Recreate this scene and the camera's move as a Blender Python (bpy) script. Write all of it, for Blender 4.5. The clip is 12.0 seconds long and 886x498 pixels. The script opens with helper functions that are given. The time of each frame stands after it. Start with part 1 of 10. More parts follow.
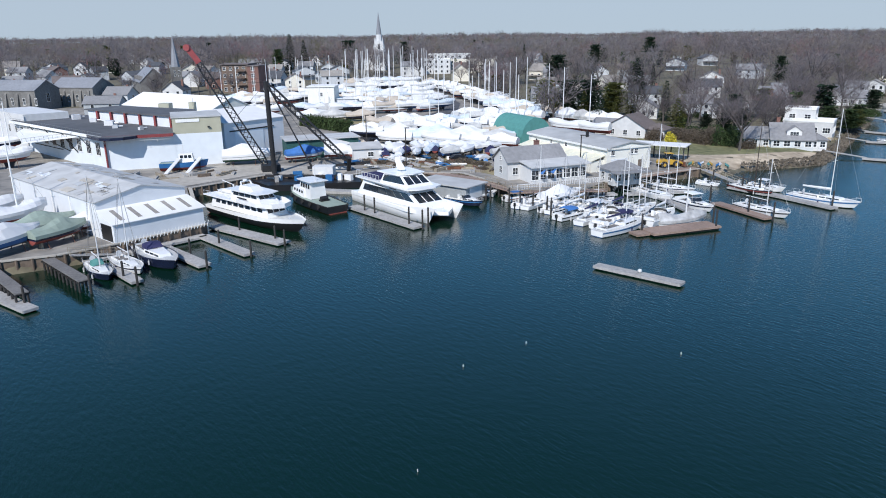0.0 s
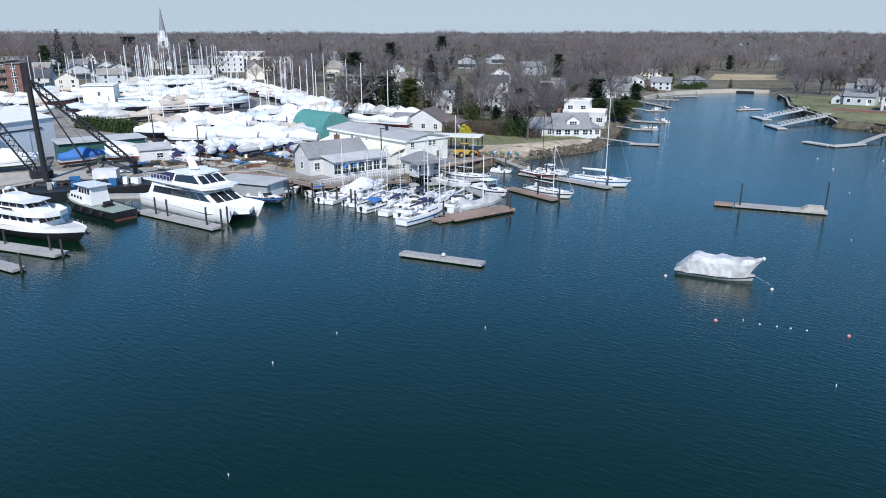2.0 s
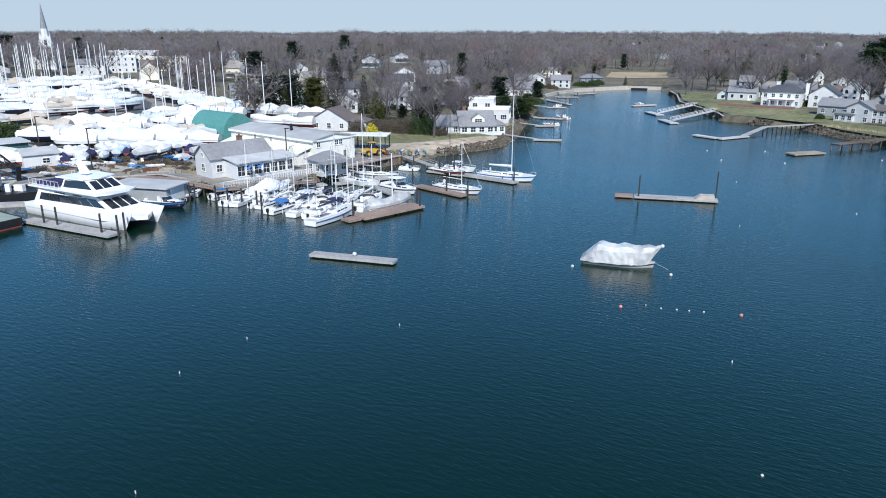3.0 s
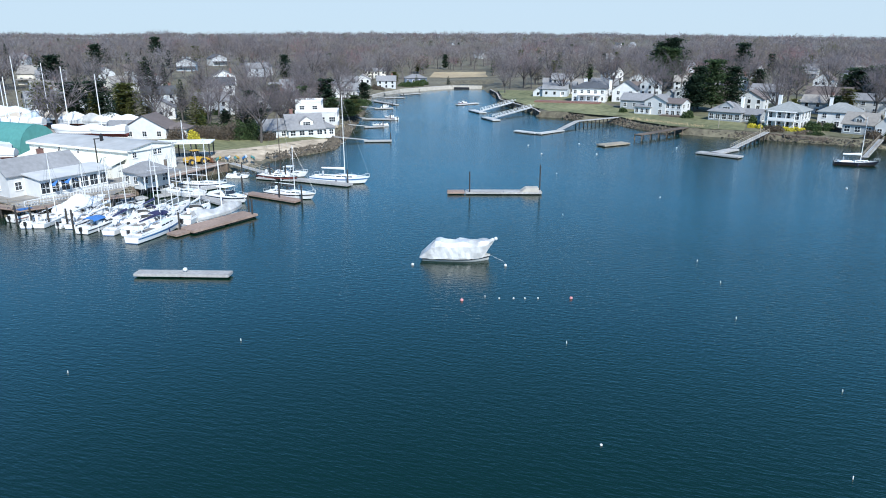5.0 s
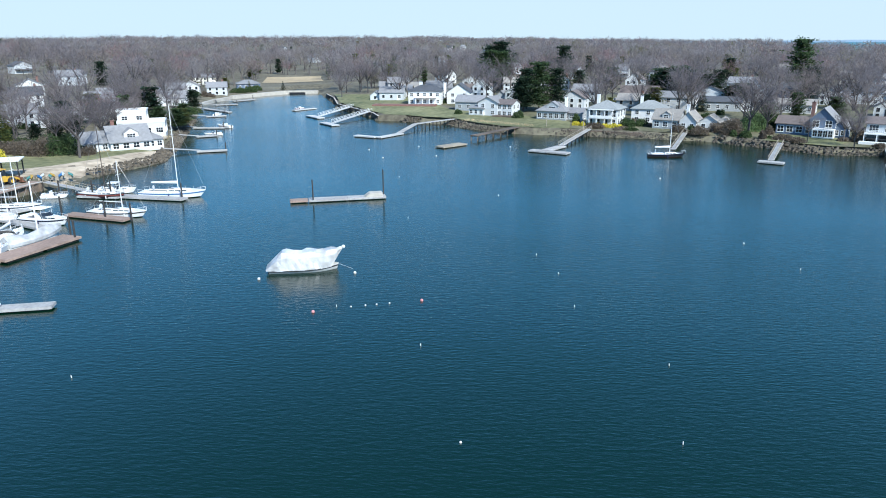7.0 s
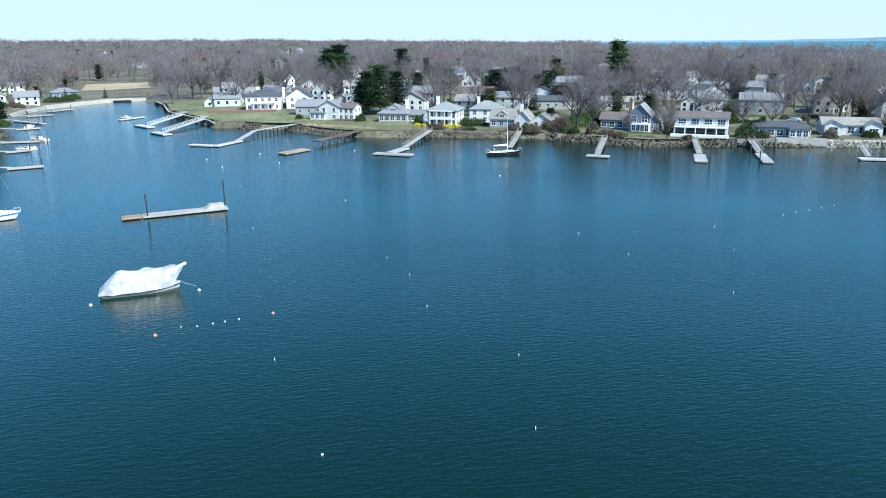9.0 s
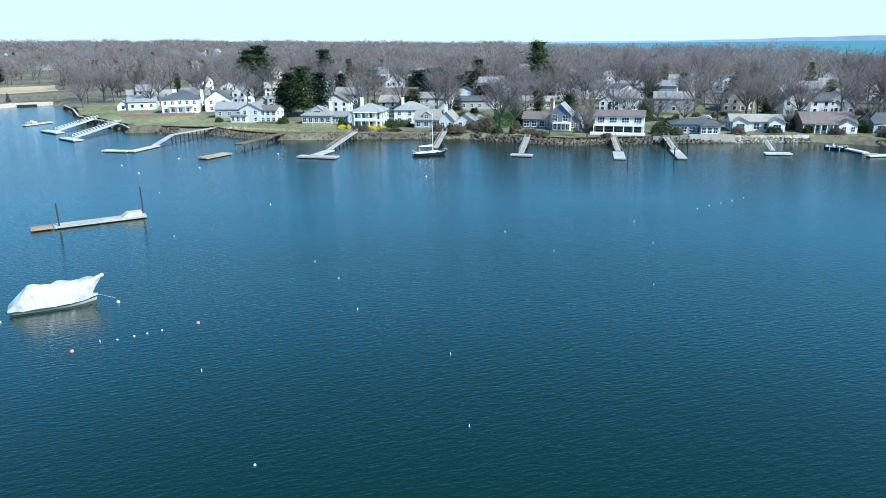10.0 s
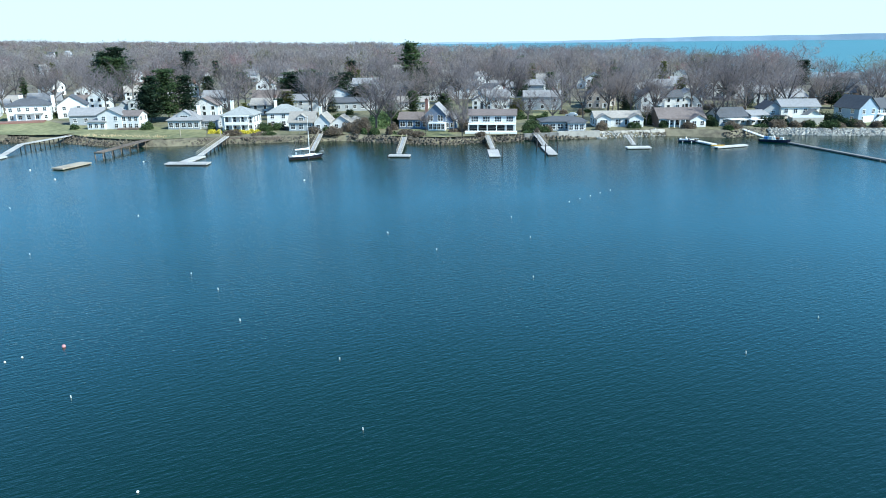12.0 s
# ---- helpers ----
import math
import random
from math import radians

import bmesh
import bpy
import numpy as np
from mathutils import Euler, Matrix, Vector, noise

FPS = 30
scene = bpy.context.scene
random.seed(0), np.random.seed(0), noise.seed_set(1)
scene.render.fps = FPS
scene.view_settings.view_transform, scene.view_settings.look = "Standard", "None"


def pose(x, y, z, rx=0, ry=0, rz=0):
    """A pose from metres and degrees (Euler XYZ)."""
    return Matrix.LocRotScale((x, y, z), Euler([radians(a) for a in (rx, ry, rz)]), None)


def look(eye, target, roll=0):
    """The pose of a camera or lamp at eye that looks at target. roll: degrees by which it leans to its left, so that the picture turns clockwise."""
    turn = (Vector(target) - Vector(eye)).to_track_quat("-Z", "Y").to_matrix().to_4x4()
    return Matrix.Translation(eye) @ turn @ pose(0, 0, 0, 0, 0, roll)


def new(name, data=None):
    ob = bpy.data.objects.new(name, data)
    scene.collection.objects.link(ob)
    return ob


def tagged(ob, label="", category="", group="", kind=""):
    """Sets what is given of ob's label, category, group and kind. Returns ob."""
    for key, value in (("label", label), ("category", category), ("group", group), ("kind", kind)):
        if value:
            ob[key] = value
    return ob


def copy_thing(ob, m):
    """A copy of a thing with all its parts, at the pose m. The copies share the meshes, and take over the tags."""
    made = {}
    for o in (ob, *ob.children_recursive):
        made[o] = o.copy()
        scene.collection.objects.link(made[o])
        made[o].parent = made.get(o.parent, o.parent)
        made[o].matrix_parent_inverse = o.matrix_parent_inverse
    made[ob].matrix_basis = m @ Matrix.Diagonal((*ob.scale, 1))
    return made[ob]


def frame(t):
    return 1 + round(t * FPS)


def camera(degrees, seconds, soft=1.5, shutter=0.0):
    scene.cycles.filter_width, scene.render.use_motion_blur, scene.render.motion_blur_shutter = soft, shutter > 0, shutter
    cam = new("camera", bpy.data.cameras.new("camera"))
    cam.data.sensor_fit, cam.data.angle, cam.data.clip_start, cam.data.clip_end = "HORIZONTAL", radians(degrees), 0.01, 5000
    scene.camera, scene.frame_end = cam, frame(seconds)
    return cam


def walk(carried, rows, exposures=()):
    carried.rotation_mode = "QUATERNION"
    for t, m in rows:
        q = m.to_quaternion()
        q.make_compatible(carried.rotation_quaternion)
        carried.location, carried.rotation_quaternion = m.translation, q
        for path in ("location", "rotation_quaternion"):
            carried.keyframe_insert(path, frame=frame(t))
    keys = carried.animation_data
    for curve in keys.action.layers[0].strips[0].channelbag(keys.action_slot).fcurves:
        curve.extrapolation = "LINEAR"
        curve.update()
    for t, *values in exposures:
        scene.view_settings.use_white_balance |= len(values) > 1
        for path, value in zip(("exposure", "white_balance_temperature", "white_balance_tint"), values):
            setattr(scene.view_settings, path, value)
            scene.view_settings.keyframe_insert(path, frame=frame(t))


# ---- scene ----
import itertools

cam = camera(64.96, 12.0, soft=1.0)
# seconds, x, y, z, yaw, pitch, roll of the drone's camera, which hovers and turns to its right
ROWS = (
    (0.0, -0.00, 0.00, 30.00, 0.00, -16.87, -0.62),
    (0.5, 0.23, -0.00, 29.66, -0.28, -16.86, -0.54),
    (1.0, 0.48, -0.02, 29.38, -5.20, -16.92, -0.46),
    (1.5, 0.70, -0.06, 29.10, -11.23, -16.95, -0.28),
    (2.0, 0.75, -0.07, 28.81, -16.09, -16.98, -0.08),
    (2.5, 0.75, -0.05, 28.58, -20.02, -16.99, -0.10),
    (3.0, 0.74, 0.03, 28.51, -23.74, -17.02, 0.02),
    (5.0, 0.60, 0.30, 28.61, -37.64, -16.95, -0.16),
    (5.5, 0.61, 0.32, 28.69, -41.47, -16.90, -0.21),
    (6.0, 0.66, 0.35, 28.83, -44.60, -16.86, -0.20),
    (6.5, 0.62, 0.37, 28.95, -47.75, -16.82, -0.27),
    (7.0, 0.60, 0.34, 29.07, -50.67, -16.77, -0.36),
    (9.0, 0.62, 0.06, 29.44, -63.35, -16.70, -0.63),
    (9.5, 0.53, 0.02, 29.51, -66.72, -16.73, -0.61),
    (10.0, 0.45, -0.00, 29.58, -69.47, -16.72, -0.65),
    (10.5, 0.41, -0.02, 29.66, -72.87, -16.75, -0.65),
    (11.0, 0.30, 0.03, 29.73, -77.19, -16.76, -0.74),
    (11.5, 0.24, 0.08, 29.72, -79.30, -16.76, -0.60),
    (12.0, 0.23, 0.12, 29.68, -79.57, -16.77, -0.70),
)
walk(cam, [(t, pose(x, y, z, 90 + p, 0, yaw) @ pose(0, 0, 0, 0, 0, r)) for t, x, y, z, yaw, p, r in ROWS],
     exposures=((0.0, -0.04, 6230, 11), (2.5, 0.1, 6150, 10), (5.0, 0.4, 6040, 6), (7.0, 0.57, 5960, 4), (9.5, 0.75, 5880, 0), (12.0, 0.9, 5920, -3)))

# ---- light: a high spring sun behind the first view, and a clear sky ----
SUN_AZ, SUN_EL = 200.0, 41.0
world = bpy.data.worlds.new("sky")
scene.world = world
world.use_nodes = True
sky = world.node_tree.nodes.new("ShaderNodeTexSky")
sky.sky_type, sky.sun_disc = "NISHITA", False
sky.sun_elevation, sky.sun_rotation = radians(SUN_EL), radians(SUN_AZ)
sky.air_density, sky.dust_density, sky.ozone_density = 1.0, 0.0, 2.5
back = world.node_tree.nodes["Background"]
back.inputs["Strength"].default_value = 0.092
cool = world.node_tree.nodes.new("ShaderNodeMix")
cool.data_type, cool.blend_type = "RGBA", "MULTIPLY"
cool.inputs[0].default_value = 1.0
cool.inputs[7].default_value = (0.56, 1.02, 1.45, 1)
world.node_tree.links.new(sky.outputs["Color"], cool.inputs[6])
# pale spring haze, thickest at the horizon
way = world.node_tree.nodes.new("ShaderNodeTexCoord")
lift = world.node_tree.nodes.new("ShaderNodeSeparateXYZ")
thin = world.node_tree.nodes.new("ShaderNodeMapRange")
thin.interpolation_type = "SMOOTHSTEP"
thin.inputs["From Min"].default_value, thin.inputs["From Max"].default_value = 0.055, 0.12
thin.inputs["To Min"].default_value, thin.inputs["To Max"].default_value = 0.84, 0.04
world.node_tree.links.new(way.outputs["Generated"], lift.inputs[0])
world.node_tree.links.new(lift.outputs["Z"], thin.inputs["Value"])
haze = world.node_tree.nodes.new("ShaderNodeMix")
haze.data_type = "RGBA"
haze.inputs[7].default_value = (5.75, 6.25, 6.65, 1)
world.node_tree.links.new(thin.outputs["Result"], haze.inputs[0])
# bright blue band above it
band = world.node_tree.nodes.new("ShaderNodeMapRange")
band.interpolation_type = "SMOOTHSTEP"
band.inputs["From Min"].default_value, band.inputs["From Max"].default_value = 0.15, 0.6
band.inputs["To Min"].default_value, band.inputs["To Max"].default_value = 0.75, 0.0
world.node_tree.links.new(lift.outputs["Z"], band.inputs["Value"])
blue = world.node_tree.nodes.new("ShaderNodeMix")
blue.data_type = "RGBA"
blue.inputs[7].default_value = (1.8, 5.5, 9.8, 1)
world.node_tree.links.new(band.outputs["Result"], blue.inputs[0])
world.node_tree.links.new(cool.outputs[2], blue.inputs[6])
world.node_tree.links.new(blue.outputs[2], haze.inputs[6])
world.node_tree.links.new(haze.outputs[2], back.inputs["Color"])
sun = new("sun", bpy.data.lights.new("sun", "SUN"))
sun.data.energy, sun.data.angle, sun.data.color = 4.9, radians(0.5), (1.0, 0.96, 0.9)
to_sun = Vector((math.sin(radians(SUN_AZ)) * math.cos(radians(SUN_EL)), math.cos(radians(SUN_AZ)) * math.cos(radians(SUN_EL)), math.sin(radians(SUN_EL))))
sun.matrix_world = look((0, 0, 300), Vector((0, 0, 300)) - to_sun)


# ---- materials ----
def node_set(m):
    nt = m.node_tree
    return nt, nt.nodes, nt.links, nt.nodes["Principled BSDF"]


def noise_node(nt, scale, detail=4.0, stretch=None):
    geo = nt.nodes.new("ShaderNodeNewGeometry")
    tex = nt.nodes.new("ShaderNodeTexNoise")
    tex.inputs["Scale"].default_value, tex.inputs["Detail"].default_value = scale, detail
    src = geo.outputs["Position"]
    if stretch:
        mp = nt.nodes.new("ShaderNodeMapping")
        mp.vector_type = "TEXTURE"
        mp.inputs["Scale"].default_value = stretch[0]
        mp.inputs["Rotation"].default_value = (0, 0, stretch[1])
        nt.links.new(src, mp.inputs["Vector"])
        src = mp.outputs["Vector"]
    nt.links.new(src, tex.inputs["Vector"])
    return tex


def mat(name, col, rough=0.7, metal=0.0, scale=2.0, var=0.25, bump=0.15, tint=None, island=0.0, spec=0.5):
    """A worn surface: grain and stains at two scales, a little difference from object to object, fine relief."""
    m = bpy.data.materials.new(name)
    m.use_nodes = True
    nt, N, L, b = node_set(m)
    b.inputs["Roughness"].default_value, b.inputs["Metallic"].default_value = rough, metal
    b.inputs["Specular IOR Level"].default_value = spec
    fine, coarse = noise_node(nt, scale, 5), noise_node(nt, scale * 0.11, 3)
    add = N.new("ShaderNodeMath")
    add.operation = "MULTIPLY_ADD"
    add.inputs[1].default_value = 0.55
    L.new(fine.outputs["Fac"], add.inputs[0])
    half = N.new("ShaderNodeMath")
    half.operation = "MULTIPLY"
    half.inputs[1].default_value = 0.45
    L.new(coarse.outputs["Fac"], half.inputs[0])
    L.new(half.outputs[0], add.inputs[2])
    ramp = N.new("ShaderNodeValToRGB")
    dark = [c * (1 - var) for c in col]
    light = [min(0.95, c * (1 + var)) for c in (tint or col)]
    ramp.color_ramp.elements[0].position, ramp.color_ramp.elements[0].color = 0.32, (*dark, 1)
    ramp.color_ramp.elements[1].position, ramp.color_ramp.elements[1].color = 0.68, (*light, 1)
    L.new(add.outputs[0], ramp.inputs["Fac"])
    vary = N.new("ShaderNodeHueSaturation")
    L.new(ramp.outputs["Color"], vary.inputs["Color"])
    rnd = N.new("ShaderNodeMapRange")
    if island:
        g = N.new("ShaderNodeNewGeometry")
        L.new(g.outputs["Random Per Island"], rnd.inputs["Value"])
        spread = island
    else:
        o = N.new("ShaderNodeObjectInfo")
        L.new(o.outputs["Random"], rnd.inputs["Value"])
        spread = 0.08
    rnd.inputs["To Min"].default_value, rnd.inputs["To Max"].default_value = 1 - spread, 1 + spread
    L.new(rnd.outputs["Result"], vary.inputs["Value"])
    L.new(vary.outputs["Color"], b.inputs["Base Color"])
    if bump:
        bp = N.new("ShaderNodeBump")
        bp.inputs["Strength"].default_value, bp.inputs["Distance"].default_value = bump, 0.05
        L.new(fine.outputs["Fac"], bp.inputs["Height"])
        L.new(bp.outputs["Normal"], b.inputs["Normal"])
    return m


def lined(m, scale, strength, axis):
    """Adds the relief of boards or seams, one every 1/scale metres along an axis of the object."""
    nt, N, L, b = node_set(m)
    co, sep, mul, fr = N.new("ShaderNodeTexCoord"), N.new("ShaderNodeSeparateXYZ"), N.new("ShaderNodeMath"), N.new("ShaderNodeMath")
    mul.operation, fr.operation = "MULTIPLY", "FRACT"
    mul.inputs[1].default_value = scale
    L.new(co.outputs["Object"], sep.inputs[0])
    L.new(sep.outputs[axis], mul.inputs[0])
    L.new(mul.outputs[0], fr.inputs[0])
    bp = N.new("ShaderNodeBump")
    bp.inputs["Strength"].default_value, bp.inputs["Distance"].default_value = strength, 0.04
    L.new(fr.outputs[0], bp.inputs["Height"])
    old = b.inputs["Normal"].links
    if old:
        L.new(old[0].from_socket, bp.inputs["Normal"])
    L.new(bp.outputs["Normal"], b.inputs["Normal"])
    return m


def water_material(name="harbour_water", body=(0.0012, 0.0147, 0.0072, 1), rough=0.1, steep=0.058):
    m = bpy.data.materials.new(name)
    m.use_nodes = True
    nt, N, L, b = node_set(m)
    b.inputs["Base Color"].default_value = body
    b.inputs["Roughness"].default_value, b.inputs["IOR"].default_value = rough, 1.5
    ripple = noise_node(nt, 5.4, 2, ((4.0, 1.0, 1.0), radians(-60)))
    chop = noise_node(nt, 2.3, 3, ((3.0, 1.0, 1.0), radians(-52)))
    gust = noise_node(nt, 0.018, 3, ((1.0, 2.2, 1.0), radians(20)))
    mix = N.new("ShaderNodeMath")
    mix.operation = "MULTIPLY_ADD"
    L.new(ripple.outputs["Fac"], mix.inputs[0])
    mix.inputs[1].default_value = 0.55
    L.new(chop.outputs["Fac"], mix.inputs[2])
    g = N.new("ShaderNodeMapRange")
    g.inputs["From Min"].default_value, g.inputs["From Max"].default_value = 0.35, 0.65
    g.inputs["To Min"].default_value, g.inputs["To Max"].default_value = 0.6, 1.0
    L.new(gust.outputs["Fac"], g.inputs["Value"])
    bp = N.new("ShaderNodeBump")
    bp.inputs["Distance"].default_value = steep
    L.new(g.outputs["Result"], bp.inputs["Strength"])
    L.new(mix.outputs[0], bp.inputs["Height"])
    L.new(bp.outputs["Normal"], b.inputs["Normal"])
    return m


WATER = water_material()
SEA = water_material("choppy_open_water", (0.05, 0.145, 0.15, 1), 0.4, 0.1)
SOIL = mat("leaf_litter_soil", (0.09, 0.076, 0.055), 0.95, scale=0.5, var=0.45, tint=(0.135, 0.122, 0.08))
GRAVEL = mat("yard_gravel", (0.175, 0.17, 0.165), 0.95, scale=0.35, var=0.4, tint=(0.26, 0.24, 0.21))
ASPHALT = mat("asphalt", (0.09, 0.09, 0.095), 0.9, scale=0.5, var=0.25)
LAWN = mat("lawn_grass", (0.085, 0.11, 0.036), 0.95, scale=0.5, var=0.4, tint=(0.185, 0.175, 0.085))
GARDEN = mat("patchy_spring_grass", (0.075, 0.085, 0.035), 0.95, scale=0.9, var=0.4, tint=(0.155, 0.14, 0.08))
SAND = mat("beach_sand", (0.3, 0.235, 0.16), 0.95, scale=0.5, var=0.4, tint=(0.43, 0.36, 0.27))
BRUSH = mat("dry_brush", (0.2, 0.15, 0.09), 0.95, scale=0.5, var=0.4, tint=(0.26, 0.22, 0.12))
MARSH = mat("dry_marsh_reed", (0.42, 0.33, 0.2), 0.95, scale=0.3, var=0.25)
ROCK = mat("shore_rock", (0.11, 0.092, 0.07), 0.9, scale=1.5, var=0.45, bump=0.4, island=0.3)
PALEROCK = mat("pale_granite_rubble", (0.4, 0.385, 0.35), 0.9, scale=1.5, var=0.3, bump=0.4, island=0.25)
BULK = mat("bulkhead_timber", (0.1, 0.08, 0.06), 0.9, scale=1.2, var=0.4, tint=(0.16, 0.12, 0.09))
CONCRETE = mat("quay_concrete", (0.42, 0.39, 0.34), 0.9, scale=0.7, var=0.25)
DECKING = lined(mat("weathered_planks", (0.36, 0.35, 0.335), 0.9, scale=2.5, var=0.3), 5.0, 0.5, "X")
REDDECK = lined(mat("reddish_planks", (0.27, 0.195, 0.155), 0.85, scale=2.5, var=0.3), 5.0, 0.5, "X")
OLDDECK = lined(mat("old_dark_planks", (0.17, 0.16, 0.15), 0.9, scale=2.5, var=0.35), 5.0, 0.5, "X")
PALEDECK = lined(mat("pale_plank_deck", (0.47, 0.465, 0.45), 0.85, scale=2.5, var=0.18), 5.0, 0.4, "X")
PILE = mat("tarred_pile", (0.035, 0.032, 0.03), 0.85, scale=3, var=0.4)
PALEPILE = mat("bare_pile_timber", (0.3, 0.26, 0.2), 0.9, scale=3, var=0.35)
GEL = mat("white_gelcoat", (0.78, 0.78, 0.77), 0.3, scale=0.8, var=0.06, bump=0.0)
NONSKID = mat("pale_deck_paint", (0.55, 0.55, 0.53), 0.6, scale=1.5, var=0.1, bump=0.05)
NAVY = mat("navy_gelcoat", (0.012, 0.017, 0.04), 0.25, scale=1, var=0.2, bump=0.0)
BLACKHULL = mat("black_hull_paint", (0.014, 0.014, 0.016), 0.4, scale=1, var=0.3, bump=0.03)
BLUEHULL = mat("blue_hull_paint", (0.03, 0.14, 0.34), 0.4, scale=1, var=0.2, bump=0.02)
REDPAINT = mat("red_paint", (0.24, 0.05, 0.05), 0.5, scale=1.5, var=0.25)
FOULRED = mat("red_bottom_paint", (0.22, 0.05, 0.04), 0.8, scale=1.5, var=0.3)
FOULBLUE = mat("blue_bottom_paint", (0.03, 0.08, 0.2), 0.8, scale=1.5, var=0.3)
FOULBLACK = mat("black_bottom_paint", (0.025, 0.025, 0.03), 0.8, scale=1.5, var=0.3)
FOULGREEN = mat("green_bottom_paint", (0.04, 0.12, 0.08), 0.8, scale=1.5, var=0.3)
WRAP = mat("white_shrink_wrap", (0.7, 0.7, 0.695), 0.42, scale=0.9, var=0.06, bump=0.35)
GREYWRAP = mat("grey_weathered_wrap", (0.46, 0.46, 0.45), 0.5, scale=0.9, var=0.2, bump=0.35)
TANWRAP = mat("tan_canvas_cover", (0.47, 0.41, 0.34), 0.8, scale=0.9, var=0.15, bump=0.35)
BLUEWRAP = mat("pale_blue_shrink_wrap", (0.55, 0.62, 0.68), 0.45, scale=0.9, var=0.12, bump=0.35)
DARKTEAL = mat("dark_teal_boards", (0.025, 0.085, 0.075), 0.7, scale=1.2, var=0.35)
CANVASG = mat("green_grey_canvas", (0.27, 0.33, 0.28), 0.8, scale=1.2, var=0.15, bump=0.3)
CANVASB = mat("blue_canvas", (0.05, 0.16, 0.42), 0.75, scale=1.2, var=0.2, bump=0.3)
CANVASGREEN = mat("green_canvas", (0.085, 0.25, 0.225), 0.7, scale=1.2, var=0.15, bump=0.3)
CANVASNAVY = mat("navy_canvas", (0.03, 0.03, 0.09), 0.8, scale=1.2, var=0.2, bump=0.3)
ALU = mat("anodised_aluminium", (0.72, 0.72, 0.72), 0.4, 0.15, scale=3, var=0.1, bump=0.0)
WHITESPAR = mat("white_painted_spar", (0.78, 0.78, 0.76), 0.35, scale=2, var=0.05, bump=0.0)
DARKSPAR = mat("dark_spar", (0.05, 0.035, 0.03), 0.4, scale=2, var=0.2, bump=0.0)
WIRE = mat("rigging_wire", (0.3, 0.3, 0.3), 0.4, 0.7, scale=2, var=0.1, bump=0.0)
STEEL = mat("black_crane_steel", (0.02, 0.02, 0.022), 0.6, 0.2, scale=2, var=0.4)
RUST = mat("rusty_steel", (0.16, 0.07, 0.04), 0.85, 0.1, scale=1.5, var=0.5)
YELLOW = mat("yellow_machine_paint", (0.5, 0.3, 0.04), 0.5, scale=2, var=0.2)
TYRE = mat("rubber", (0.02, 0.02, 0.02), 0.85, scale=4, var=0.2)
GLASS = mat("dark_window_glass", (0.018, 0.023, 0.029), 0.06, scale=1, var=0.2, bump=0.0, spec=0.8)
TRIM = mat("white_trim", (0.78, 0.78, 0.76), 0.5, scale=2, var=0.06)
SIDINGS = {
    "white": lined(mat("white_clapboard", (0.61, 0.61, 0.6), 0.6, scale=1.0, var=0.1), 5, 0.25, "Z"),
    "pale": lined(mat("pale_grey_clapboard", (0.52, 0.54, 0.55), 0.65, scale=1.0, var=0.1), 5, 0.25, "Z"),
    "grey": lined(mat("grey_clapboard", (0.33, 0.35, 0.36), 0.7, scale=1.0, var=0.12), 5, 0.25, "Z"),
    "blue": lined(mat("slate_blue_clapboard", (0.13, 0.17, 0.24), 0.7, scale=1.0, var=0.12), 5, 0.25, "Z"),
    "cream": lined(mat("cream_clapboard", (0.72, 0.68, 0.58), 0.65, scale=1.0, var=0.08), 5, 0.25, "Z"),
    "brown": lined(mat("brown_shingle_wall", (0.17, 0.12, 0.09), 0.8, scale=1.0, var=0.2), 5, 0.25, "Z"),
    "taupe": lined(mat("taupe_clapboard", (0.38, 0.32, 0.27), 0.75, scale=1.0, var=0.12), 5, 0.25, "Z"),
    "mist": lined(mat("mist_blue_clapboard", (0.25, 0.33, 0.41), 0.7, scale=1.0, var=0.12), 5, 0.25, "Z"),
    "brick": mat("red_brick", (0.2, 0.105, 0.085), 0.85, scale=2.5, var=0.25),
}
ROOFS = {
    "grey": mat("grey_shingle_roof", (0.22, 0.22, 0.225), 0.9, scale=1.4, var=0.2, bump=0.3),
    "dark": mat("charcoal_shingle_roof", (0.07, 0.075, 0.085), 0.9, scale=1.4, var=0.25, bump=0.3),
    "brown": mat("brown_shingle_roof", (0.145, 0.12, 0.112), 0.9, scale=1.4, var=0.25, bump=0.3),
    "green": mat("grey_green_shingle_roof", (0.23, 0.24, 0.235), 0.9, scale=1.4, var=0.2, bump=0.3),
    "tan": mat("tan_shingle_roof", (0.27, 0.25, 0.225), 0.9, scale=1.4, var=0.2, bump=0.3),
}
SHEETWALL = lined(mat("white_sheet_metal_wall", (0.7, 0.72, 0.74), 0.5, 0.0, scale=0.5, var=0.07), 1.2, 0.3, "X")
BLUEWALL = lined(mat("pale_blue_sheet_wall", (0.72, 0.76, 0.79), 0.55, scale=0.4, var=0.08), 0.8, 0.3, "X")
OLIVEWALL = mat("olive_cream_sheet_wall", (0.42, 0.41, 0.31), 0.6, scale=0.5, var=0.12)
CREAMROOF = mat("pale_cream_sheet_roof", (0.74, 0.72, 0.58), 0.6, scale=0.5, var=0.1)
CREAMWALL = mat("cream_sheet_wall", (0.74, 0.73, 0.66), 0.6, scale=0.5, var=0.1)
SHEDROOF = mat("worn_grey_sheet_roof", (0.44, 0.44, 0.43), 0.75, scale=0.35, var=0.22)
TARROOF = mat("dark_tar_roof", (0.095, 0.098, 0.105), 0.9, scale=0.4, var=0.3)
WHITEROOF = mat("white_membrane_roof", (0.76, 0.75, 0.73), 0.6, scale=0.4, var=0.08)
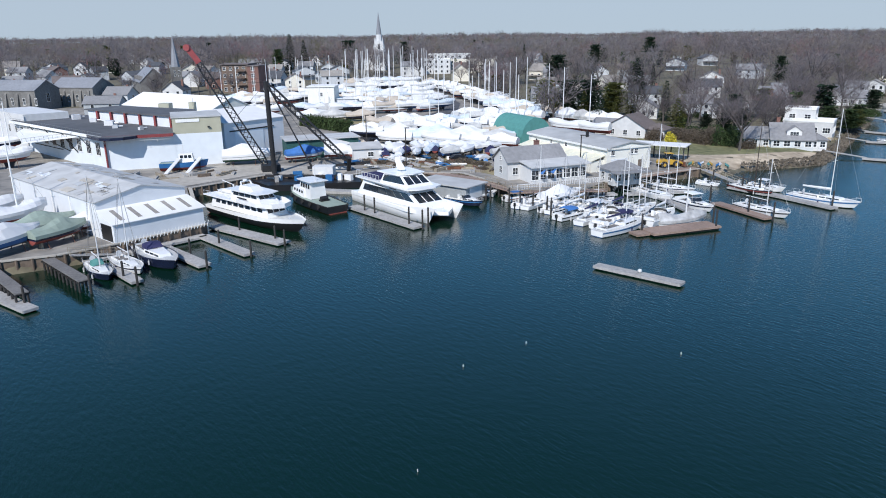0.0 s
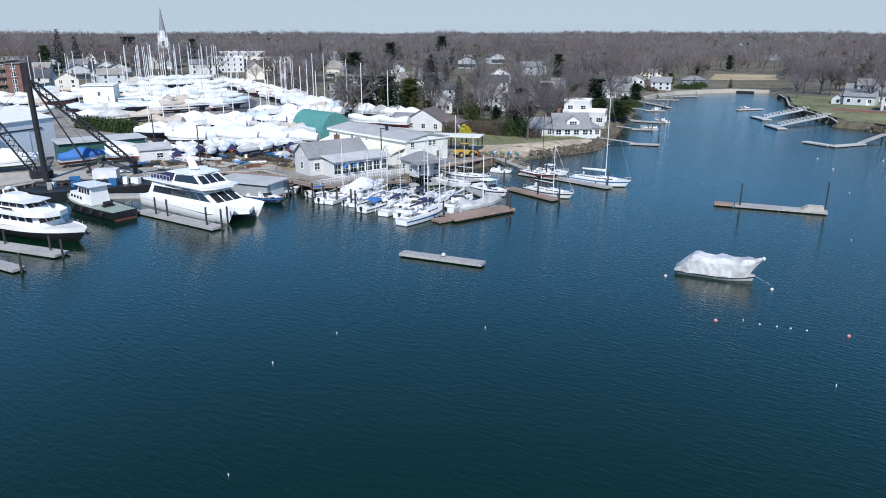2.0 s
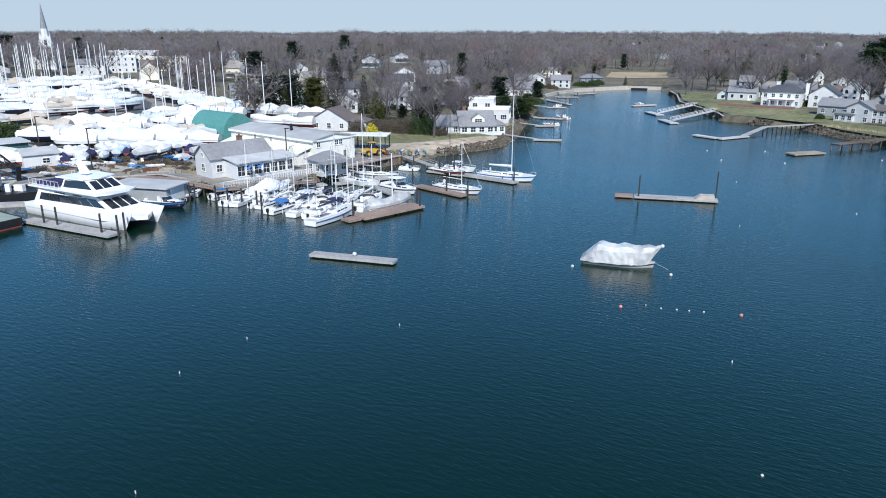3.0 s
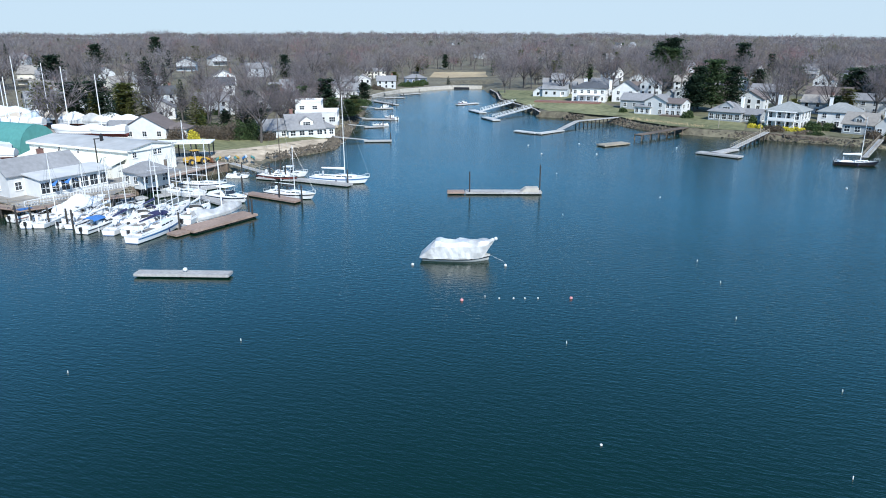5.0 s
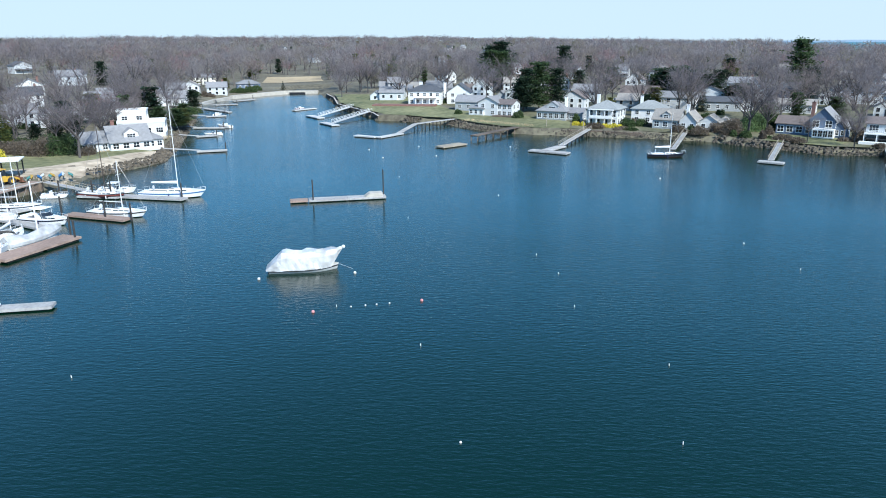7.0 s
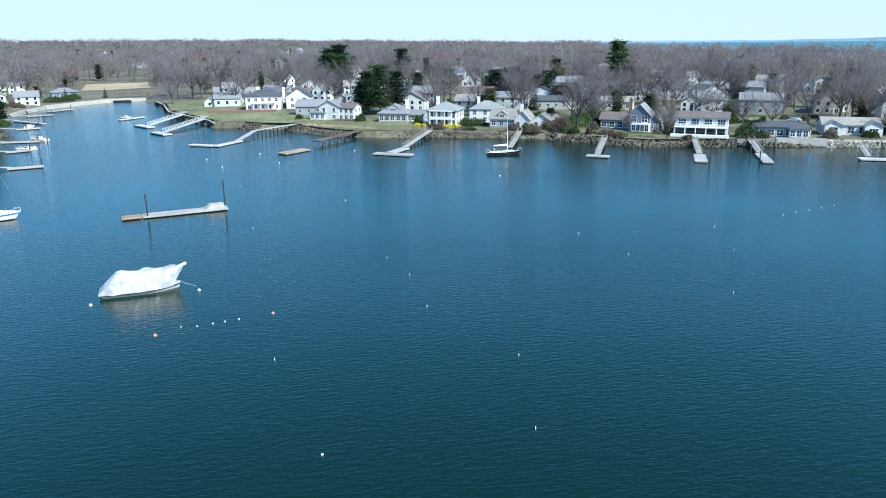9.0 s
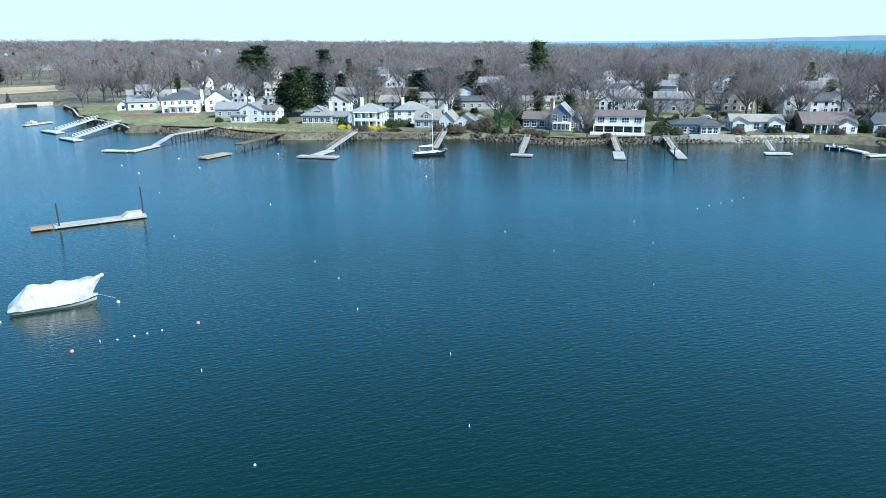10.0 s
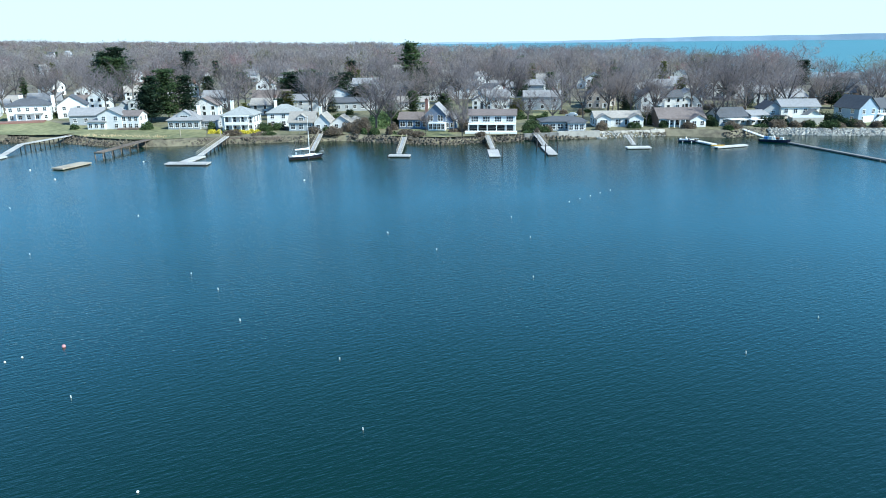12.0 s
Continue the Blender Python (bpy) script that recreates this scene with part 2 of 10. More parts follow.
STONE = mat("grey_granite_blocks", (0.17, 0.165, 0.155), 0.9, scale=1.3, var=0.35, bump=0.4)
SLATE = mat("grey_slate_roof", (0.23, 0.24, 0.26), 0.7, scale=1.2, var=0.2, bump=0.2)
BARK = mat("grey_bark", (0.095, 0.084, 0.078), 0.95, scale=2, var=0.3)
def crown_light(m):
    """Thin sprays that let half of the light through."""
    nt, N, L, b = node_set(m)
    out = [n for n in N if n.type == "OUTPUT_MATERIAL"][0]
    thin, mix = N.new("ShaderNodeBsdfTranslucent"), N.new("ShaderNodeMixShader")
    L.new(b.inputs["Base Color"].links[0].from_socket, thin.inputs["Color"])
    mix.inputs[0].default_value = 0.5
    L.new(b.outputs["BSDF"], mix.inputs[1])
    L.new(thin.outputs["BSDF"], mix.inputs[2])
    L.new(mix.outputs["Shader"], out.inputs["Surface"])
    return m


TWIGS = [crown_light(mat("bare_twigs_%s" % n, c, 0.95, scale=0.2, var=0.25, bump=0, island=0.08, spec=0.0)) for n, c in (
    ("grey", (0.262, 0.228, 0.226)), ("brown", (0.266, 0.222, 0.206)), ("red", (0.3, 0.19, 0.185)), ("pale", (0.33, 0.295, 0.285)), ("dark", (0.175, 0.15, 0.148)), ("tan", (0.285, 0.24, 0.195)), ("budding", (0.22, 0.205, 0.12)))]
NEEDLES = [crown_light(mat("conifer_needles_%s" % n, c, 0.9, scale=0.8, var=0.4, bump=0, island=0.3, spec=0.1)) for n, c in (
    ("deep", (0.034, 0.058, 0.036)), ("pine", (0.075, 0.115, 0.052)), ("olive", (0.13, 0.14, 0.045)))]
SHRUB = mat("evergreen_shrub", (0.045, 0.07, 0.026), 0.9, scale=1, var=0.4, bump=0, island=0.35, spec=0.2)
BRAMBLE = crown_light(mat("leafless_brush", (0.2, 0.165, 0.128), 0.95, scale=0.6, var=0.35, bump=0, island=0.3, spec=0.0))
DARKHEDGE = mat("dark_yew_hedge", (0.03, 0.05, 0.022), 0.9, scale=1, var=0.4, bump=0, island=0.3, spec=0.2)
HOLLY = mat("pale_green_leaves", (0.13, 0.19, 0.075), 0.85, scale=1, var=0.35, bump=0, island=0.35, spec=0.3)
FORSYTHIA = mat("yellow_blossom", (0.5, 0.43, 0.05), 0.9, scale=1, var=0.2, bump=0, island=0.2, spec=0.2)
BUOYWHITE = mat("white_float_plastic", (0.56, 0.56, 0.55), 0.4, scale=2, var=0.05, bump=0)
BUOYRED = mat("red_float_plastic", (0.55, 0.24, 0.24), 0.4, scale=2, var=0.1, bump=0)
CLOUDYWRAP = mat("cloudy_shrink_film", (0.4, 0.4, 0.395), 0.3, scale=0.9, var=0.5, bump=0.4)


# ---- mesh helpers ----
class Shape:
    """Gathers points and faces for one mesh."""

    def __init__(self):
        self.v, self.f = [], []

    def add(self, pts, faces):
        n = len(self.v)
        self.v += [tuple(p) for p in pts]
        self.f += [tuple(i + n for i in f) for f in faces]
        return self

    def box(self, x0, x1, y0, y1, z0, z1, m=None):
        p = [(x, y, z) for z in (z0, z1) for y in (y0, y1) for x in (x0, x1)]
        if m is not None:
            p = [m @ Vector(q) for q in p]
        return self.add(p, ((0, 2, 3, 1), (4, 5, 7, 6), (0, 1, 5, 4), (2, 6, 7, 3), (0, 4, 6, 2), (1, 3, 7, 5)))

    def beam(self, a, b, w, h=None):
        """A square bar from a to b."""
        a, b = Vector(a), Vector(b)
        h = h or w
        d = (b - a).normalized()
        s = d.cross(Vector((0, 0, 1)))
        s = s.normalized() if s.length > 1e-4 else Vector((1, 0, 0))
        u = s.cross(d)
        p = [q + s * i * w / 2 + u * j * h / 2 for q in (a, b) for i, j in ((-1, -1), (1, -1), (1, 1), (-1, 1))]
        return self.add(p, ((0, 1, 2, 3), (7, 6, 5, 4), (0, 4, 5, 1), (1, 5, 6, 2), (2, 6, 7, 3), (3, 7, 4, 0)))

    def rod(self, a, b, r0, r1=None, n=8, cap=True):
        a, b = Vector(a), Vector(b)
        r1 = r0 if r1 is None else r1
        d = (b - a).normalized()
        s = d.cross(Vector((0, 0, 1)) if abs(d.z) < 0.99 else Vector((1, 0, 0))).normalized()
        u = s.cross(d)
        ring = [(math.cos(2 * math.pi * i / n), math.sin(2 * math.pi * i / n)) for i in range(n)]
        p = [a + (s * c + u * k) * r0 for c, k in ring] + [b + (s * c + u * k) * r1 for c, k in ring]
        f = [(i, (i + 1) % n, n + (i + 1) % n, n + i) for i in range(n)]
        if cap:
            f += [tuple(range(n - 1, -1, -1)), tuple(range(n, 2 * n))]
        return self.add(p, f)

    def ball(self, c, r, sz=1.0, n=10, k=6):
        p = [(c[0], c[1], c[2] - r * sz)]
        for j in range(1, k):
            a = math.pi * j / k
            p += [(c[0] + r * math.sin(a) * math.cos(2 * math.pi * i / n), c[1] + r * math.sin(a) * math.sin(2 * math.pi * i / n), c[2] - r * sz * math.cos(a)) for i in range(n)]
        p.append((c[0], c[1], c[2] + r * sz))
        f = [(0, 1 + (i + 1) % n, 1 + i) for i in range(n)]
        for j in range(k - 2):
            o = 1 + j * n
            f += [(o + i, o + (i + 1) % n, o + n + (i + 1) % n, o + n + i) for i in range(n)]
        o = 1 + (k - 2) * n
        f += [(o + i, o + (i + 1) % n, len(p) - 1) for i in range(n)]
        return self.add(p, f)

    def loft(self, rings, closed=False, ends=(False, False)):
        """Skins rings of as many points each."""
        n = len(rings[0])
        p = [q for r in rings for q in r]
        last = n if closed else n - 1
        f = [(k * n + i, k * n + (i + 1) % n, (k + 1) * n + (i + 1) % n, (k + 1) * n + i) for k in range(len(rings) - 1) for i in range(last)]
        if ends[0]:
            f.append(tuple(range(n - 1, -1, -1)))
        if ends[1]:
            f.append(tuple(range((len(rings) - 1) * n, len(rings) * n)))
        return self.add(p, f)

    def prism(self, poly, z0, z1):
        n = len(poly)
        p = [(x, y, z0) for x, y in poly] + [(x, y, z1) for x, y in poly]
        return self.add(p, [tuple(range(n - 1, -1, -1)), tuple(range(n, 2 * n))] + [(i, (i + 1) % n, n + (i + 1) % n, n + i) for i in range(n)])

    def mesh(self, name, material, smooth=False):
        me = bpy.data.meshes.new(name)
        me.from_pydata(self.v, [], self.f)
        me.materials.append(material)
        if smooth:
            me.polygons.foreach_set("use_smooth", [True] * len(me.polygons))
        me.validate()
        me.update()
        return me


def thing(name, m, label, category, group="", kind=""):
    return tagged(place_at(new(name), m), label, category, group, kind)


def place_at(ob, m):
    ob.matrix_basis = m
    return ob


def part(name, shape, material, parent, label="", smooth=False, m=None):
    """Links a shape (or a mesh that is there already) as one mesh under a thing or under a part."""
    ob = new(name, shape.mesh(name, material, smooth) if isinstance(shape, Shape) else shape)
    ob.parent = parent
    if m is not None:
        ob.matrix_basis = m
    return tagged(ob, label)


def solid(name, shape, material, label, category, kind="", group="", smooth=False, m=None):
    ob = new(name, shape.mesh(name, material, smooth))
    if m is not None:
        ob.matrix_basis = m
    return tagged(ob, label, category, group, kind)


def smooth_step(a, b, v):
    v = np.clip((v - a) / (b - a), 0, 1)
    return v * v * (3 - 2 * v)


# ---- the lie of the land ----
def ground(x, y):
    d, az = np.hypot(x, y), np.degrees(np.arctan2(x, y))
    a = 1 - 0.9 * smooth_step(35, 85, az)
    u, v = ((x - 275) * 0.643 + (y - 360) * 0.766) / 200, ((x - 275) * 0.766 - (y - 360) * 0.643) / 75
    a = a * (1 - np.exp(-0.5 * (u * u + v * v)))
    return 1.7 + a * (8 * smooth_step(180, 600, d) + 14 * smooth_step(600, 2000, d))


def gz(x, y):
    return float(ground(np.float64(x), np.float64(y)))


# the shoreline, from the marina's quay round the head of the creek to the east bank, and the far side of the neck of land
SHORE = ((-5200, -600), (-400, 40), (-150, 62), (-75, 82), (-60.6, 89), (-53.5, 92), (-47.6, 97.6), (-38.4, 108), (-42, 116), (-50.5, 137), (-38.5, 150),
         (-22, 147), (-17, 152), (4.5, 150), (11, 139), (13, 131), (27, 130), (33, 138), (45.5, 147), (57, 152), (64, 152), (68.3, 157), (75, 159.5), (82, 161), (90, 164), (97, 171), (105.5, 183),
         (115, 197.5), (129, 216.5), (148, 242), (168, 271), (184, 295), (200, 308), (216, 317), (240, 321), (256, 322), (267, 309), (253, 286), (239, 265), (215, 236), (196, 195), (189.5, 186),
         (193, 178), (192.5, 169), (195, 158), (189, 143), (187, 130), (190, 118), (193, 110), (197, 101), (203, 84), (207, 70), (204.5, 52), (203, 42), (208, 27), (214, 11), (219, -7),
         (228, -30), (224, -47), (234, -61), (233, -77), (235, -95), (243, -125), (275, -165), (390, -170), (580, -155), (788, -139), (1100, 0), (1600, 280),
         (3000, 1100), (5200, 2400), (5200, 6000), (-5200, 6000))


POND = ((262, 330), (272, 316), (288, 320), (303, 345), (286, 354), (266, 344))


def inland(px, py, poly=SHORE):
    """Signed distance in metres to an outline: positive inside."""
    best = np.full(px.shape, 1e9)
    inside = np.zeros(px.shape, bool)
    for (ax, ay), (bx, by) in zip(poly, (*poly[1:], poly[0])):
        dx, dy = bx - ax, by - ay
        t = np.clip(((px - ax) * dx + (py - ay) * dy) / (dx * dx + dy * dy), 0, 1)
        best = np.minimum(best, np.hypot(px - ax - t * dx, py - ay - t * dy))
        cross = (ay > py) != (by > py)
        inside ^= cross & (px < (bx - ax) * (py - ay) / np.where(by == ay, 1e-9, by - ay) + ax)
    return np.where(inside, best, -best)


def land_sheet():
    az = np.radians(np.arange(-80, 131, 0.45))
    r = [55.0]
    while r[-1] < 4700:
        r.append(r[-1] + (1.5 if r[-1] < 340 else 1.5 + (r[-1] - 340) * 0.05))
    r = np.array(r)
    R, A = np.meshgrid(r, az, indexing="ij")
    X, Y = R * np.sin(A), R * np.cos(A)
    s = inland(X, Y)
    g = ground(X, Y)
    pond = inland(X, Y, POND)
    east = (X > 185) & (Y < 125)
    quay = ((X < 57) & (Y < 175)) | ((X > 190) & (X < 275) & (Y > 176) & (Y < 300))
    rough = 0.25 * np.sin(X * 0.9 + 1.7 * np.sin(Y * 0.33)) * np.sin(Y * 0.8 + 2.1 * np.sin(X * 0.27))
    Z = np.where(s < 0, np.maximum(-2.5, s * 0.5), -0.05 + (g + 0.05) * np.clip((s + 0.2) / np.where(quay, 0.5, np.where(east, 2.6, np.where((X > 60) & (X < 112) & (Y < 200), 9.0, 4.4))), 0, 1) ** 1.2) + np.where(quay, 0, rough) * np.exp(-((s - 2) / 3) ** 2)
    Z = np.where(pond > 0, -0.7, Z)
    nr, na = R.shape
    me = bpy.data.meshes.new("ground")
    me.vertices.add(nr * na)
    me.vertices.foreach_set("co", np.stack([X, Y, Z], -1).ravel())
    i = (np.arange(nr - 1)[:, None] * na + np.arange(na - 1)).ravel()
    quads = np.stack([i, i + na, i + na + 1, i + 1], -1)
    me.loops.add(quads.size)
    me.polygons.add(len(quads))
    me.loops.foreach_set("vertex_index", quads.ravel())
    me.polygons.foreach_set("loop_start", np.arange(len(quads)) * 4)
    me.polygons.foreach_set("use_smooth", np.ones(len(quads), bool))
    me.materials.append(SOIL)
    me.update(calc_edges=True)
    me.validate()
    if me.polygons[0].normal.z < 0:
        me.flip_normals()
    return tagged(new("ground", me), "brown early-spring ground with leaf litter and thin grass", "ground", kind="structure")


land_sheet()
water = Shape().add([(-4800, -4800, 0), (4800, -4800, 0), (4800, 4800, 0), (-4800, 4800, 0)], [(0, 1, 2, 3)])
sea = Shape().add([(640, -4800, 0.04), (4800, -4800, 0.04), (4800, 4800, 0.04), (640, 4800, 0.04)], [(0, 1, 2, 3)])
solid("open_water", sea, SEA, "deep blue choppy open water beyond the neck of land", "water", "structure")
solid("water", water, WATER, "deep blue-green rippled harbour water", "water", "structure")


def patch(name, poly, material, dz, label, category, step=4.0):
    """A sheet of another surface that follows the ground."""
    xs, ys = [p[0] for p in poly], [p[1] for p in poly]
    bm = bmesh.new()
    face = bm.faces.new([bm.verts.new((x, y, 0)) for x, y in poly])
    if face.normal.z < 0 or sum(poly[i - 1][0] * poly[i][1] - poly[i][0] * poly[i - 1][1] for i in range(len(poly))) < 0:
        face.normal_flip()
    for axis, lo, hi in ((Vector((1, 0, 0)), min(xs), max(xs)), (Vector((0, 1, 0)), min(ys), max(ys))):
        c = lo + step
        while c < hi:
            bmesh.ops.bisect_plane(bm, geom=bm.verts[:] + bm.edges[:] + bm.faces[:], plane_co=axis * c, plane_no=axis)
            c += step
    for v in bm.verts:
        v.co.z = gz(v.co.x, v.co.y) + dz
        if category == "beach" or name == "lawn":
            s = float(inland(np.array([v.co.x]), np.array([v.co.y]))[0])
            v.co.z = -0.05 + (v.co.z + 0.05) * min(1, max(0, (s + 0.2) / 9.0)) ** 1.2 + 0.03
    me = bpy.data.meshes.new(name)
    bm.to_mesh(me)
    bm.free()
    me.materials.append(material)
    return tagged(new(name, me), label, category, kind="structure")


YARD = ((-300, 52.5), (-150, 62.6), (-75.2, 82.6), (-60.8, 89.6), (-53.8, 92.6), (-48, 98), (-39, 108.2), (-42.6, 116), (-51.2, 137.2), (-38.8, 150.7), (-22.2, 147.7), (-17.2, 152.7), (4.8, 150.7), (11.5, 139.4), (13.5, 131.6), (26.8, 130.6),
        (32.6, 138.6), (45.2, 147.7), (54, 152.5), (50, 185), (38, 230), (30, 280), (10, 330), (-10, 400), (-60, 420), (-110, 300), (-300, 260))
patch("yard", YARD, GRAVEL, 0.06, "pale gravel and worn tarmac boatyard ground", "ground", 8)
patch("lawn", ((56, 172), (66, 170), (76, 171), (88, 174), (97, 178), (104, 186), (101, 199), (84, 203), (66, 206), (56, 200), (55, 184)), LAWN, 0.09, "green lawn above the beach", "lawn")
patch("beach", ((57, 153.5), (63.5, 153.5), (67.5, 158.5), (74.5, 161), (81.5, 162.5), (89, 165.5), (95.5, 172), (103.5, 183.5), (104, 186), (97, 178), (88, 174), (76, 171), (66, 170), (56, 172)), SAND, 0.12, "sandy beach with dry weed", "beach", 3)
patch("lawn_east", ((197.5, 196), (216.5, 236), (240.5, 265), (248, 275), (262, 240), (247, 212), (234, 196), (222, 178), (217, 160), (206, 156), (197.5, 159), (195, 169), (195, 178), (192.5, 185)), LAWN, 0.09, "sunlit lawn sloping to the creek", "lawn")
patch("lawn_middle", ((198, 157), (213, 157), (220, 142), (213, 118), (198, 110), (192.5, 119), (190, 130), (192, 142)), LAWN, 0.1, "green lawn before the shingled cottage", "lawn")
patch("lawn_south", ((206, 54), (222, 54), (222, 34), (205, 36)), LAWN, 0.1, "small green lawn above a rock wall", "lawn")
patch("garden_ground", ((196, 112), (203, 100), (209, 70), (209, 52), (205, 37), (215, 13), (224, -9), (232, -30), (229, -47), (238, -61), (238, -77), (240, -95), (290, -130), (330, -100), (330, 60), (320, 150), (290, 210), (262, 236), (234, 196), (222, 150)), GARDEN, 0.05, "patchy green and straw garden ground among the houses", "ground", 6)
patch("lawn_back", ((260, 14), (265, 0), (282, -2), (283, 15)), LAWN, 0.1, "yellowish green lawn behind the low house", "lawn")
patch("lawn_far", ((240, -64), (262, -64), (268, -98), (252, -130), (242, -98)), LAWN, 0.1, "green lawn behind a stone seawall", "lawn")
patch("marsh", ((294, 396), (304, 384), (325, 370), (342, 392), (360, 412), (347, 428), (333, 442), (316, 422)), MARSH, 0.15, "straw-coloured reed marsh at the head of the creek", "marsh", 8)
patch("brush", ((-9, 160), (-2, 154), (7, 152.5), (12, 146), (11.5, 158), (9, 172), (0, 174), (-8, 172)), BRUSH, 0.1, "rough brown brush and dry grass bank in the yard", "brush", 3)
patch("bank", ((-50, 248), (-20, 236), (4, 246), (2, 258), (-20, 254), (-48, 258)), BRUSH, 0.1, "brown grass bank below the upper yard", "bank", 4)
patch("road", ((-12, 245), (-4, 245), (6, 270), (8, 300), (2, 340), (-6, 340), (0, 300), (-2, 272)), ASPHALT, 0.12, "grey tarmac lane between the boats", "road", 5)

# a thin shore across the open water, the blue of distance haze painted into its colour
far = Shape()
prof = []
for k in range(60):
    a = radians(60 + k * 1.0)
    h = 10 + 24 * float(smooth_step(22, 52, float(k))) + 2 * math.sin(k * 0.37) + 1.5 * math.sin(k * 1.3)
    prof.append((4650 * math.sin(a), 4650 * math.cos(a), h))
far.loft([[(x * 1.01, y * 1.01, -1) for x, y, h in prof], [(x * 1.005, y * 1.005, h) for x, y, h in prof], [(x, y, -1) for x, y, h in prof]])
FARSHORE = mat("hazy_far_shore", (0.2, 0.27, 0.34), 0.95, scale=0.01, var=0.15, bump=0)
solid("backdrop", far, FARSHORE, "wooded shore across the sound with haze painted into its colour", "distant shore", "structure")


# ---- trees ----
def bare_tree_shape(seed, limbs, forks, twigs, width, fuzz=0):
    """Triangles of a leafless tree 1 m high: trunk, limbs, branches and fans of twigs. Returns wood and twig triangles."""
    rng = random.Random(seed)
    wood, fine = [], []

    def blade(store, a, b, w):
        d = b - a
        s = d.cross(Vector((rng.uniform(-1, 1), rng.uniform(-1, 1), rng.uniform(-1, 1)))).normalized() * w
        store.append((a - s, a + s, b))

    def tube(a, b, r0, r1):
        d = (b - a).normalized()
        s = d.cross(Vector((0.3, 1, 0.1))).normalized()
        u = s.cross(d)
        k = [(s * math.cos(x) + u * math.sin(x)) for x in (0, 2.094, 4.189)]
        for i in range(3):
            j = (i + 1) % 3
            wood.append((a + k[i] * r0, a + k[j] * r0, b + k[j] * r1))
            wood.append((a + k[i] * r0, b + k[j] * r1, b + k[i] * r1))

    fork = rng.uniform(0.24, 0.36)
    top = Vector((rng.uniform(-0.02, 0.02), rng.uniform(-0.02, 0.02), fork))
    tube(Vector((0, 0, -0.03)), top, 0.021, 0.015)
    for i in range(limbs):
        a = 2 * math.pi * (i + rng.random() * 0.7) / limbs
        tilt = rng.uniform(0.1, 1.0) ** 0.8 * 1.0
        ln = rng.uniform(0.36, 0.62)
        d = Vector((math.cos(a) * math.sin(tilt), math.sin(a) * math.sin(tilt), math.cos(tilt)))
        base = top * rng.uniform(0.75, 1.0)
        end = base + d * ln
        end.z = min(end.z, 0.97)
        tube(base, end, 0.0105, 0.0032)
        for _ in range(forks):
            p = base.lerp(end, rng.uniform(0.25, 1.0))
            e = (d * 0.8 + Vector((rng.gauss(0, 0.6), rng.gauss(0, 0.6), rng.gauss(0.35, 0.35)))).normalized()
            q = p + e * rng.uniform(0.1, 0.24)
            blade(fine, p, q, width * 1.7)
            for _ in range(twigs):
                o = p.lerp(q, rng.uniform(0.2, 1.0))
                w = (e + Vector((rng.gauss(0, 0.8), rng.gauss(0, 0.8), rng.gauss(0.2, 0.6)))).normalized()
                blade(fine, o, o + w * rng.uniform(0.06, 0.15), width)
    lobes = [(Vector((rng.gauss(0, 0.15), rng.gauss(0, 0.15), rng.uniform(0.5, 0.74))), rng.uniform(0.16, 0.27)) for _ in range(7)]
    for i in range(fuzz):
        c, r = lobes[i % 7]
        u = Vector((rng.gauss(0, 1), rng.gauss(0, 1), rng.gauss(0.25, 1))).normalized()
        o = c + u * r * rng.uniform(0.3, 1.0) ** 0.6
        w = (u + Vector((rng.gauss(0, 0.5), rng.gauss(0, 0.5), rng.gauss(0.3, 0.5)))).normalized()
        blade(fine, o - w * 0.05, o + w * rng.uniform(0.04, 0.09), width)
    return wood, fine


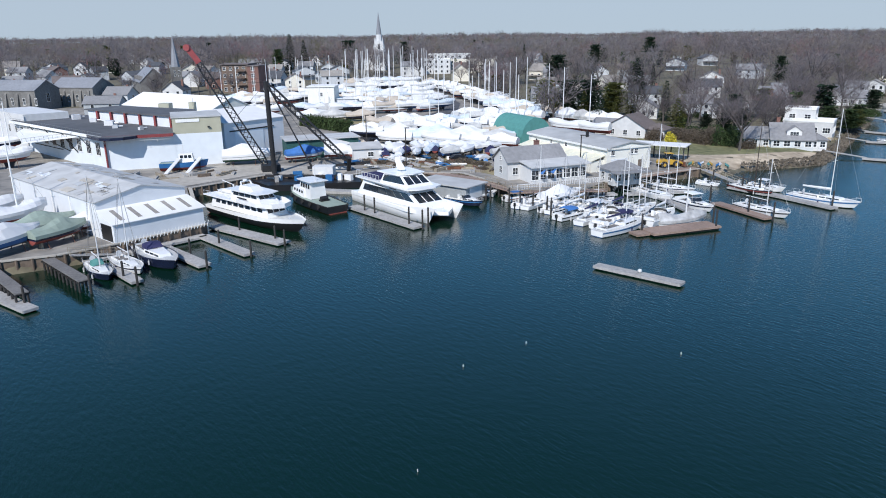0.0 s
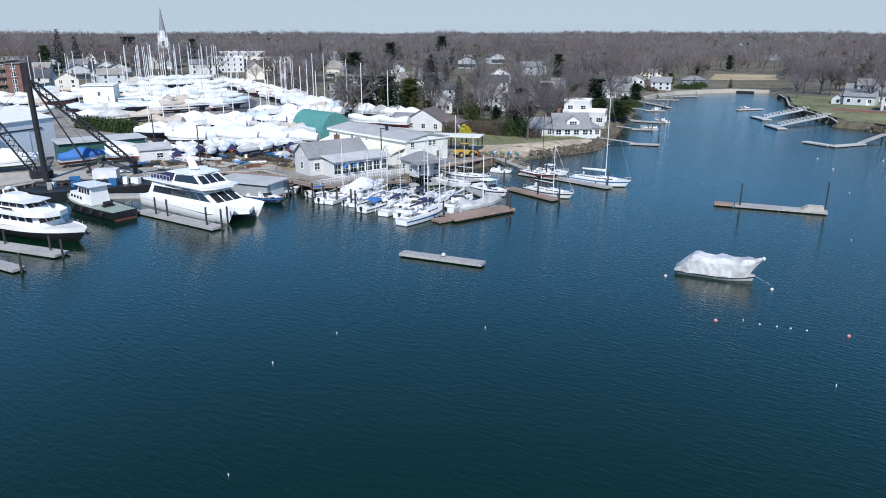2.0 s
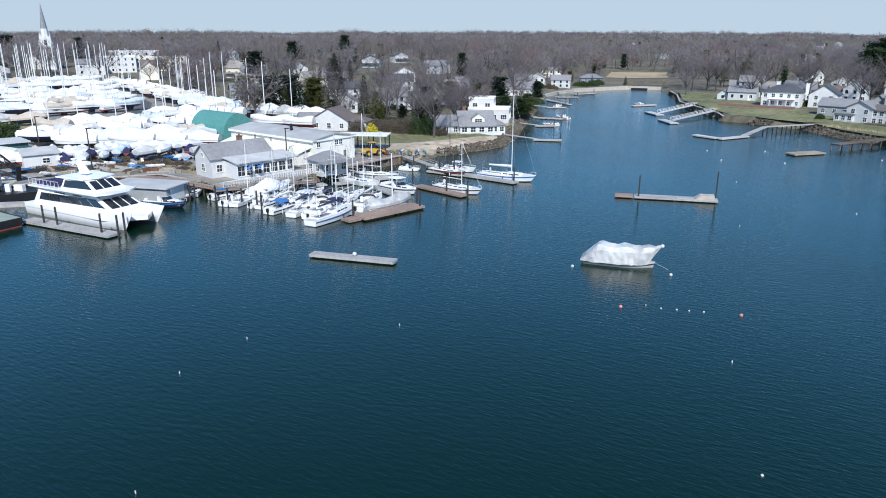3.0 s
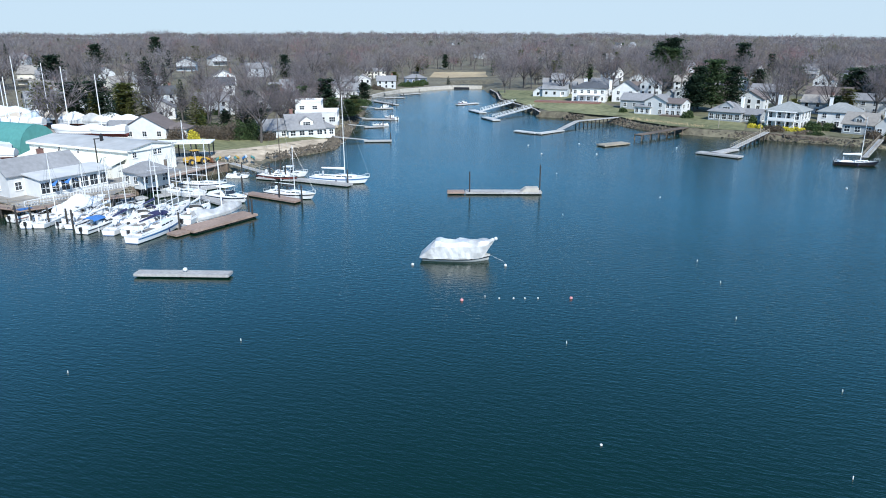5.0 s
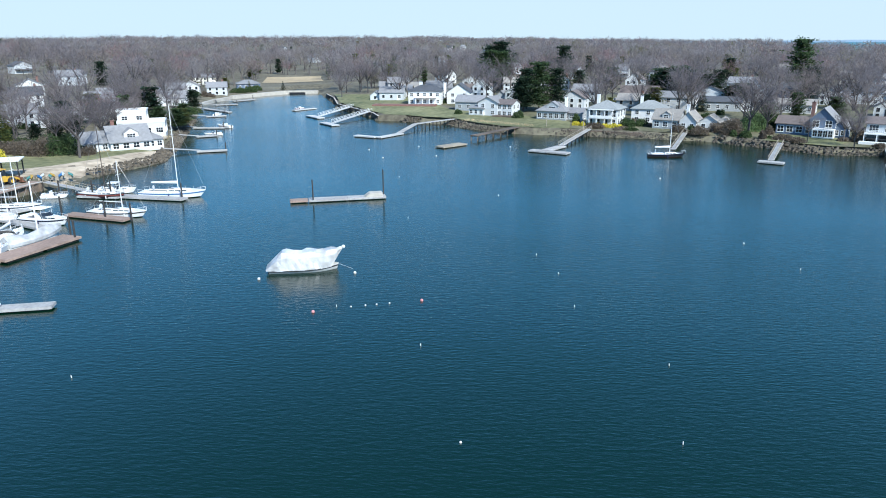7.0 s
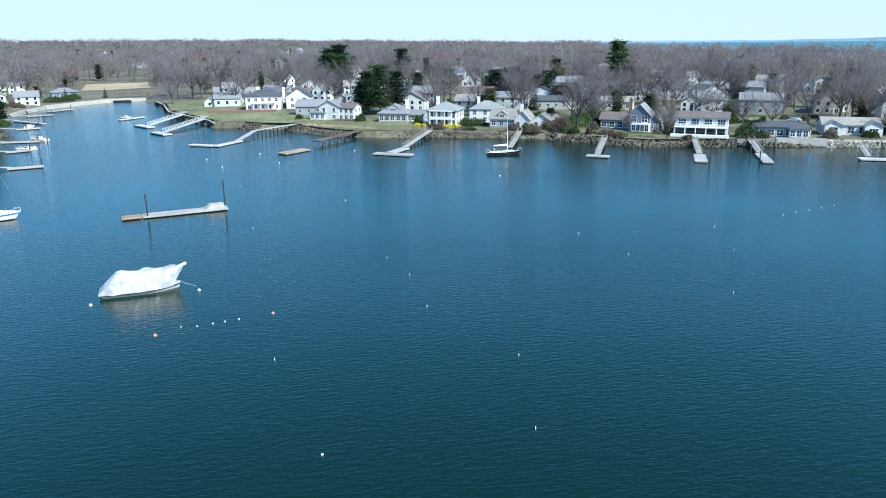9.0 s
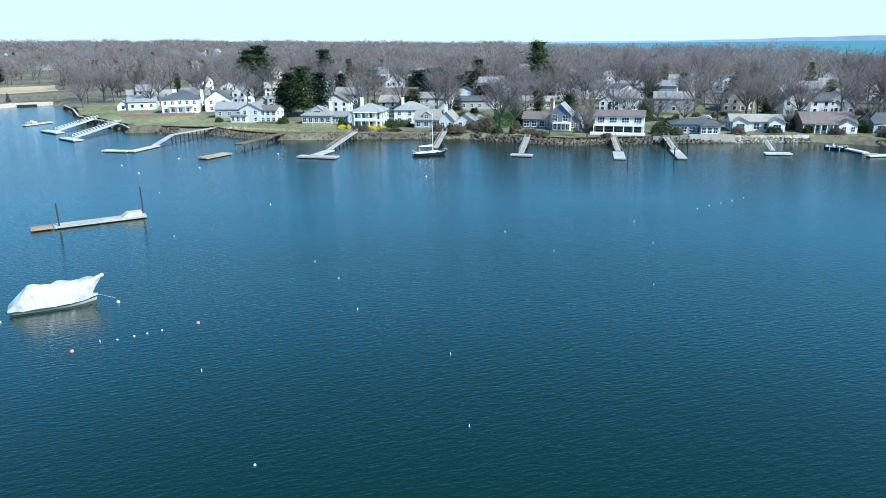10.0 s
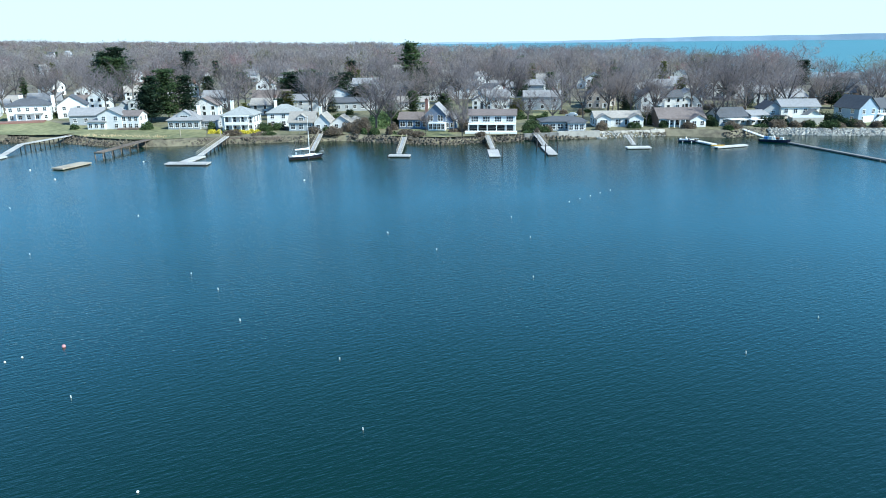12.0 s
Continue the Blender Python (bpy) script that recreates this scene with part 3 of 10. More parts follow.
def conifer_shape(seed, kind, tiers, per, size):
    """Triangles of a conifer 1 m high: whorls of drooping sprays; kind 'spruce' is a cone, 'pine' has a bare stem and loose flat clumps."""
    rng = random.Random(seed)
    out, wood = [], []
    for i in range(3):
        a, b = 2.094 * i, 2.094 * (i + 1)
        wood.append((Vector((0.016 * math.cos(a), 0.016 * math.sin(a), -0.02)), Vector((0.016 * math.cos(b), 0.016 * math.sin(b), -0.02)), Vector((0, 0, 0.96))))
    for k in range(tiers):
        f = (k + rng.random()) / tiers
        if kind == "spruce":
            z, r = 0.04 + 0.94 * f, 0.21 * (1 - f) ** 0.85 * rng.uniform(0.75, 1.1) + 0.012
        else:
            layer = k * 11 // tiers
            z = 0.15 + 0.83 * (layer + 0.5 + rng.uniform(-0.16, 0.16)) / 11
            r = 0.27 * math.sin(math.pi * (0.3 + 0.62 * layer / 11)) ** 0.7 * (0.8, 1.15, 0.95)[layer * 7 % 3]
        n = per if kind == "pine" else max(4, int(per * (1.15 - f)))
        off = rng.random() * 6.3
        for i in range(n):
            a = off + 2 * math.pi * (i + rng.random() * 0.8) / n
            rr = r * (rng.uniform(0.55, 1.1) if kind == "spruce" else rng.uniform(0.25, 1.15) * (0.6 + 0.5 * abs(math.sin(1.5 * a + 2.4 * layer))))
            d = Vector((math.cos(a), math.sin(a), 0))
            s = Vector((-math.sin(a), math.cos(a), 0))
            tip = d * rr + Vector((0, 0, z - (0.05 if kind == "spruce" else -0.03) * rng.uniform(0, 1.5)))
            mid = d * rr * 0.35 + Vector((0, 0, z))
            if kind == "pine":
                for _ in range(13):
                    c = mid.lerp(tip, rng.uniform(0.2, 1.1)) + Vector((rng.gauss(0, 0.026), rng.gauss(0, 0.026), rng.gauss(0.006, 0.018)))
                    u = Vector((rng.gauss(0, 1), rng.gauss(0, 1), rng.gauss(0, 0.4))).normalized() * size
                    w = u.cross(Vector((rng.gauss(0, 0.4), rng.gauss(0, 0.4), 1))).normalized() * size * 0.7
                    out.append((c - u, c + w, c + u * 0.9 - w * 0.5))
            else:
                for _ in range(4):
                    c = mid.lerp(tip, rng.uniform(0.0, 1.0))
                    e = (d * rng.uniform(0.5, 1) + s * rng.uniform(-0.8, 0.8) + Vector((0, 0, rng.uniform(-0.5, 0.15)))).normalized() * size * 1.6
                    w = e.cross(Vector((rng.gauss(0, 0.3), rng.gauss(0, 0.3), 1))).normalized() * size * 0.5
                    out.append((c - w, c + w, c + e))
    return wood, out


def tri_mesh(name, tris, material):
    me = bpy.data.meshes.new(name)
    co = np.array([[tuple(p) for p in t] for t in tris], np.float32).reshape(-1, 3)
    fill_mesh(me, co, None)
    me.materials.append(material)
    return me


def fill_mesh(me, co, slots):
    n = len(co) // 3
    me.vertices.add(len(co))
    me.vertices.foreach_set("co", co.ravel())
    me.loops.add(len(co))
    me.loops.foreach_set("vertex_index", np.arange(len(co)))
    me.polygons.add(n)
    me.polygons.foreach_set("loop_start", np.arange(n) * 3)
    if slots is not None:
        me.polygons.foreach_set("material_index", slots)
    me.update(calc_edges=True)


NEAR_BARE = []
for k in range(5):
    wood, fine = bare_tree_shape(20 + k, 9, 13, 9, 0.0016, 380)
    NEAR_BARE.append((tri_mesh("trunk", wood, BARK), tri_mesh("crown", fine, TWIGS[(4, 0, 4, 1, 0)[k]])))
NEAR_FIR = {}
for kind in ("spruce", "pine"):
    for j in range(3):
        wood, leaf = conifer_shape(40 + j, kind, 46 if kind == "spruce" else 34, 16 if kind == "spruce" else 9, 0.024 if kind == "spruce" else 0.03)
        trunk = tri_mesh("trunk", wood, BARK)
        for mi in (0, 1, 2):
            NEAR_FIR[kind, j, mi] = (trunk, tri_mesh("crown", leaf, NEEDLES[mi]))


def tree(x, y, h, kind="bare", v=0, tone=0, wide=1.0, label="", dz=0.0):
    trunk, crown = NEAR_BARE[v % 5] if kind == "bare" else NEAR_FIR[kind, v % 3, tone]
    m = pose(x, y, gz(x, y) - 0.1 + dz, 0, 0, (v * 77 + x * 13) % 360)
    name = {"bare": "bare_tree", "spruce": "spruce_tree", "pine": "pine_tree"}[kind]
    label = label or {"bare": "tall leafless grey-brown deciduous tree", "spruce": "dense dark green conical evergreen", "pine": "tall green pine with open layered crown"}[kind]
    ob = thing(name, m, label, "tree", "shore trees" if kind == "bare" else "evergreens")
    ob.scale = (h * wide, h * wide, h)
    part("trunk", trunk, None, ob)
    part("crown", crown, None, ob)
    return ob


# ---- boats: the bow points along +x, the waterline is z = 0 ----
class Lines:
    """The lines of a hull: half beam, sheer, keel and stem along its length."""

    def __init__(self, L, B, F, D, transom=0.75, full=0.45, rake=0.12, n=15):
        self.L, self.B, self.F, self.D, self.transom, self.full, self.rake, self.n = L, B, F, D, transom, full, rake, n

    def half(self, s):
        if s < self.full:
            k = s / self.full
            return self.B / 2 * (self.transom + (1 - self.transom) * math.sin(k * math.pi / 2))
        k = (s - self.full) / (1 - self.full)
        return self.B / 2 * max(0.015, 1 - k ** 2.3)

    def sheer(self, s):
        return self.F * (0.92 + 0.42 * s ** 2.2)

    def x(self, s, h):
        """h: 1 at the sheer, 0 at the waterline, -1 at the keel."""
        return (s - 0.5) * self.L - (1 - h) * self.rake * self.L * s ** 5 * 0.55

    def point(self, s, h, side):
        if h >= 0:
            y = self.half(s) * (0.86 + 0.14 * h ** 0.8)
            z = self.sheer(s) * h
        else:
            y = self.half(s) * 0.86 * (1 + h) ** 0.8
            z = self.D * h * (1 - 0.75 * s ** 3)
        return (self.x(s, h), side * y, z)


ACCENTS = (None, NAVY, None, BLUEHULL, FOULRED, None, BLACKHULL, NAVY)
LAUNCHED = itertools.count()


def dress(ob, ln):
    """A coloured sheer stripe and fenders, different from boat to boat."""
    k = next(LAUNCHED)
    paint = ACCENTS[k % len(ACCENTS)]
    S = [i / (ln.n - 1) for i in range(ln.n)]
    if paint:
        st = Shape()
        for d in (1, -1):
            st.loft([[(p[0], p[1] * 1.012 + d * 0.006, p[2]) for p in (ln.point(s, h, d) for h in ((0.86, 0.66) if d > 0 else (0.66, 0.86)))] for s in S])
        part("sheer_stripe", st, paint, ob)
    for i, s in enumerate((0.25, 0.5, 0.7)):
        for d in (1, -1):
            p = ln.point(s, 0.8, d)
            f = Shape().rod((p[0], p[1] + d * 0.13, p[2] - 0.62), (p[0], p[1] + d * 0.13, p[2] - 0.05), 0.11, n=6).rod((p[0], p[1] + d * 0.13, p[2] - 0.05), (p[0], p[1] + d * 0.02, ln.sheer(s) + 0.1), 0.015, n=3)
            if (k + i) % 2 == (d > 0):
                part("fender", f, (BUOYWHITE, CANVASNAVY)[k % 2], ob)


def hull_parts(ob, ln, top, bottom, deck, stripe=None):
    S = [i / (ln.n - 1) for i in range(ln.n)]
    side = Shape()
    for d in (1, -1):
        side.loft([[ln.point(s, h, d) for h in ((1, 0.55, 0.12) if d > 0 else (0.12, 0.55, 1))] for s in S])
    side.add([ln.point(0, h, d) for h in (1, 0.12) for d in (1, -1)], [(0, 1, 3, 2)])
    hull = part("hull", side, top, ob, smooth=True)
    low = Shape()
    hs = (0.12, -0.35, -0.75, -1)
    for d in (1, -1):
        low.loft([[ln.point(s, h, d) for h in (hs if d > 0 else hs[::-1])] for s in S])
    low.add([ln.point(0, h, d) for h in hs for d in (1, -1)], [(0, 1, 3, 2), (2, 3, 5, 4), (4, 5, 7, 6)])
    part("bottom", low, bottom, ob, smooth=True)
    dk = Shape()
    dk.loft([[(ln.x(s, 1), ln.half(s) * k * 0.97, ln.sheer(s) - 0.05 + (0.05 * (1 - abs(k)))) for k in (-1, 0, 1)] for s in S])
    part("deck", dk, deck, ob)
    rail = Shape()
    for d in (1, -1):
        rail.loft([[(ln.x(s, 1), d * ln.half(s) * 1.015, ln.sheer(s) + e) for e in (-0.06, 0.05)] + [(ln.x(s, 1), d * ln.half(s) * 0.95, ln.sheer(s) + e) for e in (0.05, -0.06)] for s in S])
    part("toe_rail", rail, stripe or top, ob)
    return hull


def cabin_shape(x0, x1, w0, w1, z0, h, slope=0.35):
    """A deckhouse with raked ends and tumbled sides."""
    c = Shape()
    r = h * slope
    lo = [(x0, -w0 / 2, z0), (x0, w0 / 2, z0), (x1, w1 / 2, z0), (x1, -w1 / 2, z0)]
    hi = [(x0 + r * 0.4, -w0 / 2 * 0.88, z0 + h), (x0 + r * 0.4, w0 / 2 * 0.88, z0 + h), (x1 - r * 1.6, w1 / 2 * 0.85, z0 + h), (x1 - r * 1.6, -w1 / 2 * 0.85, z0 + h)]
    return c.add(lo + hi, [(0, 3, 7, 4), (2, 1, 5, 6), (1, 0, 4, 5), (3, 2, 6, 7), (4, 7, 6, 5)])


def window_band(x0, x1, w0, w1, z0, h, lo, hi, gap=0.04, front=True, slope=0.35, n=4):
    """Panes that stand just proud of a deckhouse made with cabin_shape."""
    g = Shape()
    r = h * slope

    def at(u, v, side):
        xa, xb = x0 + r * 0.4 * v, x1 - r * 1.6 * v
        x = xa + (xb - xa) * u
        wa, wb = w0 / 2 * (1 - 0.12 * v), w1 / 2 * (1 - 0.15 * v)
        return (x, side * (wa + (wb - wa) * u + 0.012), z0 + h * v)

    for side in (1, -1):
        for i in range(n):
            u0, u1 = 0.06 + 0.88 * i / n + gap / 2, 0.06 + 0.88 * (i + 1) / n - gap / 2
            q = [at(u0, lo, side), at(u1, lo, side), at(u1, hi, side), at(u0, hi, side)]
            g.add(q if side < 0 else q[::-1], [(0, 1, 2, 3)])
    if front:
        for i in range(3):
            k0, k1 = -0.9 + 0.6 * i + 0.04, -0.9 + 0.6 * (i + 1) - 0.04
            q = []
            for k, v in ((k0, lo), (k1, lo), (k1, hi), (k0, hi)):
                p = at(1, v, 1)
                q.append((p[0] + 0.014, p[1] * k, p[2] + 0.005))
            g.add(q, [(0, 1, 2, 3)])
    return g


def window_panes(ob, name, *a, **k):
    g = window_band(*a, **k)
    for f in g.f:
        part(name, Shape().add([g.v[i] for i in f], [tuple(range(len(f)))]), GLASS, ob)


def rig(ob, ln, x, z, h, spar, boom=0.0, cover=None, stays=True, r=0.085):
    m = Shape().rod((x, 0, z), (x, 0, z + h), r, r * 0.7, 8)
    mast = part("mast", m, spar, ob)
    for k, w in ((0.42, 0.9), (0.72, 0.7)):
        part("spreader", Shape().beam((x, -w, z + h * k), (x, w, z + h * k), 0.05), spar, mast)
    if boom:
        part("boom", Shape().rod((x - 0.1, 0, z + 1.3), (x - boom, 0, z + 1.35), 0.07), spar, ob)
        if cover:
            c = Shape()
            c.loft([[(x - 0.05 - boom * s, 0.2 * q * (1 - 0.5 * s), z + 1.38 + e * (1 - 0.55 * s)) for q, e in ((-0.6, 0), (-1, 0.12), (0, 0.42), (1, 0.12), (0.6, 0))] for s in (0, 0.3, 0.65, 1)], False, (True, True))
            part("sail_cover", c, cover, ob)
    if stays:
        st = Shape()
        for q in ((ln.x(1, 1), 0, ln.sheer(1)), (ln.x(0, 1), 0, ln.sheer(0)), (x - 0.2, ln.half(0.5), ln.sheer(0.5)), (x - 0.2, -ln.half(0.5), ln.sheer(0.5))):
            st.rod(q, (x, 0, z + h * 0.98), 0.018, n=4, cap=False)
        part("rigging", st, WIRE, ob)


def sailboat(m, L=10.0, mast=13.0, top=GEL, bottom=FOULBLACK, spar=ALU, cover=None, label="", boom=True, dodger=None, group="moored boats"):
    ln = Lines(L, L * 0.31, L * 0.082, L * 0.05, 0.62, 0.5, 0.16)
    ob = thing("sailboat", m, label or "white sailing yacht with bare aluminium mast at a dock", "sailboat", group)
    hull_parts(ob, ln, top, bottom, NONSKID)
    dress(ob, ln)
    z = ln.sheer(0.5) - 0.05
    b = (-0.06 * L, 0.27 * L, L * 0.19, L * 0.12, z, L * 0.042)
    part("cabin", cabin_shape(*b), GEL, ob)
    part("cabin_window", window_band(*b, 0.35, 0.75, front=False, n=3), GLASS, ob)
    ck = Shape()
    for q in (1, -1):
        ck.box(-0.40 * L, -0.08 * L, q * 0.075 * L - 0.07, q * 0.075 * L + 0.07, z - 0.02, z + 0.22)
    ck.box(-0.41 * L, -0.39 * L, -0.08 * L, 0.08 * L, z - 0.02, z + 0.2)
    part("cockpit_coaming", ck, GEL, ob)
    part("cockpit_floor", Shape().box(-0.385 * L, -0.085 * L, -0.06 * L, 0.06 * L, z + 0.005, z + 0.02), OLDDECK, ob)
    part("companion_hatch", Shape().box(-0.065 * L, 0.02 * L, -0.32, 0.32, z + L * 0.042, z + L * 0.042 + 0.06), OLDDECK, ob)
    part("wheel", Shape().rod((-0.3 * L, 0, z + 0.02), (-0.3 * L, 0, z + 0.8), 0.06).rod((-0.3 * L - 0.03, 0, z + 0.75), (-0.3 * L + 0.03, 0, z + 0.75), 0.4, n=12), ALU, ob)
    pul = Shape()
    for s0, s1 in ((0.9, 1.0), (0.0, 0.08)):
        for d in (1, -1):
            a, b2 = ln.point(s0, 1, d), ln.point(s1, 1, d)
            for q in (a, b2):
                pul.rod(q, (q[0], q[1], q[2] + 0.6), 0.02, n=4)
            pul.rod((a[0], a[1], a[2] + 0.6), (b2[0], b2[1], b2[2] + 0.6), 0.02, n=4)
    for d in (1, -1):
        for k in range(1, 6):
            q = ln.point(0.08 + 0.82 * k / 6, 1, d)
            pul.rod(q, (q[0], q[1], q[2] + 0.6), 0.015, n=4)
    part("guard_rail", pul, ALU, ob)
    if dodger:
        d = Shape().loft([[(x, y * w, z + L * 0.042 + hh * e) for y, e in ((-1, 0), (-0.9, 0.8), (0, 1), (0.9, 0.8), (1, 0))] for x, w, hh in ((-0.12 * L, 0.085 * L, 0.75), (-0.05 * L, 0.085 * L, 0.8), (0.01 * L, 0.075 * L, 0.1))])
        part("dodger", d, dodger, ob)
    if mast:
        rig(ob, ln, 0.08 * L, z + 0.3, mast, spar, 0.4 * L if boom else 0, cover)
    return ob


def motorboat(m, L=8.0, top=GEL, bottom=FOULBLACK, canvas=None, label="", hardtop=False, outboard=True, flybridge=False, group="moored boats"):
    ln = Lines(L, L * 0.33, L * 0.105, L * 0.05, 0.9, 0.5, 0.2)
    ob = thing("motorboat", m, label or "white motor cruiser with raked windscreen at a dock", "motorboat", group)
    hull_parts(ob, ln, top, bottom, NONSKID)
    dress(ob, ln)
    z = ln.sheer(0.5) - 0.05
    b = (-0.02 * L, 0.33 * L, L * 0.25, L * 0.12, z, L * 0.055)
    part("cabin", cabin_shape(*b, 0.9), GEL, ob)
    part("cabin_window", window_band(*b, 0.3, 0.7, front=False, slope=0.9, n=2), GLASS, ob)
    w = Shape()
    zz = z + L * 0.055
    r0, r1 = [], []
    for k in range(7):
        a = -math.pi / 2 + math.pi * k / 6
        r0.append((0.02 * L + 0.13 * L * math.cos(a), 0.12 * L * math.sin(a), zz - 0.12))
        r1.append((-0.02 * L + 0.09 * L * math.cos(a), 0.108 * L * math.sin(a), zz + 0.06 * L))
    w.loft([r0, r1])
    part("windscreen", w, GLASS, ob)
    f = Shape()
    for k in range(6):
        f.beam(r1[k], r1[k + 1], 0.05)
    part("windscreen_frame", f, ALU, ob)
    for y in (-0.07, 0.07):
        part("seat", Shape().box(-0.12 * L, -0.06 * L, y * L - 0.25, y * L + 0.25, z, z + 0.5).box(-0.14 * L, -0.12 * L, y * L - 0.25, y * L + 0.25, z, z + 0.95), GEL, ob)
    part("cockpit_sole", Shape().box(-0.385 * L, -0.03 * L, -0.135 * L, 0.135 * L, z + 0.012, z + 0.03), OLDDECK, ob)
    part("stern_bench", Shape().box(-0.45 * L, -0.39 * L, -0.12 * L, 0.12 * L, z, z + 0.45), GEL, ob)
    co = Shape()
    for q in (1, -1):
        co.box(-0.46 * L, 0, q * 0.145 * L - 0.06, q * 0.145 * L + 0.06, z, z + 0.25)
    part("coaming", co, GEL, ob)
    if canvas:
        c = Shape().loft([[(x, y * 0.135 * L, zz + 0.1 + hh * e) for y, e in ((-1, 0.45), (-0.85, 0.9), (0, 1), (0.85, 0.9), (1, 0.45))] for x, hh in ((-0.3 * L, 0.085 * L), (-0.15 * L, 0.1 * L), (0.03 * L, 0.085 * L))])
        part("bimini", c, canvas, ob)
    if hardtop:
        part("hardtop", Shape().loft([[(x, y * 0.135 * L, zz + 0.125 * L + e) for y, e in ((-1, 0), (-0.9, 0.08), (0, 0.14), (0.9, 0.08), (1, 0), (0, -0.02))] for x in (-0.2 * L, 0.05 * L)], True, (True, True)), GEL, ob)
        pp = Shape()
        for x in (-0.18 * L, 0.03 * L):
            for y in (-0.115 * L, 0.115 * L):
                pp.rod((x, y, zz - 0.1), (x, y, zz + 0.13 * L), 0.03, n=5)
        part("hardtop_post", pp, ALU, ob)
    if outboard:
        o = Shape().box(-0.54 * L, -0.5 * L, -0.18, 0.18, 0.55, 1.15).box(-0.525 * L, -0.505 * L, -0.08, 0.08, -0.3, 0.6)
        part("outboard_engine", o, BLACKHULL, ob)
    bow = Shape()
    for d in (1, -1):
        pts = [ln.point(s, 1, d) for s in (0.6, 0.75, 0.9, 1.0)]
        for q in pts:
            bow.rod(q, (q[0], q[1], q[2] + 0.5), 0.02, n=4)
        for a, c2 in zip(pts, pts[1:]):
            bow.rod((a[0], a[1], a[2] + 0.5), (c2[0], c2[1], c2[2] + 0.5), 0.02, n=4)
    part("bow_rail", bow, ALU, ob)
    return ob


WRAPPED = {}


def wrapped_boat(x, y, heading, L=10.0, v=0, mast=0.0, bottom=0, group="boats in winter storage", cover=WRAP, z=None):
    """A laid-up boat under a shrink-wrapped cover, propped on stands; sailing boats keep their masts up."""
    key = (L, v, mast, bottom, cover.name)
    zz = gz(x, y) if z is None else z
    m = pose(x, y, zz, 0, 0, heading)
    if key in WRAPPED:
        return copy_thing(WRAPPED[key], m)
    rng = random.Random(v * 31 + int(L * 10))
    sail = mast > 0
    up = 1.5 if sail else 0.75
    D = 0.9 if sail else 0.6
    kind = "sailing yacht" if sail else "motorboat"
    tone = {"white_shrink_wrap": "white shrink-wrapped", "green_grey_canvas": "grey-green canvas-covered", "blue_canvas": "blue tarpaulin-covered", "pale_blue_shrink_wrap": "pale blue shrink-wrapped", "grey_weathered_wrap": "weathered grey-wrapped", "tan_canvas_cover": "tan canvas-covered", "navy_canvas": "dark navy canvas-covered", "cloudy_shrink_film": "film-wrapped white"}[cover.name]
    ob = thing("covered_sailboat" if sail else "covered_motorboat", m, "%s %s propped on stands in the yard" % (tone, kind), "sailboat" if sail else "motorboat", group)
    WRAPPED[key] = ob
    ln = Lines(L, L * (0.31 if sail else 0.34), L * 0.11, D, 0.7 if sail else 0.9, 0.48, 0.16, n=11)
    top = (GEL, GEL, NAVY, GEL, BLUEHULL)[v % 5]
    hull_parent = ob
    S = [i / 10 for i in range(11)]
    lift = up + D

    def up_pt(p):
        return (p[0], p[1], p[2] + lift)

    side, low = Shape(), Shape()
    for d in (1, -1):
        hs = (1, 0.5, 0.1) if d > 0 else (0.1, 0.5, 1)
        side.loft([[up_pt(ln.point(s, h, d)) for h in hs] for s in S])
        hs = (0.1, -0.4, -1) if d > 0 else (-1, -0.4, 0.1)
        low.loft([[up_pt(ln.point(s, h, d)) for h in hs] for s in S])
    side.add([up_pt(ln.point(0, h, d)) for h in (1, 0.1) for d in (1, -1)], [(0, 1, 3, 2)])
    low.add([up_pt(ln.point(0, h, d)) for h in (0.1, -0.4, -1) for d in (1, -1)], [(0, 1, 3, 2), (2, 3, 5, 4)])
    part("hull", side, top, hull_parent, smooth=True)
    part("bottom", low, (FOULBLACK, FOULRED, FOULBLUE, FOULGREEN)[bottom % 4], hull_parent, smooth=True)
    if sail:
        k = Shape().loft([[(-0.1 * L, 0.12, up + 0.15), (0.12 * L, 0.12, up + 0.15), (0.12 * L, -0.12, up + 0.15), (-0.1 * L, -0.12, up + 0.15)],
                          [(-0.08 * L, 0.06, 0.2), (0.08 * L, 0.06, 0.2), (0.08 * L, -0.06, 0.2), (-0.08 * L, -0.06, 0.2)]], True, (True, True))
        part("keel", k, FOULBLACK, ob)
    cv = Shape()
    rings = []
    high = L * (0.13 if sail else 0.17) * rng.uniform(0.85, 1.15)
    for i, s in enumerate(S):
        if sail:
            r = high * (0.75 + 0.25 * math.sin(s * 9 + v)) * (1 - 0.35 * s ** 3)
        else:
            r = high * (0.55 + 0.6 * math.exp(-((s - 0.42 - 0.06 * (v % 3)) / 0.22) ** 2)) * (1 - 0.5 * s ** 4)
        h = ln.half(s)
        j = [rng.uniform(-0.06, 0.06) for _ in range(5)]
        t = ln.sheer(s) + lift
        x0 = ln.x(s, 1) + (0.06 if s == 1 else -0.06 if s == 0 else 0)
        rings.append([(x0, -(h + 0.05), t - 0.45), (x0, -(h + 0.06), t + 0.04), (x0, -h * (0.55 + j[0]), t + r * (0.62 + j[1])), (x0, j[2] * 0.6, t + r),
                      (x0, h * (0.55 + j[3]), t + r * (0.62 + j[4])), (x0, h + 0.06, t + 0.04), (x0, h + 0.05, t - 0.45)])
    cv.loft([r[::-1] for r in rings], False, (True, True))
    part("cover", cv, cover, ob)
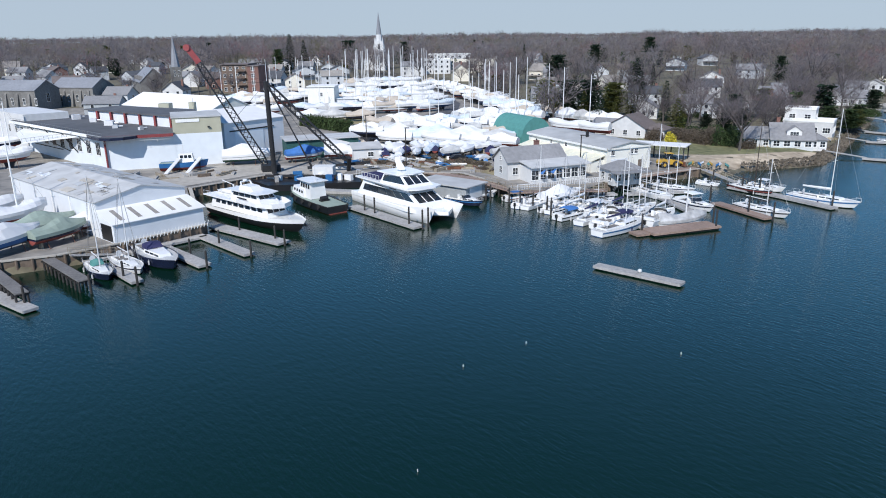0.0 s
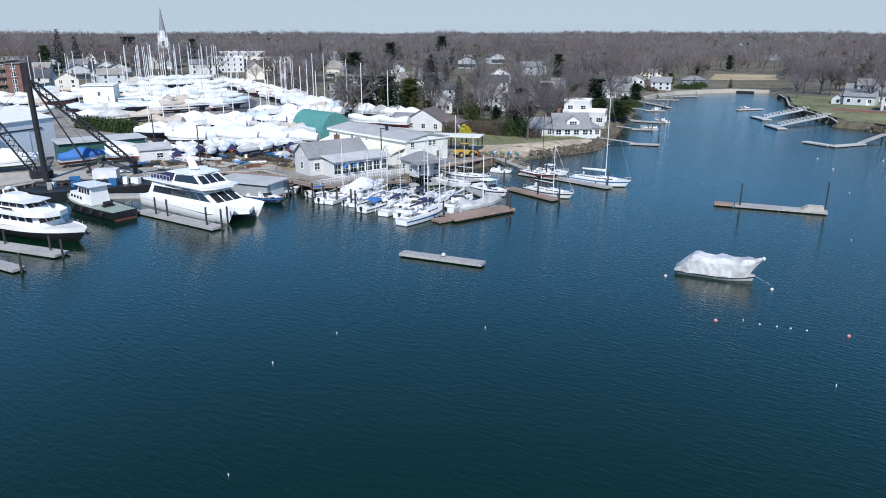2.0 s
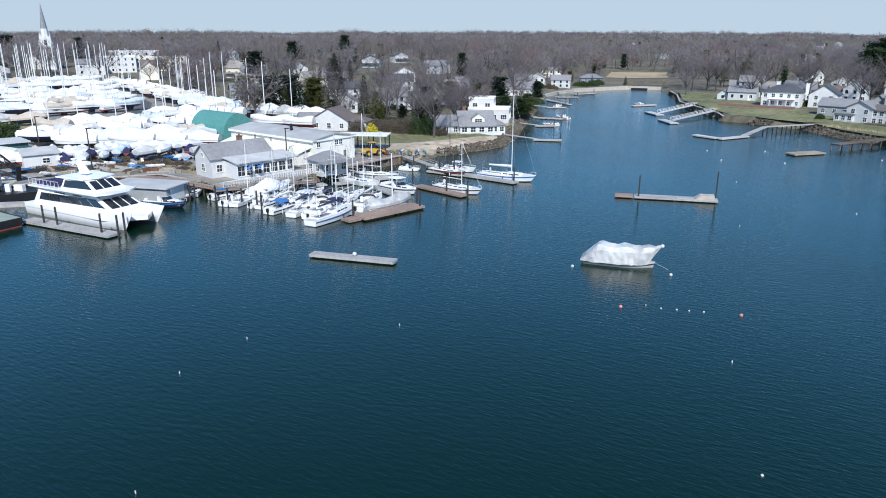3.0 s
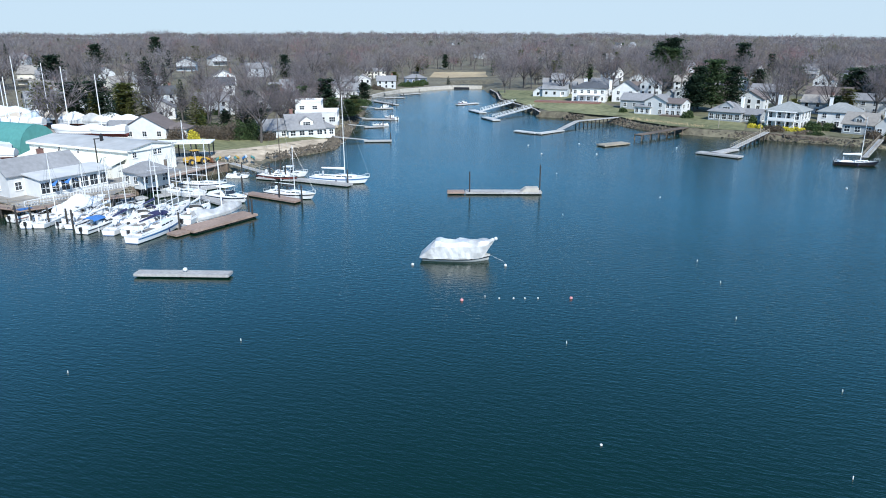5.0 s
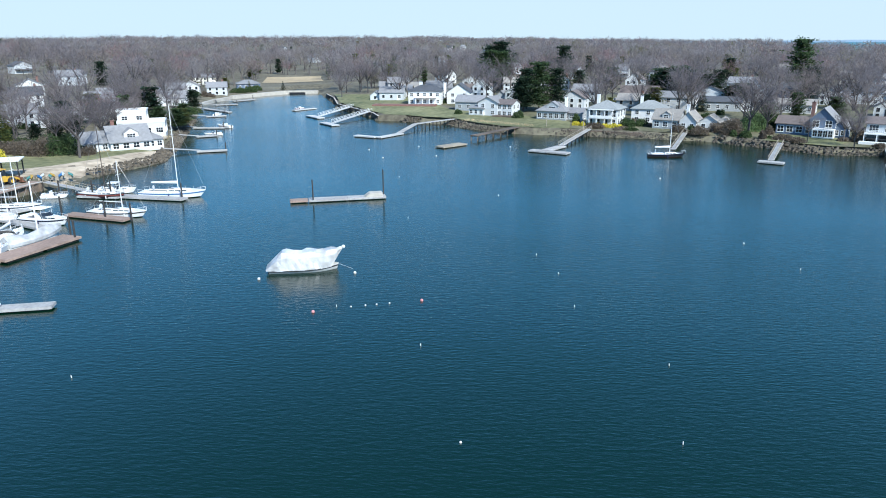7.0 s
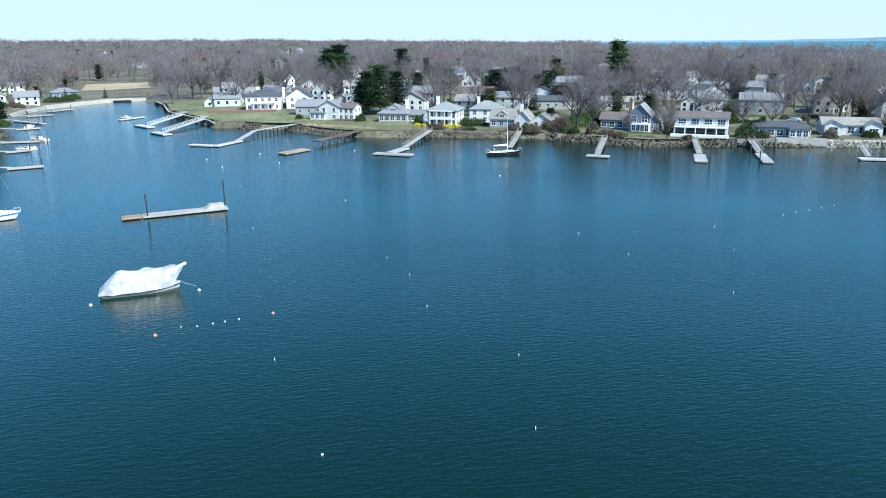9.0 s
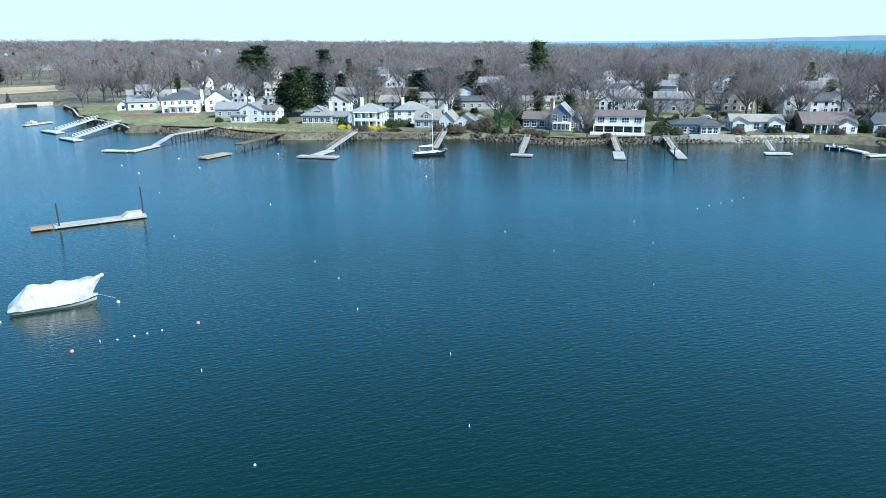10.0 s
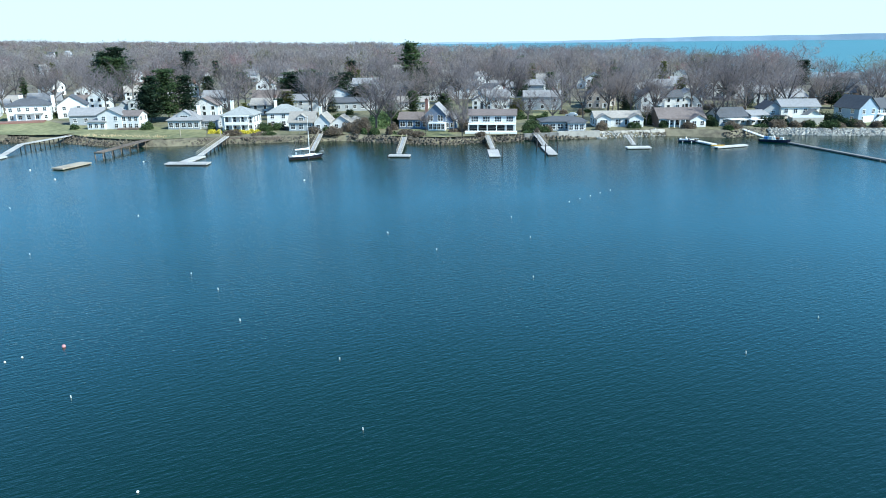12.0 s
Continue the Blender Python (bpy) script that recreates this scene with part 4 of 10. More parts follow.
    for s in (0.2, 0.66):
        for d in ((1, -1) if y < 182 else ()):
            p = up_pt(ln.point(s, -0.3, d))
            st = Shape().rod((p[0], p[1] * 1.35 + d * 0.25, 0), p, 0.05, n=5)
            st.beam((p[0] - 0.25, p[1] * 1.35 + d * 0.25, 0.04), (p[0] + 0.25, p[1] * 1.35 + d * 0.25, 0.04), 0.08)
            part("boat_stand", st, RUST, ob)
    for s in (() if sail and y > 215 else (0.0,) if sail or y > 190 else (-0.35, 0.3)):
        part("keel_block", Shape().box(s * L - 0.15, s * L + 0.15, -0.35, 0.35, 0, 0.22 if sail else up + 0.12), PALEPILE, ob)
    if sail:
        mm = part("mast", Shape().rod((0.08 * L, 0, lift + 0.8), (0.08 * L, 0, lift + 0.8 + mast), 0.14, 0.1, 7), (WHITESPAR, ALU)[v % 2], ob)
        for k, w in ((0.62, 0.9),):
            part("spreader", Shape().beam((0.08 * L, -w, lift + 0.8 + mast * k), (0.08 * L, w, lift + 0.8 + mast * k), 0.05), ALU, mm)
        sy = Shape()
        for q in (up_pt((ln.x(1, 1), 0, ln.sheer(1))), up_pt((ln.x(0, 1), 0, ln.sheer(0)))):
            sy.rod(q, (0.08 * L, 0, lift + 0.8 + mast * 0.98), 0.016, n=3, cap=False)
        part("rigging", sy, WIRE, ob)
    return ob


# ---- boats laid up in the yard ----
def yard_row(x0, y0, x1, y1, n, heading, sails, sizes, seed, tall=13.0):
    rng = random.Random(seed)
    for i in range(n):
        k = (i + 0.5) / n
        x, y = x0 + (x1 - x0) * k + rng.uniform(-0.4, 0.4), y0 + (y1 - y0) * k + rng.uniform(-0.5, 0.5)
        sail = rng.random() < sails
        L = rng.choice(sizes)
        if -56 < x < -32 and 275 < y < 298:
            continue
        wrapped_boat(x, y, heading + rng.uniform(-10, 10) + (180 if rng.random() < 0.3 else 0), L, rng.randrange(3), (round(tall * L / 10.5, 1) if sail else 0.0), rng.choice((0, 0, 2, 1)), cover=rng.choice((WRAP, WRAP, WRAP, WRAP, WRAP, BLUEWRAP, GREYWRAP, TANWRAP)))


for j, (ry, rx0, rx1, rn) in enumerate(((188, -4, 20, 3), (192.5, -18, 20, 4), (197, -26, 22, 5), (202, -27, 24, 5), (207, -28, 22, 5), (212, -27, 25, 5), (217.5, -25, 25, 5), (223, -22, 20, 4), (229, -18, 18, 4), (235, -14, 14, 3))):
    yard_row(rx0, ry + 2.5, rx1, ry - 3.5, rn, 155 + (j % 3) * 14, 0.22, (8.5, 9.5, 10.5, 11.5), 100 + j, 13.0)
yard_row(-7, 183, 14, 177, 6, 35, 0.0, (5.5, 6.5), 4)
yard_row(-22, 184, -2, 179, 6, 110, 0.0, (5.5, 6.5), 14)
yard_row(-20, 176, -8, 172, 4, 20, 0.0, (5.5, 6.5), 24)
yard_row(-24, 172, -4, 168.5, 5, 80, 0.0, (5.5, 6.5), 34)
yard_row(-8, 176.5, 8, 172.5, 4, 60, 0.0, (5.5, 6.5), 44)
for k, (px, py, ph) in enumerate(((-19, 174.5, 70), (-12, 176.5, 40), (-2, 175.5, 95), (3, 170.5, 30), (-9, 171.5, 60), (8, 178.5, 120), (12, 172.5, 75), (15, 169, 20), (-14, 169.5, 100))):
    wrapped_boat(px, py, ph, (5.5, 6.5)[k % 2], k % 3, 0.0, (1, 2)[k % 2], cover=(CANVASNAVY, WRAP, CANVASNAVY, GREYWRAP)[k % 4])
yard_row(6, 246, 22, 243, 3, 10, 0.3, (10.5,), 5)
yard_row(-52, 262, 2, 276, 13, 25, 0.6, (10.5, 11.5), 6, 17.0)
yard_row(-52, 280, 0, 292, 11, 30, 0.65, (10.5, 11.5), 7, 17.5)
yard_row(-48, 300, -2, 312, 10, 25, 0.6, (10.5, 11.5), 8, 17.0)
yard_row(-46, 322, -6, 330, 8, 25, 0.6, (11.5,), 9, 17.0)
yard_row(-50, 350, -8, 356, 8, 20, 0.5, (11.5,), 10, 16.0)
yard_row(-48, 378, -14, 384, 7, 20, 0.5, (11.5,), 11, 16.0)
yard_row(30, 250, -6, 378, 24, 155, 0.45, (10.5, 11.5), 12, 14.0)
yard_row(36, 252, 4, 362, 14, 155, 0.4, (10.5,), 13, 14.0)
yard_row(27, 256, 58, 226, 7, 140, 0.55, (10.5, 11.5), 15, 16.0)
yard_row(14, 232, 27, 222, 3, 150, 0.5, (9.5, 10.5), 16, 15.0)
yard_row(-94, 300, -60, 292, 6, 20, 0.2, (9.5, 10.5), 51)
yard_row(-90, 316, -58, 308, 6, 20, 0.4, (10.5,), 52, 15.0)
yard_row(-84, 268, -60, 258, 4, 25, 0.3, (10.5,), 53, 15.0)
yard_row(-70, 240, -56, 228, 3, 40, 0.0, (8.5, 9.5), 54)
yard_row(-80, 334, -58, 328, 4, 20, 0.3, (10.5,), 55, 15.0)
yard_row(-50, 250, -24, 246, 3, 20, 0.3, (10.5, 11.5), 56, 16.0)
# masts that tower over the hall
for px, py, pm in ((25.5, 236, 18.5), (29, 235, 18.5), (36.8, 209, 16.5), (43.5, 203, 14.6)):
    wrapped_boat(px, py, 140, 11.5, 1, pm, 1)
# by the white shed
for k, (px, py, ph) in enumerate(((-101, 161.5, 40), (-107, 171, 50), (-115, 182, 30))):
    wrapped_boat(px, py, ph, (10.5, 9.5)[k % 2], k % 3, (12.0, 0.0)[k % 2], 1)
wrapped_boat(-61, 93.5, 65, 10.5, 4, 0.0, 2)
wrapped_boat(-60, 101.5, 55, 9.5, 3, 0.0, 1, cover=CANVASG)
wrapped_boat(-56, 98.2, 60, 8.5, 2, 0.0, 1, cover=CANVASG)
wrapped_boat(-53.5, 104.5, 40, 8.5, 0, 0.0, 1)
wrapped_boat(-66, 104, 55, 10.5, 0, 11.0, 1)
wrapped_boat(-72, 108, 55, 10.5, 1, 12.0, 2)
wrapped_boat(-80, 112, 55, 10.5, 2, 11.0, 1)
wrapped_boat(-70, 97, 65, 9.5, 1, 0.0, 2)
wrapped_boat(-80, 100, 65, 10.5, 0, 0.0, 0)
# on the hard below the big blue wall
wrapped_boat(-46, 164.5, 12, 11.5, 0, 0.0, 3)
wrapped_boat(-33, 167.5, 25, 9.5, 1, 0.0, 1, cover=CANVASB)
wrapped_boat(-24.5, 170, 10, 8.5, 1, 0.0, 1)

# ---- boats afloat ----
def afloat(x, y, heading):
    return pose(x, y, 0.0, 0, 0, heading)


sailboat(afloat(-46.4, 89.2, -50), 9.5, 12.5, NAVY, cover=None, dodger=CANVASGREEN, label="dark-hulled sailing yacht with green dodger at a finger dock")
sailboat(afloat(-43.6, 91.6, -46), 9.8, 11.5, GEL, label="white sailing yacht with raked stem beside a finger dock")
sailboat(afloat(-41.0, 95.0, -48), 14.5, 0.0, NAVY, dodger=CANVASNAVY, label="long low navy-hulled yacht with white deck and no mast")
sailboat(afloat(70.4, 125.4, -55), 13.0, 16.0, GEL, spar=WHITESPAR, cover=WRAP, label="large white sailing yacht with tall white mast at the outer dock")
sailboat(afloat(61.3, 135.6, -66), 10.5, 13.0, BLACKHULL, spar=DARKSPAR, boom=True, label="dark-hulled classic yacht with slim dark mast")
motorboat(afloat(65.2, 137.4, -48), 7.5, GEL, hardtop=True, label="white pilothouse motorboat behind the outer dock")
sailboat(afloat(56.0, 118.6, -62), 11.0, 8.5, GEL, boom=True, label="low white racing sloop beside the float")
motorboat(afloat(45.8, 122.9, -68), 9.4, GEL, canvas=None, hardtop=True, outboard=False, label="white express cruiser with dark windscreen")
sailboat(afloat(41.0, 132.6, -65), 11.0, 13.0, GEL, label="white sailing yacht alongside the marina dock")
sailboat(afloat(46.4, 138.0, -47), 10.0, 8.6, GEL, label="white sailing yacht with short mast by the dock house")
motorboat(afloat(55.4, 142.6, -45), 5.0, GEL, label="small open white launch at the ramp")
# the raft of boats at the marina pontoons: stern, heading, length, kind, canvas, mast
RAFT = [(24.0, 104.5, 39, 12.5, "s", CANVASNAVY, 12.2), (24.7, 108.4, 42, 10.0, "m", None, 0), (22.4, 111.2, 48, 10.5, "s", CANVASNAVY, 9.5), (19.4, 114.6, 38, 8.0, "m", CANVASB, 0), (20.6, 116.8, 44, 8.5, "s", WRAP, 8.6), (17.2, 120.4, 38, 3.8, "m", None, 0),
        (18.6, 119.0, 50, 9.5, "s", WRAP, 9.0), (14.8, 122.4, 53, 9.5, "s", None, 10.0), (13.2, 123.6, 52, 6.5, "m", None, 0), (11.8, 129.6, 28, 7.0, "m", CANVASB, 0), (33.2, 110.3, 46, 10.0, "m", None, 0), (28.0, 110.9, 44, 8.5, "m", CANVASNAVY, 0),
        (26.0, 113.4, 46, 9.0, "m", None, 0), (30.4, 114.0, 45, 9.0, "s", None, 9.8), (24.4, 117.4, 46, 9.5, "m", WRAP, 0), (28.6, 117.6, 46, 9.0, "s", CANVASNAVY, 8.8), (32.4, 117.6, 44, 9.0, "s", None, 11.0), (22.6, 121.2, 46, 8.5, "s", WRAP, 9.0),
        (26.6, 121.8, 46, 8.0, "m", None, 0), (20.2, 125.2, 44, 7.5, "m", WRAP, 0), (35.4, 114.2, 46, 8.0, "s", WRAP, 9.4)]
RAFT = [(x + 0.5 * n * math.cos(radians(h)), y + 0.5 * n * math.sin(radians(h)), h, n, k, c, m) for x, y, h, n, k, c, m in RAFT]
RAFT += [(8.0, 133.5, 35, 7.5, "m", None, 0), (5.4, 138.5, 50, 7.0, "m", None, 0), (2.5, 141.0, 55, 7.0, "m", CANVASNAVY, 0)]
wrapped_boat(22.6, 129.4, 30, 9.5, 3, 0.0, 0, "moored boats", cover=WRAP, z=-0.9)
for i, (bx, by, bh, bl, kind, cv, tall) in enumerate(RAFT):
    if kind == "s":
        sailboat(afloat(bx, by, bh), bl, tall, GEL, (FOULBLUE, FOULBLACK)[i % 2], cover=cv, dodger=cv if i % 2 else None, label="white sailing yacht with %s in the marina raft" % ("navy sail cover" if cv is CANVASNAVY else "white sail cover" if cv is WRAP else "blue sail cover" if cv else "bare boom"))
    else:
        motorboat(afloat(bx, by, bh), bl, GEL, (FOULBLUE, FOULBLACK)[i % 2], canvas=cv, label="white motorboat with %s in the marina raft" % ("navy canopy" if cv is CANVASNAVY else "white canopy" if cv is WRAP else "blue canopy" if cv else "open cockpit"))


# ---- buildings: the front faces -y, the width runs along x ----
WIN = {}


def window(parent, x, y, z, w, h, turn, arch=False):
    """A window at the wall's face: frame with its mullions, and a pane within."""
    key = (round(w, 2), round(h, 2))
    if key not in WIN:
        t = 0.09
        f = Shape().loft([[(x * (w / 2 + e), y, h / 2 + z * (h / 2 + e)) for x, z in ((-1, -1), (1, -1), (1, 1), (-1, 1))] for e, y in ((t, 0.02), (t, -0.06), (0, -0.06), (0, -0.01))], True)
        for i in range(1, max(2, round(w / 0.7))):
            xb = -w / 2 + w * i / max(2, round(w / 0.7))
            f.box(xb - 0.03, xb + 0.03, -0.045, -0.02, 0, h)
        f.box(-w / 2, w / 2, -0.045, -0.02, h * 0.5 - 0.03, h * 0.5 + 0.03)
        f.box(-w / 2 - 0.16, w / 2 + 0.16, -0.12, 0.02, -0.15, -0.085)
        p = Shape().box(-w / 2, w / 2, -0.02, 0.0, 0, h)
        WIN[key] = (f.mesh("window", TRIM), p.mesh("pane", GLASS))
    fr, pn = WIN[key]
    ob = part("window", fr, None, parent, m=pose(x, y, z, 0, 0, turn))
    part("pane", pn, None, ob)
    return ob


FARWIN = {}


def far_window(parent, x, y, z, w, h, turn):
    """A window of a distant house: frame and pane in one mesh."""
    key = (round(w, 2), round(h, 2))
    if key not in FARWIN:
        s = Shape().box(-w / 2 - 0.1, w / 2 + 0.1, -0.05, 0.02, -0.1, h + 0.1).add([(-w / 2, -0.06, 0), (w / 2, -0.06, 0), (w / 2, -0.06, h), (-w / 2, -0.06, h)], [(0, 1, 2, 3)])
        me = s.mesh("window", TRIM)
        me.materials.append(GLASS)
        me.polygons[6].material_index = 1
        FARWIN[key] = me
    return part("window", FARWIN[key], None, parent, m=pose(x, y, z, 0, 0, turn))


def gable_roof(w, d, eave, rise, over=0.45, t=0.16, along="x"):
    """Two slabs that meet at the ridge, which runs along x or y."""
    r = Shape()
    a, b = (w, d) if along == "x" else (d, w)
    k = rise / (b / 2)
    for q in (1, -1):
        pts = []
        for e in (0, t):
            pts += [(-a / 2 - over, q * (b / 2 + over), eave - over * k + e), (a / 2 + over, q * (b / 2 + over), eave - over * k + e), (a / 2 + over, 0, eave + rise + e), (-a / 2 - over, 0, eave + rise + e)]
        if along == "y":
            pts = [(-y, x, z) for x, y, z in pts]
        r.add(pts, [(0, 3, 2, 1), (4, 5, 6, 7), (0, 1, 5, 4), (1, 2, 6, 5), (3, 0, 4, 7)])
    return r


def hip_roof(w, d, eave, rise, over=0.5, t=0.14):
    r = Shape()
    rx = max(0.0, (w - d) / 2)
    ry = max(0.0, (d - w) / 2)
    e = eave - 0.05
    lo = [(-w / 2 - over, -d / 2 - over, e), (w / 2 + over, -d / 2 - over, e), (w / 2 + over, d / 2 + over, e), (-w / 2 - over, d / 2 + over, e)]
    up = [(x, y, z + t) for x, y, z in lo]
    top = [(-rx, -ry, eave + rise), (rx, ry, eave + rise)] if w >= d else [(0, -ry, eave + rise), (0, ry, eave + rise)]
    if w >= d:
        r.add(lo + up + top, [(3, 2, 1, 0), (0, 1, 5, 4), (1, 2, 6, 5), (2, 3, 7, 6), (3, 0, 4, 7), (4, 5, 9, 8), (5, 6, 9), (6, 7, 8, 9), (7, 4, 8)])
    else:
        r.add(lo + up + top, [(3, 2, 1, 0), (0, 1, 5, 4), (1, 2, 6, 5), (2, 3, 7, 6), (3, 0, 4, 7), (4, 5, 8), (5, 6, 9, 8), (6, 7, 9), (7, 4, 8, 9)])
    return r


def wall_block(w, d, z0, eave, rise=0.0, along="x"):
    s = Shape()
    if not rise:
        return s.box(-w / 2, w / 2, -d / 2, d / 2, z0, eave)
    if along == "x":
        prof = [(-d / 2, z0), (d / 2, z0), (d / 2, eave), (0, eave + rise), (-d / 2, eave)]
        s.loft([[(x, y, z) for y, z in prof] for x in (-w / 2, w / 2)], True, (True, True))
    else:
        prof = [(w / 2, z0), (-w / 2, z0), (-w / 2, eave), (0, eave + rise), (w / 2, eave)]
        s.loft([[(x, y, z) for x, z in prof] for y in (-d / 2, d / 2)], True, (True, True))
    return s


PLOTS = []


def block(ob, x, y, w, d, eave, rise, roof, wall, roofc, along="x", rows=1, front=3, sides=2, back=False, z0=-0.6, win=(1.1, 1.35), flat_top=0.35, window=window):
    """One volume of a house with its roof and windows, at (x, y) of the house."""
    m = pose(x, y, 0)
    wl = part("wall", wall_block(w, d, z0, eave, rise if roof == "gable" else 0, along), wall, ob, m=m)
    if roof == "gable":
        part("roof", gable_roof(w, d, eave, rise, along=along), roofc, ob, m=m)
    elif roof == "hip":
        part("roof", hip_roof(w, d, eave, rise), roofc, ob, m=m)
    else:
        part("roof", Shape().box(-w / 2 + 0.25, w / 2 - 0.25, -d / 2 + 0.25, d / 2 - 0.25, eave - 0.1, eave + 0.02), roofc, ob, m=m)
        pr = Shape()
        for a in ((-w / 2 - 0.08, w / 2 + 0.08, -d / 2 - 0.08, -d / 2 + 0.2), (-w / 2 - 0.08, w / 2 + 0.08, d / 2 - 0.2, d / 2 + 0.08), (-w / 2 - 0.08, -w / 2 + 0.2, -d / 2 + 0.2, d / 2 - 0.2), (w / 2 - 0.2, w / 2 + 0.08, -d / 2 + 0.2, d / 2 - 0.2)):
            pr.box(*a, eave - 0.15, eave + flat_top)
        part("parapet", pr, TRIM if wall.name.startswith("white") else wall, ob, m=m)
    step = eave / rows
    ww, wh = win
    for r in range(rows):
        z = step * r + step * 0.42 - wh * 0.35
        for i in range(front):
            xx = -w / 2 + w * (i + 0.5) / front
            window(ob, x + xx, y - d / 2 - 0.012, z, min(ww, w / front * 0.7), wh, 0)
            if back:
                window(ob, x + xx, y + d / 2 + 0.012, z, min(ww, w / front * 0.7), wh, 180)
        for i in range(sides):
            yy = -d / 2 + d * (i + 0.5) / sides
            window(ob, x + w / 2 + 0.012, y + yy, z, min(ww, d / sides * 0.7), wh, 90)
            window(ob, x - w / 2 - 0.012, y + yy, z, min(ww, d / sides * 0.7), wh, -90)
    return wl


def door_part(ob, x, y, w=1.0, h=2.1, turn=0, material=None, z=0.0):
    d = part("door", Shape().box(-w / 2, w / 2, -0.05, 0.03, 0, h).box(-w / 2 - 0.1, -w / 2, -0.07, 0.03, 0, h + 0.1).box(w / 2, w / 2 + 0.1, -0.07, 0.03, 0, h + 0.1), material or TRIM, ob, m=pose(x, y, z, 0, 0, turn))
    part("handle", Shape().ball((w * 0.35, -0.09, 1.0), 0.05, n=6, k=4), ALU, d)


def chimney(ob, x, y, z0, z1, material=None, w=0.9):
    c = part("chimney", Shape().box(x - w / 2, x + w / 2, y - w / 2, y + w / 2, z0, z1).box(x - w / 2 - 0.08, x + w / 2 + 0.08, y - w / 2 - 0.08, y + w / 2 + 0.08, z1, z1 + 0.15), material or SIDINGS["brick"], ob)
    part("flue", Shape().rod((x, y, z1 + 0.15), (x, y, z1 + 0.5), 0.16), STEEL, c)


def dormer(ob, x, y, z, w, wall, roofc):
    d = part("dormer", wall_block(w, 2.4, z, z + 1.5, w * 0.35, "y"), wall, ob, m=pose(x, y, 0))
    part("dormer_roof", gable_roof(w, 2.4, z + 1.5, w * 0.35, 0.2, 0.1, "y"), roofc, d)
    window(ob, x, y - 1.22, z + 0.3, w * 0.55, 1.0, 0)


def house(x, y, heading, label, plot=8.0, name="house", category="house", group=""):
    PLOTS.append((x, y, plot))
    return thing(name, pose(x, y, gz(x, y), 0, 0, heading), label, category, group)


# the long white shed on the quay
ob = house(-60.5, 123.5, 49, "long white sheet-metal boat shed with worn grey roof", 0, "boat_shed", "shed")
ob.location = (-51.4 + 0.655 * 7.2 - 0.755 * 17, 100.6 + 0.755 * 7.2 + 0.655 * 17, 1.7)
part("wall", wall_block(14.4, 34, -0.5, 5.5, 1.5, "y"), SHEETWALL, ob)
part("roof", gable_roof(14.4, 34, 5.5, 1.5, 0.25, 0.12, "y"), SHEDROOF, ob)
patches = random.Random(55)
for k in range(46):
    side, f, yy = patches.choice((-1, 1)), patches.uniform(0.06, 0.8), patches.uniform(-16.4, 14)
    x0, x1 = side * 7.2 * f, side * 7.2 * min(0.97, f + patches.uniform(0.06, 0.2))
    w = patches.uniform(0.8, 3.4)
    part("roof_sheet", Shape().add([(x, y, 7.16 - 1.5 * abs(x) / 7.2 + e) for e in (0.0, 0.05) for x, y in ((x0, yy), (x1, yy), (x1, yy + w), (x0, yy + w))], [(3, 2, 1, 0), (4, 5, 6, 7), (0, 1, 5, 4), (1, 2, 6, 5), (2, 3, 7, 6), (3, 0, 4, 7)]), patches.choice((SHEDROOF, GREYWRAP, SHEETWALL, CONCRETE)), ob)
part("lean_to_wall", Shape().loft([[(-7.2, -17, -0.5), (-7.2, -17, 4.2), (-7.2, -22, 2.9), (-7.2, -22, -0.5)], [(7.2, -17, -0.5), (7.2, -17, 4.2), (7.2, -22, 2.9), (7.2, -22, -0.5)]], True, (True, True)), SHEETWALL, ob)
lean = part("lean_to_roof", Shape().add([(x, y, z + e) for e in (0.03, 0.13) for x, y, z in ((-7.5, -16.95, 4.22), (7.5, -16.95, 4.22), (7.5, -22.3, 2.85), (-7.5, -22.3, 2.85))], [(0, 1, 2, 3), (7, 6, 5, 4), (0, 4, 5, 1), (1, 5, 6, 2), (2, 6, 7, 3), (3, 7, 4, 0)]), WHITEROOF, ob)
for k in range(5):
    xx = -5.4 + 2.7 * k
    part("skylight", Shape().add([(xx + a, -17.8 - 3.6 * b, 4.22 - 0.257 * (0.85 + 3.6 * b) + 0.145) for a, b in ((-0.35, 0), (0.35, 0), (0.35, 1), (-0.35, 1))], [(0, 3, 2, 1)]), ROOFS["tan"], lean)
for k in range(5):
    part("wall_post", Shape().box(-7.3, -7.22, -15 + 7 * k, -14.7 + 7 * k, 0, 5.4), TRIM, ob)
# flat black panel on the closed wall, painted shade of an open bay
part("open_bay", Shape().box(-7.26, -7.21, -21.4, -18.0, 0.2, 2.6), BLACKHULL, ob)
for k in range(26):
    xx = -7 + 14 * k / 25
    part("fence_picket", Shape().beam((xx, -23.0, 0.0), (xx + 0.35, -23.0, 0.9), 0.07), TRIM, ob)

# the big works: pale blue wall, flat tar roof, white annex and red-trimmed clerestory
ob = thing("boatyard_works", pose(0, 0, 1.7), "large flat-roofed boatyard works with pale blue and white walls", "industrial building")
low = [(-75.8, 157), (-62, 162.3), (-68, 186), (-108, 206), (-116, 193)]
part("wall", Shape().prism(low, -0.5, 7.6), BLUEWALL, ob)
part("roof", Shape().prism([(-75.6, 155.4), (-61.6, 160.6), (-67, 187), (-108, 207.5), (-118, 192.2)], 7.6, 8.0), TARROOF, ob)
fas = Shape()
for a, b in (((-75.6, 155.35, 7.7), (-61.6, 160.55, 7.7)),):
    fas.beam(a, b, 0.12, 0.7)
part("red_fascia", fas, REDPAINT, ob)
